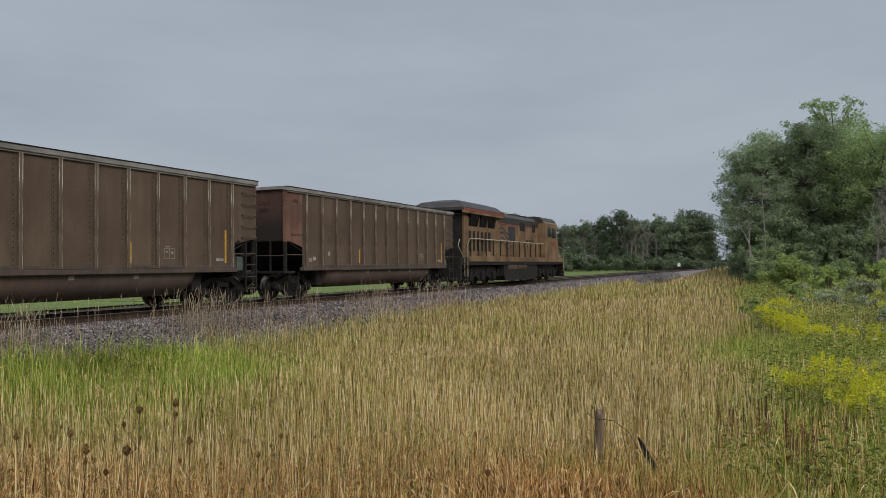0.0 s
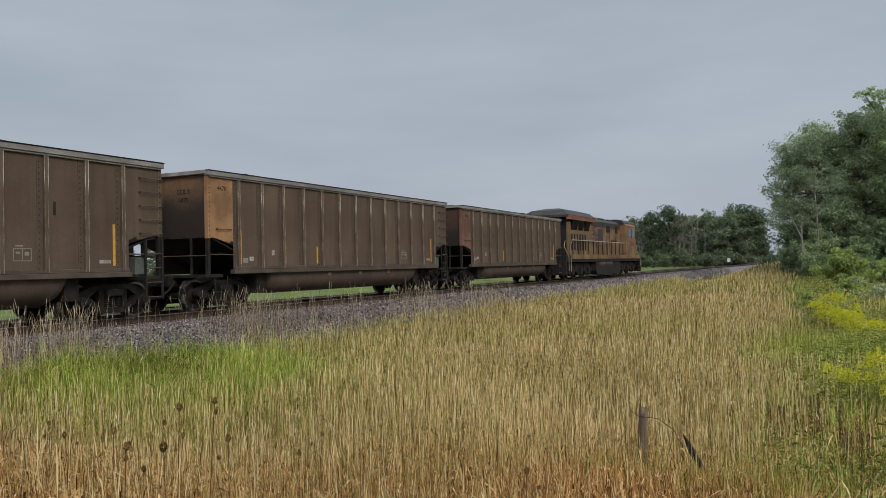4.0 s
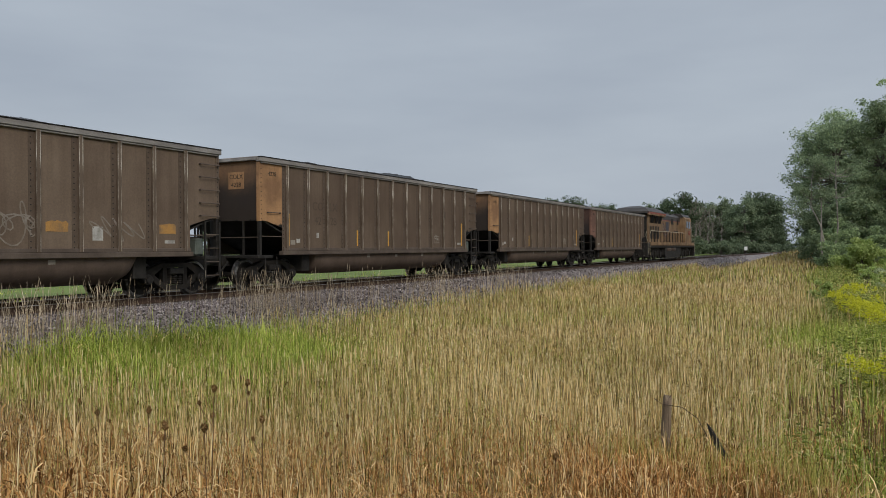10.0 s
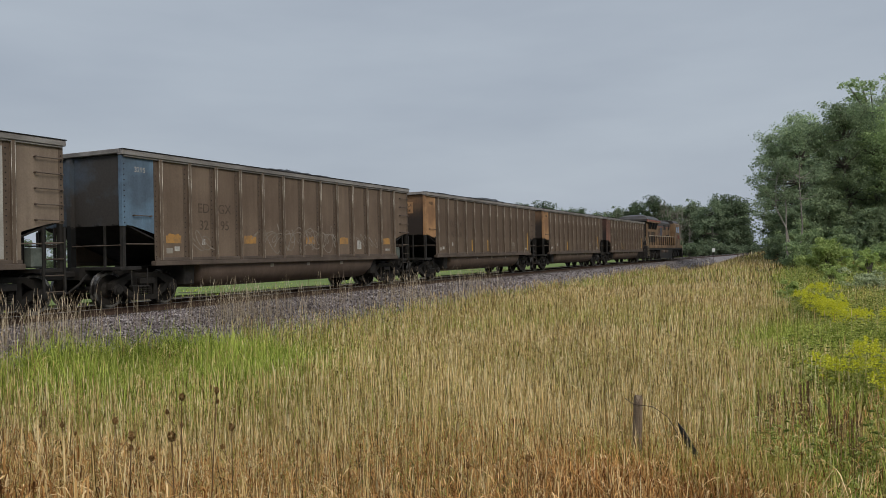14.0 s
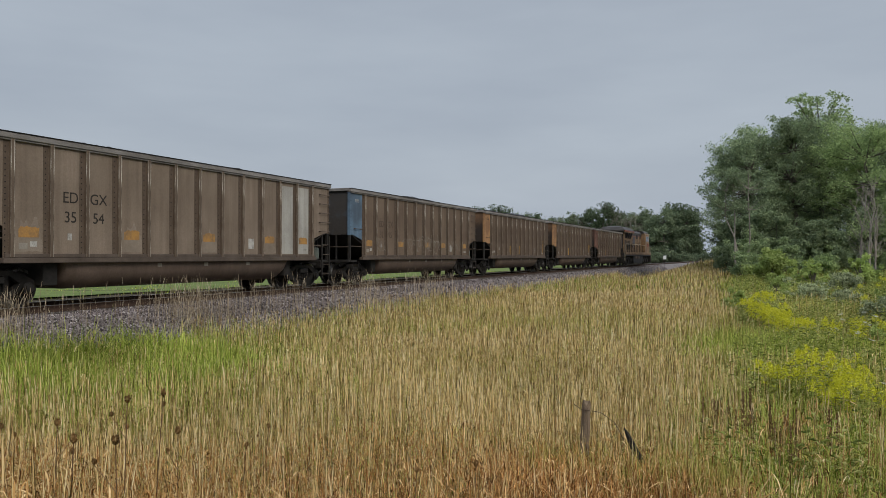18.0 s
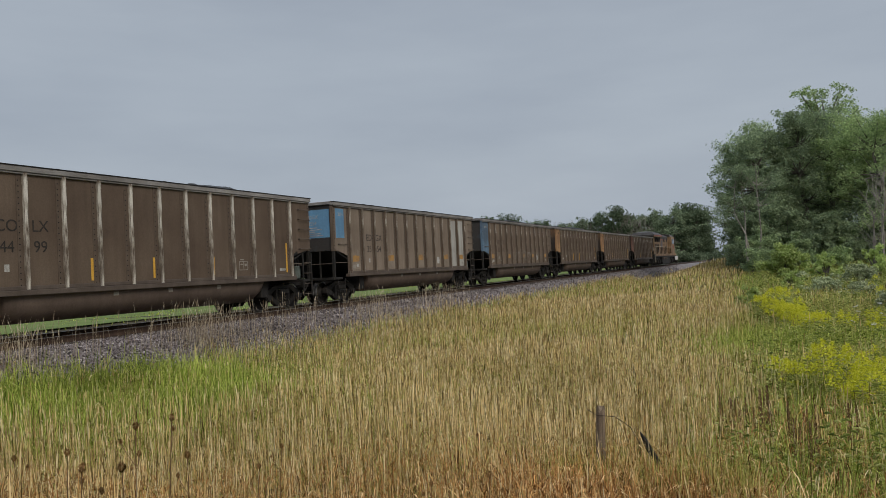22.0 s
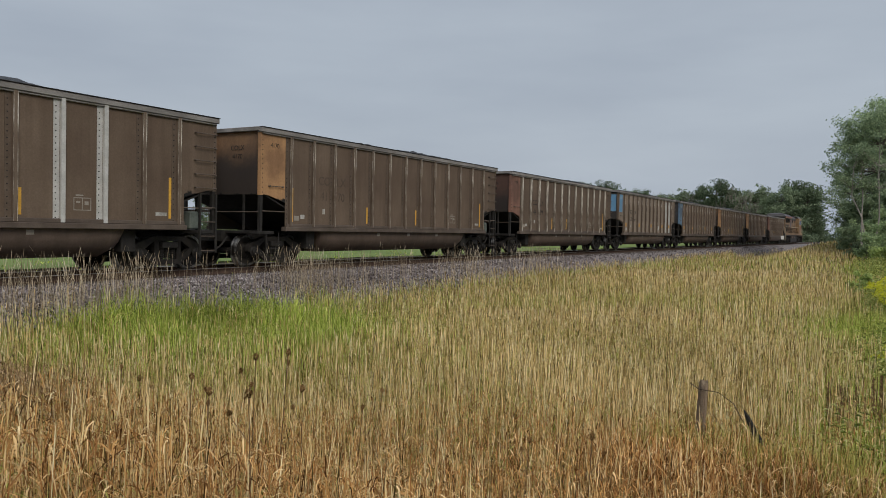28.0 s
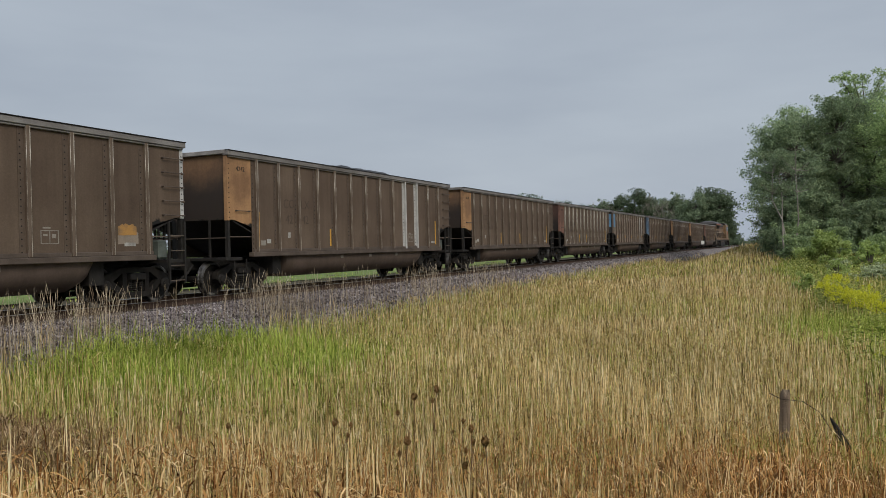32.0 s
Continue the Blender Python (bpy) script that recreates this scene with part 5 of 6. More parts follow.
# ---- locomotive ----
def hood(bm, y0, y1, half, z0, z1, slope=0.0):
    slab_pts = [(-half, z0), (half, z0), (half, z1 - slope), (half - slope, z1), (-half + slope, z1), (-half, z1 - slope)]
    a = [bm.verts.new((x, y0, z)) for x, z in slab_pts]
    b = [bm.verts.new((x, y1, z)) for x, z in slab_pts]
    fs = [bm.faces.new(a), bm.faces.new(b[::-1])]
    n = len(a)
    for i in range(n):
        fs.append(bm.faces.new((a[i], b[i], b[(i + 1) % n], a[(i + 1) % n])))
    bmesh.ops.recalc_face_normals(bm, faces=fs)


def box_part(name, parent, material, *span, bevel=0.015, label=""):
    bm = bmesh.new()
    bx(bm, *span)
    if bevel:
        bevelled(bm, bevel)
    return part(name, bm, M[material], parent, label)


def locomotive():
    root = new("locomotive")
    tagged(root, "weathered yellow diesel locomotive with dark grey roof leading the train", "locomotive")
    box_part("underframe", root, "black", -1.50, 1.50, -10.6, 10.2, 1.16, 1.60)
    box_part("walkway_edge", root, "yellow", -1.545, 1.545, -9.6, 9.9, 1.36, 1.66, bevel=0.01, label="yellow walkway edge")
    # the rear end's shade and smoke, put in as an added black panel
    box_part("end_soot_panel", root, "black", -1.30, 1.30, -10.04, -10.003, 1.66, 3.9, bevel=0.01, label="dark panel standing in for the shaded, smoky rear end")
    bm = bmesh.new()
    hood(bm, -10.0, -4.4, 1.38, 1.62, 3.95)
    part("radiator_body", bm, M["yellow"], root)
    bm = bmesh.new()
    rings = [[bm.verts.new((x, y, z)) for x, y in ((-h, y0), (h, y0), (h, y1), (-h, y1))] for h, y0, y1, z in ((1.58, -10.5, -3.9, 4.10), (1.58, -10.5, -3.9, 4.26), (1.15, -9.9, -4.2, 4.60), (0.50, -8.9, -4.9, 4.78))]
    for a, b in zip(rings, rings[1:]):
        for i in range(4):
            bm.faces.new((a[i], a[(i + 1) % 4], b[(i + 1) % 4], b[i]))
    bm.faces.new(rings[0][::-1])
    bm.faces.new(rings[-1])
    part("radiator_roof", bm, M["grey"], root, "dark grey overhanging radiator roof")
    for s in (-1, 1):
        box_part("stripe", root, "stripe", *sorted((s * 1.50, s * 1.595)), -10.5, -3.9, 4.08, 4.22, bevel=0.008, label="red stripe")
        box_part("roof_lip", root, "yellow", *sorted((s * 1.48, s * 1.590)), -10.5, -3.9, 3.96, 4.075, bevel=0.008)
        for y0, y1 in ((-9.3, -8.0), (-7.7, -6.6), (-6.3, -5.2)):
            bm = bmesh.new()
            v = [bm.verts.new(p) for p in ((s * 1.39, y0, 3.30), (s * 1.39, y1, 3.30), (s * 1.56, y1, 3.98), (s * 1.56, y0, 3.98))]
            bm.faces.new(v if s > 0 else v[::-1])
            bmesh.ops.solidify(bm, geom=list(bm.faces), thickness=0.05)
            part("radiator_screen", bm, M["black"], root, "dark slanted radiator screen")
        bm = bmesh.new()
        v = [bm.verts.new(p) for p in ((s * 1.38, -10.2, 3.85), (s * 1.38, -4.2, 3.85), (s * 1.57, -3.95, 4.10), (s * 1.57, -10.45, 4.10))]
        bm.faces.new(v if s > 0 else v[::-1])
        bmesh.ops.solidify(bm, geom=list(bm.faces), thickness=0.03)
        part("flare", bm, M["yellow"], root)
        for i in range(6):
            y = -9.3 + i * 0.62
            box_part("vent", root, "black", *sorted((s * 1.383, s * 1.396)), y, y + 0.34, 1.95, 3.05, bevel=0, label="dark slatted vent")
        for i in range(9):
            y = -3.7 + i * 0.92
            box_part("hood_door", root, "yellow", *sorted((s * 1.0, s * 1.022)), y, y + 0.84, 1.75, 3.15, bevel=0.01)
            box_part("door_latch", root, "black", *sorted((s * 1.02, s * 1.04)), y + 0.72, y + 0.78, 2.35, 2.50, bevel=0)
        box_part("intake_grille", root, "black", *sorted((s * 1.0, s * 1.026)), 0.9, 2.0, 3.42, 3.95, bevel=0, label="dark square intake")
        box_part("intake_grille", root, "black", *sorted((s * 1.0, s * 1.026)), 3.7, 4.4, 3.42, 3.95, bevel=0)
        # cab windows and number bars
        box_part("cab_window", root, "glass", *sorted((s * 1.50, s * 1.535)), 5.9, 6.85, 3.15, 3.85, bevel=0.008, label="dark cab side window")
        box_part("cab_window", root, "glass", *sorted((s * 1.50, s * 1.535)), 7.1, 8.0, 3.10, 3.85, bevel=0.008)
        for i in range(4):
            box_part("number_bar", root, "stripe", *sorted((s * 1.50, s * 1.528)), 7.0 + i * 0.28, 7.16 + i * 0.28, 2.45, 2.85, bevel=0)
        # wavy flag in plain bands on the hood
        for j in range(7):
            t = np.linspace(0, 1, 12)
            yy = -3.2 + 2.9 * t
            zz = 3.45 - j * 0.15 - 0.30 * t + 0.13 * np.sin(t * 9)
            pts = list(zip(yy, zz)) + list(zip(yy[::-1], zz[::-1] - 0.10))
            bm = bmesh.new()
            slab(bm, pts, *sorted((s * 1.024, s * 1.032)))
            part("flag_band", bm, M["flag_red"] if j % 2 == 0 else M["flag_grey"], root, "painted wavy flag band")
        box_part("flag_field", root, "flag_blue", *sorted((s * 1.034, s * 1.040)), -1.5, -0.2, 2.72, 3.62, bevel=0)
        for i in range(3):
            box_part("marking", root, "ink", *sorted((s * 1.024, s * 1.03)), 2.2 + i * 0.7, 2.75 + i * 0.7, 2.72, 2.84, bevel=0)
        # handrails
        bm = bmesh.new()
        ys = [-9.3 + i * 1.22 for i in range(12)]
        rod(bm, (s * 1.50, -9.4, 2.62), (s * 1.50, 4.9, 2.62), 0.032, 8)
        rod(bm, (s * 1.50, -9.4, 2.62), (s * 1.50, -9.75, 2.3), 0.02, 8)
        rod(bm, (s * 1.50, -9.75, 2.3), (s * 1.50, -9.75, 0.55), 0.024, 8)
        part("handrail", bm, M["rail_pale"], root, "pale worn handrail")
        for y in ys:
            bm = bmesh.new()
            rod(bm, (s * 1.50, y, 1.6), (s * 1.50, y, 2.62), 0.036, 8)
            part("stanchion", bm, M["black"], root)
        bm = bmesh.new()
        pts = [(s * 1.45, -10.75, 2.55), (s * 1.45, -11.0, 2.2), (s * 1.5, -10.2, 1.5), (s * 1.5, -10.2, 0.6)]
        for a, b in zip(pts, pts[1:]):
            rod(bm, a, b, 0.024, 8)
        part("step_rail", bm, M["rail_pale"], root, "pale worn stair rail")
        bm = bmesh.new()
        for a, b in (((s * 1.5, 9.0, 1.6), (s * 1.5, 9.0, 2.5)), ((s * 1.5, 9.0, 2.5), (s * 1.5, 10.2, 2.3)), ((s * 1.5, 10.2, 2.3), (s * 1.5, 10.3, 0.7))):
            rod(bm, a, b, 0.022, 8)
        part("step_rail", bm, M["rail_pale"], root)
        for e, y in ((-1, -10.35), (1, 9.75)):
            for i in range(4):
                box_part("step", root, "black", *sorted((s * 1.1, s * 1.54)), y - 0.3, y + 0.3, 0.42 + i * 0.28, 0.46 + i * 0.28, bevel=0)
        # air tanks beside the fuel tank
        for y in (-1.9, 0.15):
            bm = bmesh.new()
            lathe(bm, [(-0.95, 0.05), (-0.9, 0.2), (-0.8, 0.27), (0.8, 0.27), (0.9, 0.2), (0.95, 0.05)], 16)
            bm.transform(pose(s * 1.22, y, 1.02, 0, 0, 90))
            part("air_tank", bm, M["tub"], root, "dusty cylindrical air tank", True)
        for y0, e in ((-9.1, -1), (4.2, 1)):
            bm = bmesh.new()
            slab(bm, [(y0 - 0.35, 0.46), (y0 - 0.30, 0.98), (y0 + 0.4, 1.10), (y0 + 3.9, 1.10), (y0 + 4.55, 0.98), (y0 + 4.6, 0.46), (y0 + 4.2, 0.22), (y0 + 3.75, 0.26), (y0 + 3.1, 0.58), (y0 + 2.5, 0.24), (y0 + 1.85, 0.24), (y0 + 1.25, 0.58), (y0 + 0.6, 0.26), (y0 + 0.1, 0.22)], *sorted((s * 1.06, s * 1.22)))
            part("truck_frame", bm, M["truck"], root, "cast steel truck frame")
            for i in range(3):
                y = y0 + 0.30 + i * 1.87
                box_part("journal_box", root, "truck", *sorted((s * 1.20, s * 1.36)), y - 0.24, y + 0.24, 0.30, 0.80, bevel=0.03)
                bm = bmesh.new()
                rod(bm, (s * 1.28, y + 0.5, 0.5), (s * 1.28, y + 0.85, 0.95), 0.06, 8)
                part("damper", bm, M["truck"], root)
    bm = bmesh.new()
    slab(bm, [(-3.6, 1.25), (3.5, 1.25), (3.5, 0.50), (3.2, 0.22), (-3.3, 0.22), (-3.6, 0.50)], -1.42, 1.42)
    part("fuel_tank", bm, M["black"], root, "grimy black fuel tank")
    bm = bmesh.new()
    hood(bm, -4.4, 5.2, 1.0, 1.62, 3.72)
    part("engine_hood", bm, M["yellow"], root)
    bm = bmesh.new()
    hood(bm, -4.2, 5.2, 1.005, 3.72, 4.40, 0.24)
    part("hood_top", bm, M["grey"], root, "dark grey hood top")
    for y in (-2.5, 0.6, 3.0):
        box_part("roof_vent", root, "grey", -0.6, 0.6, y, y + 1.4, 4.38, 4.54)
    bm = bmesh.new()
    hood(bm, 5.2, 8.6, 1.51, 1.62, 3.0)
    part("cab", bm, M["yellow"], root)
    bm = bmesh.new()
    hood(bm, 5.2, 8.5, 1.505, 3.0, 4.46, 0.34)
    part("cab_top", bm, M["yellow"], root)
    bm = bmesh.new()
    hood(bm, 5.1, 8.65, 1.36, 4.22, 4.56, 0.24)
    part("cab_roof", bm, M["grey"], root, "dark grey cab roof")
    box_part("stripe", root, "stripe", -1.02, 1.02, -4.2, 5.2, 3.70, 3.76, bevel=0)
    bm = bmesh.new()
    hood(bm, 8.6, 10.0, 1.2, 1.62, 2.95, 0.3)
    part("nose", bm, M["yellow"], root)
    box_part("windshield", root, "glass", -1.2, 1.2, 8.47, 8.54, 3.2, 4.0, bevel=0)
    box_part("air_conditioner", root, "grey", -0.6, 0.6, 5.8, 7.4, 4.44, 4.66)
    box_part("pilot", root, "black", -1.5, 1.5, 10.2, 10.5, 0.25, 1.3)
    box_part("rear_plate", root, "black", -1.5, 1.5, -10.8, -10.55, 0.35, 1.6)
    for y in (-11.0, 10.7):
        box_part("coupler", root, "black", -0.18, 0.18, y - 0.2, y + 0.2, 0.72, 1.0, bevel=0.03)
    for y0 in (-8.8, 4.5):
        for i in range(3):
            wheelset(root, y0 + i * 1.87, 0.52)
    return root


loco = locomotive()
LOCO_AHEAD = 8.09 + 11.15


# ---- trees and shrubs ----
def leaf_cloud(centres, radii, n, size, seed, squash=0.8, twigs=1):
    """Leaves strewn over clumps, and over smaller sprays round each: each a bent pair of triangles, its face mostly to the sky."""
    r = np.random.RandomState(seed)
    centres, radii = np.asarray(centres, float), np.asarray(radii, float)
    if twigs > 1:
        off = r.normal(0, 1, (len(centres), twigs, 3))
        off /= np.linalg.norm(off, axis=2)[:, :, None]
        off *= r.uniform(0.25, 1.15, (len(centres), twigs, 1)) * radii[:, None, None] * np.array([1, 1, squash])
        centres = (centres[:, None] + off).reshape(-1, 3)
        radii = (radii[:, None] * r.uniform(0.28, 0.58, (len(radii), twigs))).ravel()
    w = radii**2 / (radii**2).sum()
    pick = r.choice(len(centres), n, p=w)
    d = np.clip(r.normal(0, 1, (n, 3)), -1.9, 1.9)
    c = centres[pick] + d * (0.47 * radii[pick])[:, None] * np.array([1, 1, 0.72 if twigs > 1 else squash])
    d /= np.linalg.norm(d, axis=1)[:, None]
    nrm = r.normal(0, 0.62, (n, 3)) + d * 0.55 + (0, 0, 0.75)
    nrm /= np.linalg.norm(nrm, axis=1)[:, None]
    a = np.cross(nrm, r.normal(0, 1, (n, 3)))
    a /= np.linalg.norm(a, axis=1)[:, None]
    b = np.cross(nrm, a)
    s = size * r.uniform(0.5, 1.4, n)
    v = np.stack([c - a * s[:, None], c - b * (0.55 * s)[:, None] + nrm * (0.18 * s)[:, None], c + a * s[:, None], c + b * (0.55 * s)[:, None] + nrm * (0.18 * s)[:, None]], 1)
    i = (np.arange(n) * 4)[:, None]
    f = np.concatenate([i + np.array([[0, 1, 2]]), i + np.array([[0, 2, 3]])])
    return v.reshape(-1, 3), [f]


def limb(bm, pts, r0, r1, n=7):
    rings = []
    k = len(pts)
    for j, p in enumerate(pts):
        p = Vector(p)
        d = (Vector(pts[min(j + 1, k - 1)]) - Vector(pts[max(j - 1, 0)])).normalized()
        u = d.orthogonal().normalized()
        w = d.cross(u)
        q = r0 + (r1 - r0) * j / (k - 1)
        rings.append([bm.verts.new(p + (u * math.cos(2 * math.pi * i / n) + w * math.sin(2 * math.pi * i / n)) * q) for i in range(n)])
    for a, b in zip(rings, rings[1:]):
        for i in range(n):
            bm.faces.new((a[i], a[(i + 1) % n], b[(i + 1) % n], b[i]))
    bm.faces.new(rings[0][::-1])
    bm.faces.new(rings[-1])


def tree(height, spread, seed, leaf, n, size, first=0.25, bark="bark", clumps=26, airy=1.0, stems=1, thin=1.0):
    r = random.Random(seed)
    root = new("tree")
    bm = bmesh.new()
    centres, radii = [], []
    for s in range(stems):
        sx, sy = (0, 0) if stems == 1 else (r.uniform(-0.5, 0.5), r.uniform(-0.5, 0.5))
        tips = [(sx, sy, -0.2)]
        for i in range(1, 6):
            tips.append((sx * (1 + i * 0.5) + r.uniform(-0.25, 0.25) * i * 0.5, sy * (1 + i * 0.5) + r.uniform(-0.25, 0.25) * i * 0.5, height * 0.86 * i / 5))
        limb(bm, tips, (height * 0.017 / math.sqrt(stems) + 0.05) * thin, 0.04 * thin)
        per = clumps // stems
        for i in range(per):
            f = first + (0.97 - first) * (i + r.random()) / per
            a = r.uniform(0, 6.28)
            reach = spread * (0.35 + 0.65 * math.sin(math.pi * min(1.0, 0.18 + 0.82 * (f - first) / (1 - first))) ** 0.7) * r.uniform(0.45, 1.0)
            j = min(int(f * 0.9 / 0.86 * 5), 4)
            base = Vector(tips[j]).lerp(Vector(tips[j + 1]), 0.3)
            end = Vector((base.x + math.cos(a) * reach, base.y + math.sin(a) * reach, height * f * r.uniform(0.95, 1.02)))
            limb(bm, [base, base.lerp(end, 0.5) + Vector((0, 0, -0.1 * reach)), end], (height * 0.005 + 0.015) * thin, 0.015 * thin, 5)
            centres.append(end)
            radii.append(spread * r.uniform(0.22, 0.42) * airy)
            if r.random() < 0.55:
                centres.append(base.lerp(end, 0.62))
                radii.append(spread * r.uniform(0.20, 0.34) * airy)
    part("trunk", bm, M[bark], root, "bark-covered trunk with branching limbs")
    if n:
        v, f = leaf_cloud(centres, radii, n, size, seed + 5, 0.7, 9)
        raw("crown", v, f, M[leaf], root, "dense leafy crown")
    return root


def dead_tree(height, seed, stems=2):
    """Thin grey stems that fork upwards into fine bare twigs."""
    r = random.Random(seed)
    root = new("tree")
    bm = bmesh.new()
    for k in range(stems):
        lean, way = r.uniform(0.02, 0.14), r.uniform(0, 6.28)
        h = height * r.uniform(0.75, 1.0)
        tips = [(math.cos(way) * lean * h * (i / 6) ** 1.3 + r.uniform(-0.06, 0.06) * i, math.sin(way) * lean * h * (i / 6) ** 1.3 + r.uniform(-0.06, 0.06) * i, h * i / 6 - 0.2) for i in range(7)]
        limb(bm, tips, 0.085, 0.014, 6)
        for i in range(20):
            f = r.uniform(0.22, 0.95)
            j = min(int(f * 6), 5)
            base = Vector(tips[j]).lerp(Vector(tips[j + 1]), f * 6 - j)
            a, reach = r.uniform(0, 6.28), r.uniform(0.5, 1.9) * (1.15 - 0.6 * f)
            end = base + Vector((math.cos(a) * reach, math.sin(a) * reach, reach * r.uniform(0.7, 1.8)))
            mid = base.lerp(end, 0.5) + Vector((0, 0, -0.12 * reach))
            limb(bm, [base, mid, end], 0.026, 0.008, 4)
            for q in range(3):
                b = mid.lerp(end, r.random())
                g = r.uniform(0, 6.28)
                limb(bm, [b, b + Vector((math.cos(g) * 0.3, math.sin(g) * 0.3, 0.35)) * r.uniform(0.5, 1.6)], 0.011, 0.005, 3)
    part("trunk", bm, M["pale_bark"], root, "bare grey stems with fine twigs")
    return root


def shrub(height, spread, seed, leaf, n, size):
    r = random.Random(seed)
    root = new("shrub")
    bm = bmesh.new()
    centres, radii = [], []
    for i in range(11):
        a, q = r.uniform(0, 6.28), spread * r.uniform(0.1, 0.75)
        e = (math.cos(a) * q, math.sin(a) * q, height * r.uniform(0.25, 0.85))
        limb(bm, [(0, 0, -0.1), (e[0] * 0.4, e[1] * 0.4, e[2] * 0.6), e], 0.035, 0.01, 5)
        centres.append(e)
        radii.append(spread * r.uniform(0.28, 0.48))
    part("stem", bm, M["bark"], root)
    v, f = leaf_cloud(centres, radii, n, size, seed + 9, 0.85, 5)
    v[:, 2] = np.maximum(v[:, 2], 0.02)
    raw("foliage", v, f, M[leaf], root)
    return root


def planted(ob, x, y, turn=0.0, scale=1.0, tall=1.0):
    z = float(ground_z(x, y))
    return Matrix.LocRotScale((x, y, z - 0.05), Euler((0, 0, turn)), (scale, scale, scale * tall))


def copy_scaled(ob, x, y, turn, scale):
    """A copy with all its parts, at an own size."""
    o = copy_thing(ob, Matrix())
    o.matrix_basis = planted(None, x, y, turn, scale)
    return o


oaks = [tree(14.0, 4.4, 21, "leaf", 46000, 0.098, 0.14, clumps=66, airy=0.95), tree(15.8, 4.2, 22, "leaf_dark", 46000, 0.098, 0.14, clumps=66, airy=0.95), tree(15.0, 4.6, 23, "leaf", 46000, 0.098, 0.10, clumps=68, airy=0.95), tree(12.6, 4.0, 24, "leaf_dark", 42000, 0.098, 0.06, clumps=64, airy=0.95)]
tall_airy = tree(18.8, 3.9, 31, "leaf_light", 17000, 0.115, 0.42, airy=0.78, clumps=50)
light_tree = tree(14.0, 4.4, 33, "leaf_light", 44000, 0.095, 0.06, clumps=66, airy=1.0)
slender = tree(10.4, 2.0, 35, "leaf_dark", 5200, 0.085, 0.60, bark="pale_bark", clumps=27, stems=3, thin=0.55)
sapling = tree(6.4, 1.05, 37, "leaf_yellow", 9000, 0.075, 0.04, clumps=40, airy=1.1)
bare = dead_tree(10.5, 39)
r4 = random.Random(5)
TREES = "trees at the edge of the wood"
spots = [(oaks[3], -1.5, 85, 1.12), (oaks[0], 0.7, 90, 1.10), (oaks[1], 3.2, 86, 1.04), (tall_airy, 6.0, 90, 1.02), (light_tree, 9.6, 84, 1.06), (oaks[2], 9.0, 95, 1.06), (oaks[1], 13.0, 92, 1.04), (light_tree, 14.5, 84, 0.98), (oaks[0], 18.0, 92, 1.08), (oaks[2], 21.5, 88, 0.98), (light_tree, 24.0, 93, 1.0), (oaks[1], 27.0, 90, 0.92), (oaks[3], 6.0, 98, 1.1), (oaks[3], 1.2, 104, 0.95)]
used = set()


def place_tree(ob, m, label, group):
    if ob.name in used:
        return tagged(copy_thing(ob, m), label, "tree", group)
    used.add(ob.name)
    ob.matrix_basis = m
    return tagged(ob, label, "tree", group)


for ob, x, y, s in spots:
    k = ob.name
    words = "tall airy broadleaf tree with pale green leaves" if ob is tall_airy else "leafy light green tree at the edge of the wood" if ob is light_tree else "tall dense dark green broadleaf tree"
    # copies share their first tree's scale, so a copy is posed with its own
    place_tree(ob, planted(ob, x, y, r4.uniform(0, 6.28), s), words, TREES) if k not in used else tagged(copy_scaled(ob, x, y, r4.uniform(0, 6.28), s), words, "tree", TREES)
place_tree(slender, planted(slender, -1.5, 72, 1.0, 1.0), "slender pale-stemmed tree with thin foliage", TREES)
place_tree(sapling, planted(sapling, 9.5, 59, 0.5, 1.0), "bright light green sapling before the wood", TREES)
place_tree(bare, planted(bare, 8.2, 71, 0.3, 0.95), "bare dead grey tree", TREES)
for x, y, s in ((10.6, 73, 0.85), (11.6, 72, 0.95), (12.4, 74, 0.9), (13.0, 72, 1.0), (13.6, 73, 0.9), (14.2, 75, 1.05), (15.0, 72, 0.95), (15.8, 74, 1.0), (16.6, 72, 1.0), (17.4, 75, 1.1), (18.2, 73, 0.95), (19.4, 75, 1.1), (20.6, 78, 1.5), (22.0, 77, 1.55), (23.6, 78, 1.4), (8.7, 72, 0.9), (7.9, 74, 0.85)):
    tagged(copy_scaled(bare, x, y, r4.uniform(0, 6.28), s), "bare dead grey tree", "tree", TREES)

bushes = [shrub(2.6, 2.0, 51, "leaf_dark", 5200, 0.095), shrub(3.4, 2.4, 52, "leaf", 5600, 0.10), shrub(2.2, 1.8, 53, "leaf_light", 4400, 0.09)]
silver = shrub(1.75, 1.35, 55, "leaf_grey", 7000, 0.045)
small_bush = shrub(1.25, 0.62, 56, "leaf_yellow", 1500, 0.055)
for ob, words in ((bushes[0], "dark green shrub at the foot of the wood"), (bushes[1], "broad green shrub at the foot of the wood"), (bushes[2], "light green shrub at the foot of the wood")):
    tagged(ob, words, "shrub", "shrubs before the wood")
bushes[0].matrix_basis = planted(None, -2.0, 78)
bushes[1].matrix_basis = planted(None, -1.6, 68, 0.4, 0.8)
bushes[2].matrix_basis = planted(None, 5.0, 72)
tall_bush = shrub(5.2, 2.6, 54, "leaf_dark", 11000, 0.105)
tagged(tall_bush, "tall dark green bush at the foot of the wood", "shrub", "shrubs before the wood").matrix_basis = planted(None, -2.2, 82)
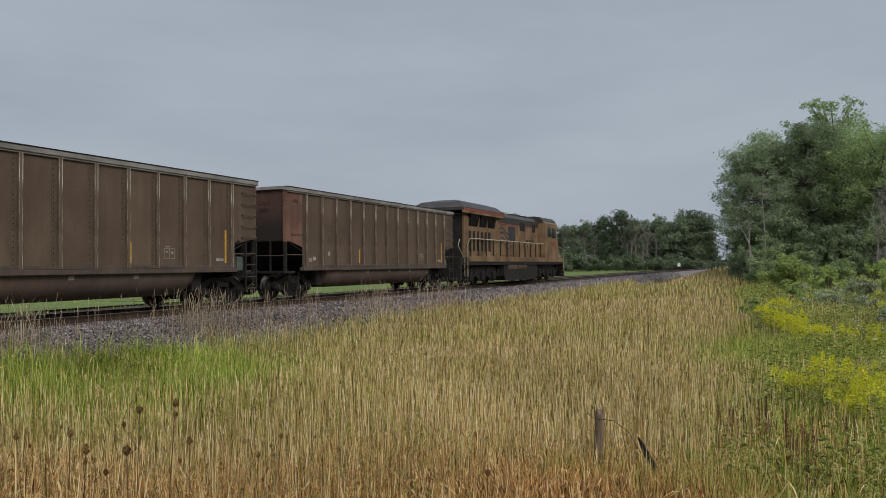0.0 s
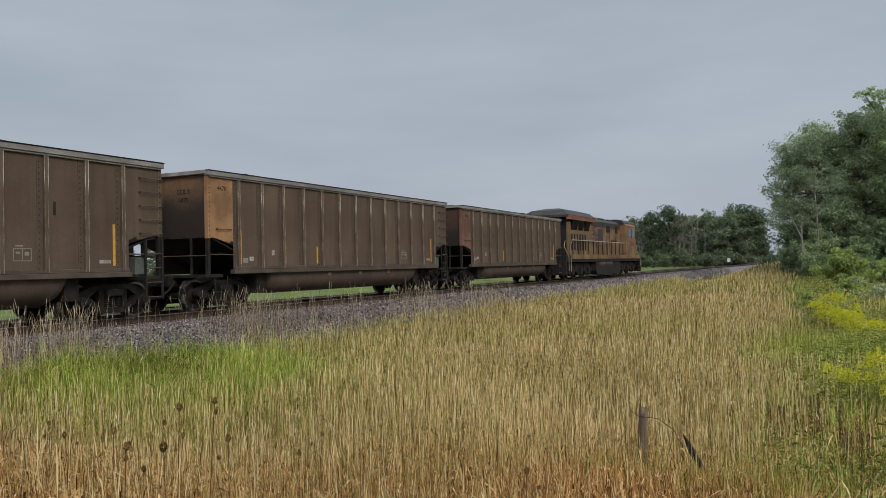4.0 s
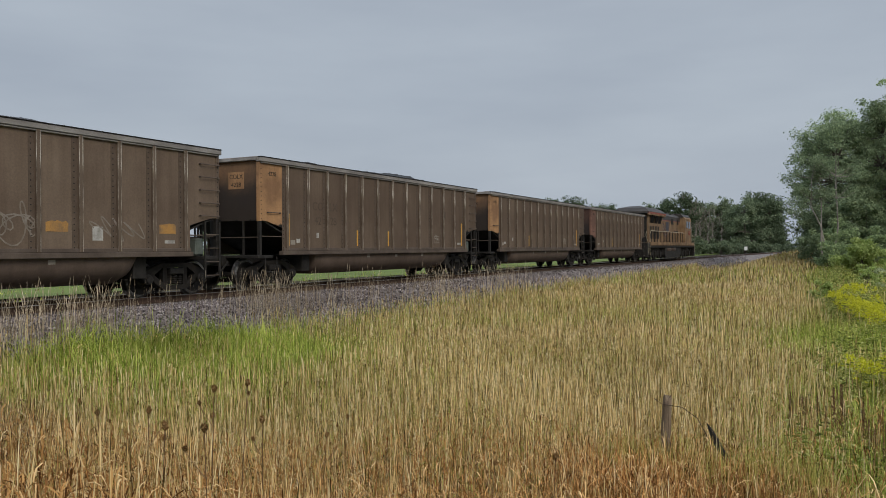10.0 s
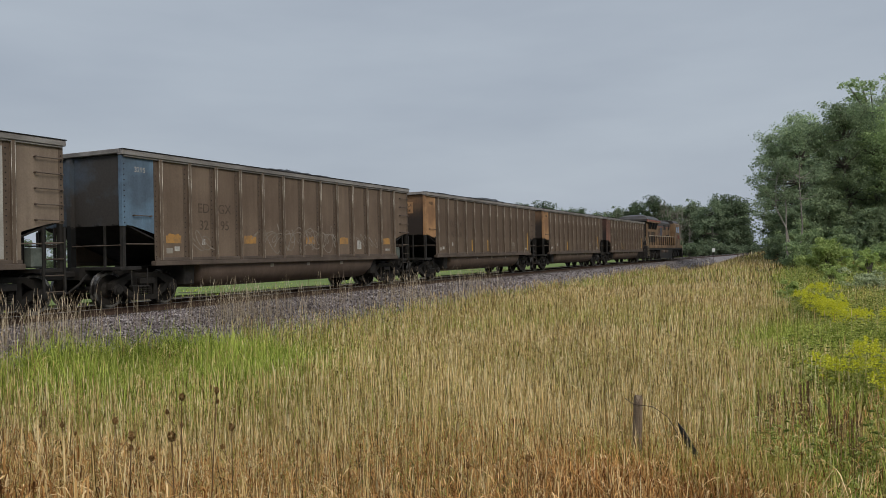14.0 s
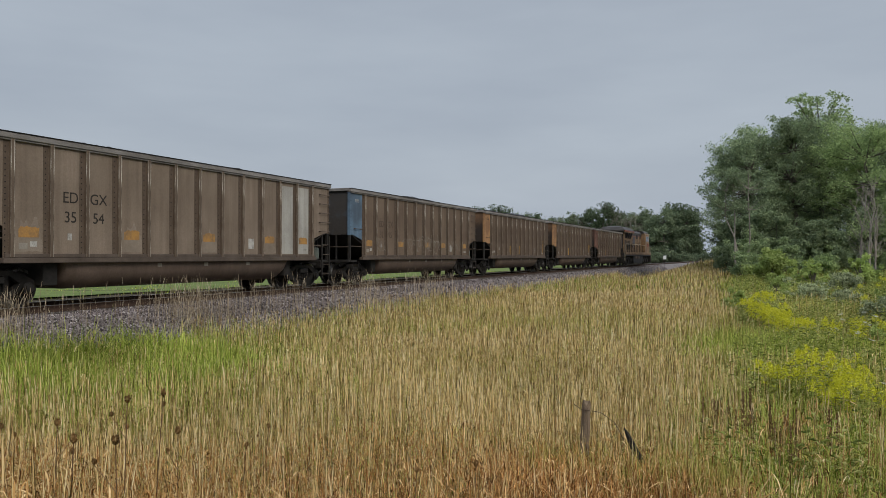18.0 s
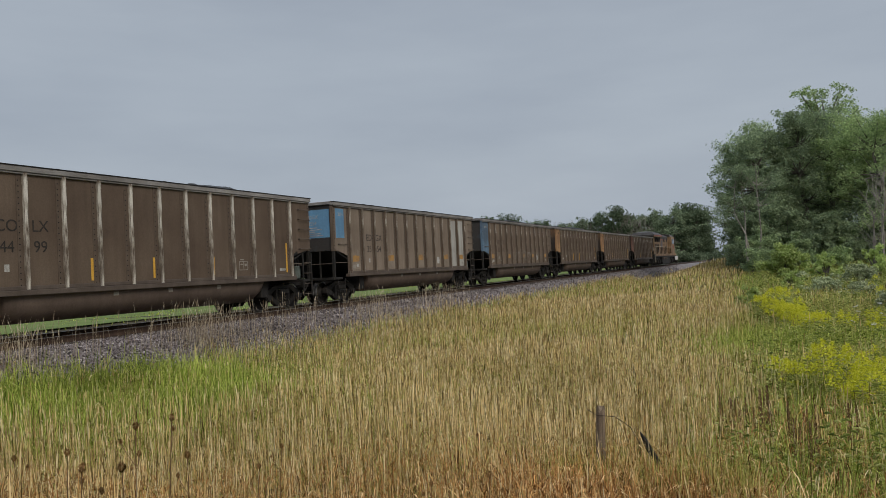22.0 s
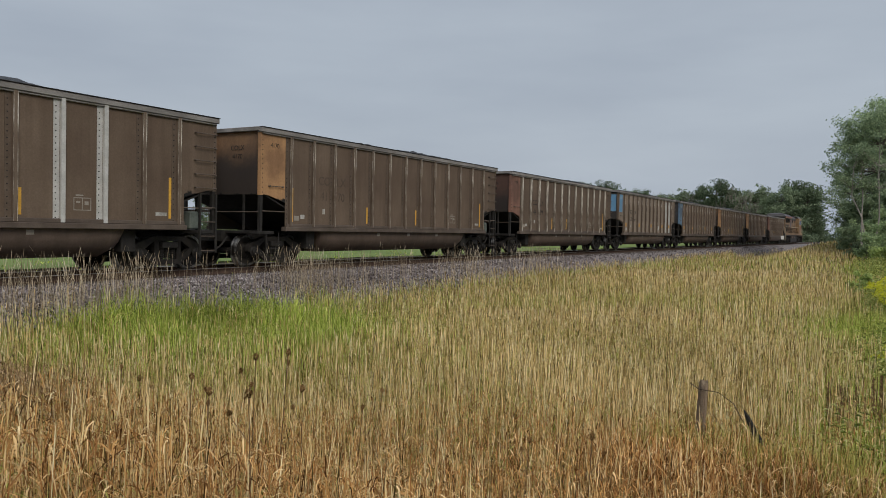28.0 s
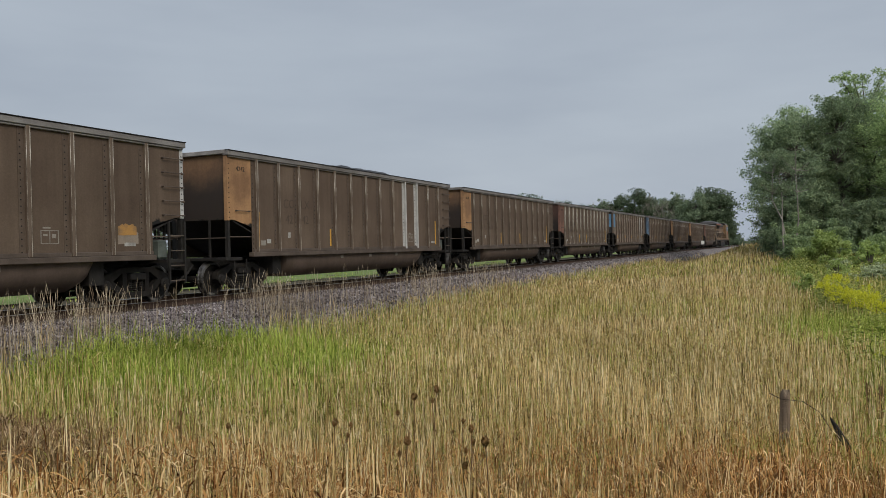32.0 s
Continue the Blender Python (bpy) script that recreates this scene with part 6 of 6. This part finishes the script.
for i, (x, y, s) in enumerate(((-0.6, 80, 1.1), (1.4, 81, 1.2), (4.0, 80, 1.0), (6.8, 82, 1.25), (12.0, 86, 0.8), (16.0, 88, 0.85), (20.0, 90, 0.9), (25.0, 91, 0.9), (30.0, 92, 0.9), (-1.0, 90, 1.2))):
    tagged(copy_scaled(tall_bush, x, y, i * 1.3, s), "tall dark green bush at the foot of the wood", "shrub", "shrubs before the wood")
for i in range(26):
    ob = bushes[i % 3]
    x = -2.6 + i * 1.30 + r4.uniform(-0.5, 0.5)
    tagged(copy_scaled(ob, x, 76 + r4.uniform(-2, 4) + 0.12 * i, r4.uniform(0, 6.28), r4.uniform(0.75, 1.3) * (1.0 if x < 7 else 0.62)), ob["label"], "shrub", "shrubs before the wood")
round_bush = shrub(2.3, 1.7, 57, "leaf_yellow", 6500, 0.085)
tagged(round_bush, "rounded bright green bush before the wood", "shrub", "bright bushes").matrix_basis = planted(None, 0.6, 62, 0.4, 1.15)
for x, y, s in ((9.6, 49, 0.95), (12.8, 52, 1.1), (16.5, 58, 1.2)):
    tagged(copy_scaled(round_bush, x, y, r4.uniform(0, 6.28), s), "rounded bright green bush before the wood", "shrub", "bright bushes")
tagged(silver, "silvery grey-green shrub among the weeds", "shrub", "silvery shrubs").matrix_basis = planted(None, 5.2, 29, 0.2, 1.15)
for x, y, s in ((6.7, 29.5, 1.3), (4.2, 31.5, 0.85), (8.2, 28.5, 1.2), (6.0, 32, 1.1), (7.6, 32, 1.2), (3.6, 40, 0.75), (9.8, 31, 1.2), (2.4, 45, 0.8), (4.6, 52, 1.0), (9.5, 38, 1.0), (1.4, 56, 0.7), (12.5, 33, 1.1)):
    tagged(copy_scaled(silver, x, y, r4.uniform(0, 6.28), s), "silvery grey-green shrub among the weeds", "shrub", "silvery shrubs")
tagged(small_bush, "small round green bush in the field", "shrub", "small bushes").matrix_basis = planted(None, -1.05, 35.7, 0.0, 1.2)
for x, y, s in ((0.9, 48, 1.3), (5.8, 40, 1.5), (8.5, 44, 1.6), (3.0, 24.0, 0.8), (11.0, 40, 1.8), (3.2, 57, 2.0), (6.4, 60, 2.2), (9.0, 56, 2.0), (12.0, 58, 2.4), (8.0, 50, 1.9), (14.5, 54, 2.3), (13.0, 48, 2.0)):
    tagged(copy_scaled(small_bush, x, y, r4.uniform(0, 6.28), s), "small round green bush in the field", "shrub", "small bushes")

# the far wood beyond the bend
far_trees = [tree(15.0, 5.4, 61, "haze_leaf", 9000, 0.24, 0.06, clumps=34), tree(13.5, 5.2, 62, "haze_leaf", 9000, 0.24, 0.05, clumps=34), tree(16.0, 5.4, 63, "far_oak", 10000, 0.24, 0.05, clumps=34, airy=1.1)]
FARW = "trees of the far wood"
for i, ob in enumerate(far_trees):
    b = (7.0, 9.5, 5.0)[i]
    tagged(ob, "dark green oak of the far wood" if i == 2 else "hazy green tree of the far wood", "tree", FARW).matrix_basis = planted(None, -math.sin(radians(b)) * 245, math.cos(radians(b)) * 245)
heights = [(20.5, 14), (19.5, 15.8), (18.5, 15.0), (17.2, 13), (16.3, 13.5), (15.2, 13), (14.2, 12.5), (13.2, 12), (12.3, 12.5), (11.3, 15.0), (10.7, 15.5), (9.9, 13.5), (8.8, 13), (8.2, 13.5), (7.5, 14), (6.4, 13.5), (5.7, 16.5), (5.2, 16), (4.8, 14.0), (4.5, 10.0)]
for i, (b, h) in enumerate(heights):
    d = 240 + 14 * math.sin(i * 2.4)
    dark = 10.5 < b < 11.5 or 3.9 < b < 6.0 or 18 < b < 20 or b == 15.2
    k = 2 if dark else i % 2
    ob = far_trees[k]
    tagged(copy_scaled(ob, -math.sin(radians(b)) * d, math.cos(radians(b)) * d, r4.uniform(0, 6.28), 1.13 * h / (15.0, 13.5, 16.0)[k]), ob["label"], "tree", FARW)
for i in range(13):
    b = 4.6 + i * 1.24
    d = 262 + 8 * math.sin(i * 2.1)
    tagged(copy_scaled(far_trees[i % 2], -math.sin(radians(b)) * d, math.cos(radians(b)) * d, r4.uniform(0, 6.28), 0.92 + 0.14 * math.sin(i * 1.9)), "hazy green tree of the far wood", "tree", FARW)
for b, h in ((12.9, 15.0), (13.3, 14.0), (13.7, 14.5), (14.4, 14), (9.3, 15.5), (9.6, 16.5), (9.9, 16.0), (10.2, 17.0), (8.5, 15), (12.2, 14), (7.9, 12.5), (8.8, 14.5)):
    d = 226
    tagged(copy_scaled(bare, -math.sin(radians(b)) * d, math.cos(radians(b)) * d, r4.uniform(0, 6.28), 1.10 * h / 10.5), "bare grey tree of the far wood", "tree", FARW)
for i in range(18):
    b = 21 + i * 2.6
    d = 240 + 16 * math.sin(i * 1.7)
    tagged(copy_scaled(far_trees[i % 2], -math.sin(radians(b)) * d, math.cos(radians(b)) * d, r4.uniform(0, 6.28), r4.uniform(0.7, 0.95)), "hazy green tree of the far wood", "tree", FARW)
far_bush = shrub(2.6, 2.2, 58, "haze_leaf", 3000, 0.15)
tagged(far_bush, "green shrub before the far wood", "shrub", "shrubs before the far wood").matrix_basis = planted(None, -24, 196)
for i in range(26):
    b = 4.0 + i * 0.66
    d = 205 + 14 * math.sin(i * 1.9)
    tagged(copy_scaled(far_bush, -math.sin(radians(b)) * d, math.cos(radians(b)) * d, r4.uniform(0, 6.28), 1.5 + 0.7 * math.sin(i * 3.1)), "green shrub before the far wood", "shrub", "shrubs before the far wood")
c, q = [], []
for i in range(260):
    b = radians(-25 + i * 0.62)
    d = 820 + 120 * math.sin(i * 0.31)
    if i * 0.62 - 25 > 21 or i * 0.62 - 25 < -1:
        c.append((-math.sin(b) * d, math.cos(b) * d, 4.5 + 2.0 * math.sin(i * 1.3)))
        q.append(7.5 + 2.0 * math.sin(i * 0.9))
v, f = leaf_cloud(c, q, 9000, 2.0, 71)
tagged(raw("far_treeline", v, f, M["haze_leaf"]), "distant hazy line of trees on the horizon", "trees", kind="stuff")


# ---- flowers and weeds ----
def goldenrod(seed, stems):
    """Leaves and flower plumes of one clump."""
    r = np.random.RandomState(seed)
    lv, ft = [], []
    for i in range(stems):
        x, y, h = r.uniform(-0.3, 0.3), r.uniform(-0.3, 0.3), r.uniform(0.95, 1.27)
        dx, dy = r.uniform(-0.1, 0.1, 2)
        for k in range(34):
            z = 0.10 + (h - 0.22) * k / 34
            a = k * 2.4 + r.uniform(0, 1)
            p = np.array([x + dx * z / h, y + dy * z / h, z])
            w = np.array([math.cos(a), math.sin(a), 0.25])
            s = np.array([-math.sin(a), math.cos(a), 0]) * 0.012
            lv.append([p, p + w * 0.05 - s, p + w * 0.11 + (0, 0, -0.02), p + w * 0.05 + s])
        # a plume of arching sprays, longest at its foot
        full = r.uniform() < 0.6
        for k in range(11 if full else 3):
            t = k / 11
            a = k * 2.4 + r.uniform(0, 1)
            reach = (0.15 * (1 - t) + 0.03) * r.uniform(0.7, 1.15)
            for q in range(15):
                u = (q + 0.5) / 15
                p = np.array([x + dx + math.cos(a) * reach * u, y + dy + math.sin(a) * reach * u, h - 0.17 + 0.20 * t + 0.10 * u - 0.11 * u * u]) + r.normal(0, 0.009, 3)
                d = r.normal(0, 0.0085, (2, 3))
                ft.append([p - d[0], p - d[1], p + d[0], p + d[1]])
    return np.array(lv).reshape(-1, 3), np.array(ft).reshape(-1, 3)


rods = [goldenrod(81, 7), goldenrod(82, 9), goldenrod(83, 5)]
spots = [(r4.uniform(0.45, 1.55), r4.uniform(11.9, 13.9)) for _ in range(13)] + [(0.0, 13.7), (0.38, 14.0), (1.4, 15.1), (0.2, 13.2)]
for i in range(46):
    t = r4.random()
    spots.append((-0.45 + 1.75 * t + r4.uniform(-0.25, 0.35), 30 - 8 * t + r4.uniform(-1.4, 1.4)))
spots += [(r4.uniform(1.6, 3.0), r4.uniform(21.5, 23.5)) for _ in range(7)] + [(r4.uniform(-0.4, 1.6), r4.uniform(33, 40)) for _ in range(8)]
spots += [(r4.uniform(2.5, 9), r4.uniform(17, 27)) for _ in range(4)] + [(r4.uniform(4, 14), r4.uniform(36, 60)) for _ in range(14)]
joined = {"weed": [], "gold": []}
for i, (x, y) in enumerate(spots):
    a, s = i * 1.9, r4.uniform(0.75, 1.05) * (0.92 if y > 16 else 0.94)
    m = np.array([[math.cos(a), -math.sin(a), 0], [math.sin(a), math.cos(a), 0], [0, 0, 1]]) * s
    for k, v in zip(("weed", "gold"), rods[i % 3]):
        joined[k].append(v @ m.T + (x, y, float(ground_z(x, y))))
for k, name, label in (("weed", "goldenrod_leaves", "leafy green goldenrod stems beside the field"), ("gold", "goldenrod_flowers", "bright yellow goldenrod flower plumes")):
    v = np.concatenate(joined[k])
    tagged(raw(name, v, [np.arange(len(v)).reshape(-1, 4)], M[k]), label, "wildflowers", kind="stuff")


def weedy(seed, h, n):
    """A leafy green weed with several stems."""
    r = np.random.RandomState(seed)
    lv = []
    for i in range(n):
        x, y, hh = r.uniform(-0.3, 0.3), r.uniform(-0.3, 0.3), h * r.uniform(0.6, 1.0)
        for k in range(15):
            z = 0.08 + hh * k / 15
            a = k * 2.4 + r.uniform(0, 1)
            p = np.array([x, y, z])
            w = np.array([math.cos(a), math.sin(a), 0.35])
            s = np.array([-math.sin(a), math.cos(a), 0]) * 0.02
            L = 0.15 * (1 - 0.5 * k / 15)
            lv.append([p, p + w * L * 0.5 - s, p + w * L + (0, 0, -0.04), p + w * L * 0.5 + s])
    return np.array(lv)


p = np.concatenate([np.stack([rs.uniform(-0.6, 9, 520), rs.uniform(8, 34, 520)], -1), np.stack([rs.uniform(-1.2, 16, 500), rs.uniform(30, 70, 500)], -1)])
kits = [weedy(91, 0.75, 6), weedy(92, 0.95, 6), weedy(93, 0.6, 6)]
acc = []
for i, (x, y) in enumerate(p):
    k = kits[i % 3] * (1.0 + 0.25 * math.sin(i))
    a = i * 1.7
    m = np.array([[math.cos(a), -math.sin(a), 0], [math.sin(a), math.cos(a), 0], [0, 0, 1]])
    acc.append((k.reshape(-1, 3) @ m.T + (x, y, float(ground_z(x, y)))))
acc = np.concatenate(acc)
tagged(raw("weeds", acc, [np.arange(len(acc)).reshape(-1, 4)], M["weed"]), "thick leafy green weeds beside the field", "weeds", kind="stuff")


# low mounds of mixed weeds between the field and the wood
c = np.stack([rs.uniform(-3.2, 22, 520), rs.uniform(26, 79, 520), np.zeros(520)], -1)
c = c[c[:, 0] > -0.036 * (c[:, 1] - 10) - 0.2]
c[:, 2] = ground_z(c[:, 0], c[:, 1]) + rs.uniform(0.10, 0.40, len(c))
v, f = leaf_cloud(c, rs.uniform(0.45, 0.95, len(c)), 60000, 0.075, 73, 0.7)
tagged(raw("weed_mounds", v, f, M["weed"]), "low mounds of mixed green weeds before the wood", "weeds", kind="stuff")


def stalk_plant(name, seed, h, head, material, spires=1):
    r = np.random.RandomState(seed)
    root = new(name)
    bm = bmesh.new()
    fl = []
    for i in range(spires):
        x, y = r.uniform(-0.16, 0.16, 2) * (spires > 1)
        hh = h * r.uniform(0.75, 1.0) if spires > 1 else h
        rod(bm, (x, y, 0), (x * 1.4, y * 1.4, hh), 0.006, 6, 0.003)
        for k in range(200 if head == "spire" else 90):
            t = k / 200 if head == "spire" else r.uniform(0, 1)
            if head == "spire":
                pt = np.array([x * 1.4, y * 1.4, hh * (0.55 + 0.47 * t)]) + r.normal(0, 0.019 * (1.15 - t) * (0.5 + abs(math.sin(k * 0.21 + i))), 3) * (1, 1, 0.6)
                d = r.normal(0, 0.0075, (2, 3))
            else:
                a, q = r.uniform(0, 6.28), 0.052 * math.sqrt(r.uniform(0, 1))
                pt = np.array([math.cos(a) * q, math.sin(a) * q, hh - 0.012 + 4.0 * q * q + 0.45 * math.cos(a) * q])
                d = np.array([[0.012 * math.cos(k), 0.012 * math.sin(k), 0], [-0.012 * math.sin(k), 0.012 * math.cos(k), 0.002]])
            fl.append([pt - d[0], pt - d[1], pt + d[0], pt + d[1]])
        if head == "spire":
            for dx, dy in ((0.004, 0), (0, 0.004)):
                fl.append([np.array(q) for q in ((x - dx, y - dy, hh * 0.52), (x + dx, y + dy, hh * 0.52), (x + dx, y + dy, hh * 1.03), (x - dx, y - dy, hh * 1.03))])
    part("stem", bm, M["dock"] if head == "spire" else M["weed"], root)
    fl = np.array(fl).reshape(-1, 3)
    raw("seed_head" if head == "spire" else "umbel", fl, [np.arange(len(fl)).reshape(-1, 4)], M[material], root)
    return root


dock = stalk_plant("dock_plant", 95, 1.10, "spire", "dock", 2)
lace = stalk_plant("wild_carrot", 96, 1.22, "umbel", "white_bloom")
for i in range(12):
    x, y = (r4.uniform(-0.7, -0.1), r4.uniform(9.6, 11.0)) if i % 3 == 0 else (r4.uniform(0.0, 0.8), r4.uniform(8.8, 11.0))
    ob = dock if i == 0 else copy_scaled(dock, x, y, r4.uniform(0, 6.28), r4.uniform(0.62, 0.98))
    if i == 0:
        dock.matrix_basis = planted(None, x, y)
    tagged(ob, "dead dark brown dock plant with seed spires", "weed", "dead dock plants")
for i in range(48):
    x, y = (r4.uniform(1.5, 3.4), r4.uniform(9.5, 14.5)) if i < 16 else (r4.uniform(1.3, 3.4), r4.uniform(15, 23)) if i < 34 else (r4.uniform(3, 8), r4.uniform(18, 30))
    ob = lace if i == 0 else copy_scaled(lace, x, y, r4.uniform(0, 6.28), r4.uniform(0.8, 1.1))
    if i == 0:
        lace.matrix_basis = planted(None, x, y)
    tagged(ob, "wild carrot with a flat white flower head", "wildflower", "wild carrots among the weeds")


def teasel():
    root = new("teasel")
    bm = bmesh.new()
    rod(bm, (0, 0, -1.35), (0, 0, 0), 0.0035, 6, 0.0025)
    rod(bm, (0, 0, -0.22), (0.09 * math.cos(2.2), 0.09 * math.sin(2.2), -0.09), 0.0025, 5, 0.002)
    part("stem", bm, M["dock"], root)
    r = np.random.RandomState(7)
    for j, (cx, cy, cz, s) in enumerate(((0, 0, 0.015, 0.50), (0.09 * math.cos(2.2), 0.09 * math.sin(2.2), -0.075, 0.34))):
        d = r.normal(0, 1, (120, 3))
        d /= np.linalg.norm(d, axis=1)[:, None]
        pt = d * np.array([0.027, 0.027, 0.038]) * s + (cx, cy, cz)
        side = np.cross(d, r.normal(0, 1, (120, 3))) * 0.006 * s
        v = np.stack([pt - side, pt + side, pt + d * 0.016 * s, pt - d * 0.01], 1)
        raw("seed_head", v.reshape(-1, 3), [np.arange(480).reshape(-1, 4)], M["teasel"], root, "spiky dark brown seed head")
    return root


teasel0 = teasel()
TEASEL = "dead teasels in the dry grass"
heads = [(-3.44, 3.72, 1.86), (-3.44, 3.43, 1.87), (-3.14, 3.51, 1.70), (-1.74, 4.66, 1.37), (-3.91, 3.36, 1.71), (-3.17, 2.81, 1.80), (-2.71, 2.62, 1.88)]
extra = [(-4.5, 4.5, 1.40), (-3.7, 4.9, 1.25), (-5.2, 4.0, 1.45), (-2.4, 5.2, 1.12), (-4.2, 5.9, 1.15), (-6.2, 4.6, 1.35)]
for i, (x, y, z) in enumerate(heads + extra):
    m = Matrix.LocRotScale((x, y, z - 0.02), Euler((0.08 * math.sin(i * 3), 0.08 * math.cos(i * 5), i * 1.3)), None)
    ob = teasel0 if i == 0 else copy_thing(teasel0, m)
    if i == 0:
        teasel0.matrix_basis = m
    tagged(ob, "dead teasel with spiky dark brown seed heads", "weed", TEASEL)

# ---- post, wire and marker ----
px, py, pz = -1.67, 7.47, 1.27
g = float(ground_z(px, py))
root = new("fence_post")
bm = bmesh.new()
prev = None
for z, q, dx in ((-0.1, 0.056, 0), (0.35, 0.053, 0.004), (0.7, 0.048, 0.010), (pz - g - 0.03, 0.042, 0.014), (pz - g, 0.033, 0.016)):
    ring = [bm.verts.new((dx + q * (1 + 0.18 * math.sin(3 * a + z * 4)) * math.cos(a), q * (1 + 0.18 * math.cos(2 * a + z)) * math.sin(a), z + (0.03 * math.sin(2 * a) if z > 1 else 0))) for a in [2 * math.pi * i / 14 for i in range(14)]]
    if prev:
        for i in range(14):
            bm.faces.new((prev[i], prev[(i + 1) % 14], ring[(i + 1) % 14], ring[i]))
    prev = ring
bm.faces.new(prev)
part("post", bm, M["wood"], root, "split weathered wooden post")
bm = bmesh.new()
for a, b in (((-0.14, 0.02, 0.02), (0.0, -0.06, 0.0)), ((0.0, -0.06, 0.0), (0.16, 0.02, -0.01)), ((0.16, 0.02, -0.01), (0.30, 0.05, -0.09)), ((0.30, 0.05, -0.09), (0.40, 0.06, -0.24))):
    rod(bm, Vector(a) + Vector((0, 0, pz - g - 0.06)), Vector(b) + Vector((0, 0, pz - g - 0.06)), 0.0035, 6)
part("wire", bm, M["wire"], root, "bent rusty wire")
root.matrix_basis = pose(px, py, g, 0, 2, -20)
tagged(root, "short weathered wooden fence post with rusty wire in the grass", "post")

root = new("broken_post")
bm = bmesh.new()
prev = None
for z, q in ((-0.2, 0.036), (0.4, 0.036), (0.8, 0.034), (1.10, 0.030), (1.19, 0.015)):
    ring = [bm.verts.new((q * (1 + 0.2 * math.sin(2 * a + z * 5)) * math.cos(a), q * (1 + 0.2 * math.cos(3 * a + z)) * math.sin(a), z + (0.05 * math.sin(a + 1) if z > 0.9 else 0))) for a in [2 * math.pi * i / 12 for i in range(12)]]
    if prev:
        for i in range(12):
            bm.faces.new((prev[i], prev[(i + 1) % 12], ring[(i + 1) % 12], ring[i]))
    prev = ring
bm.faces.new(prev)
part("post", bm, M["dark_wood"], root, "black rotten wooden post")
root.matrix_basis = pose(-0.64, 7.45, float(ground_z(-0.64, 7.45)), 2, -30, 0)
tagged(root, "black rotten broken fence post leaning in the grass", "post")

root = new("track_marker")
bm = bmesh.new()
rod(bm, (0, 0, -0.2), (0, 0, 1.68), 0.035, 10)
part("post", bm, M["grey"], root)
bm = bmesh.new()
bx(bm, -0.22, 0.22, -0.05, -0.035, 1.12, 1.66)
bevelled(bm, 0.006)
part("board", bm, M["sign"], root, "plain white board")
root.matrix_basis = pose(track_x(121.3) + 2.18, 121.3, 1.05, 0, 0, 6)
tagged(root, "white trackside marker board on a thin post", "sign")


# ---- what moves ----
def motions():
    train = [(car, -n * PITCH) for n, car in enumerate(cars)] + [(loco, LOCO_AHEAD)]
    beats = [i * 2 / 3 for i in range(49)]
    for thing, shift in train:
        walk(thing, [(t, pose(track_x(ahead(t) + shift), ahead(t) + shift, RAIL, 0, 0, track_turn(ahead(t) + shift))) for t in beats])
    ticks = [i * 4 / 30 for i in range(241)]
    for thing, shift in train:
        for o in thing.children:
            if o.name.startswith("wheelset"):
                x, y, z = o.matrix_basis.translation
                walk(o, [(t, pose(x, y, z, -math.degrees((ahead(t) - ahead(0)) / z), 0, 0)) for t in ticks])


motions()
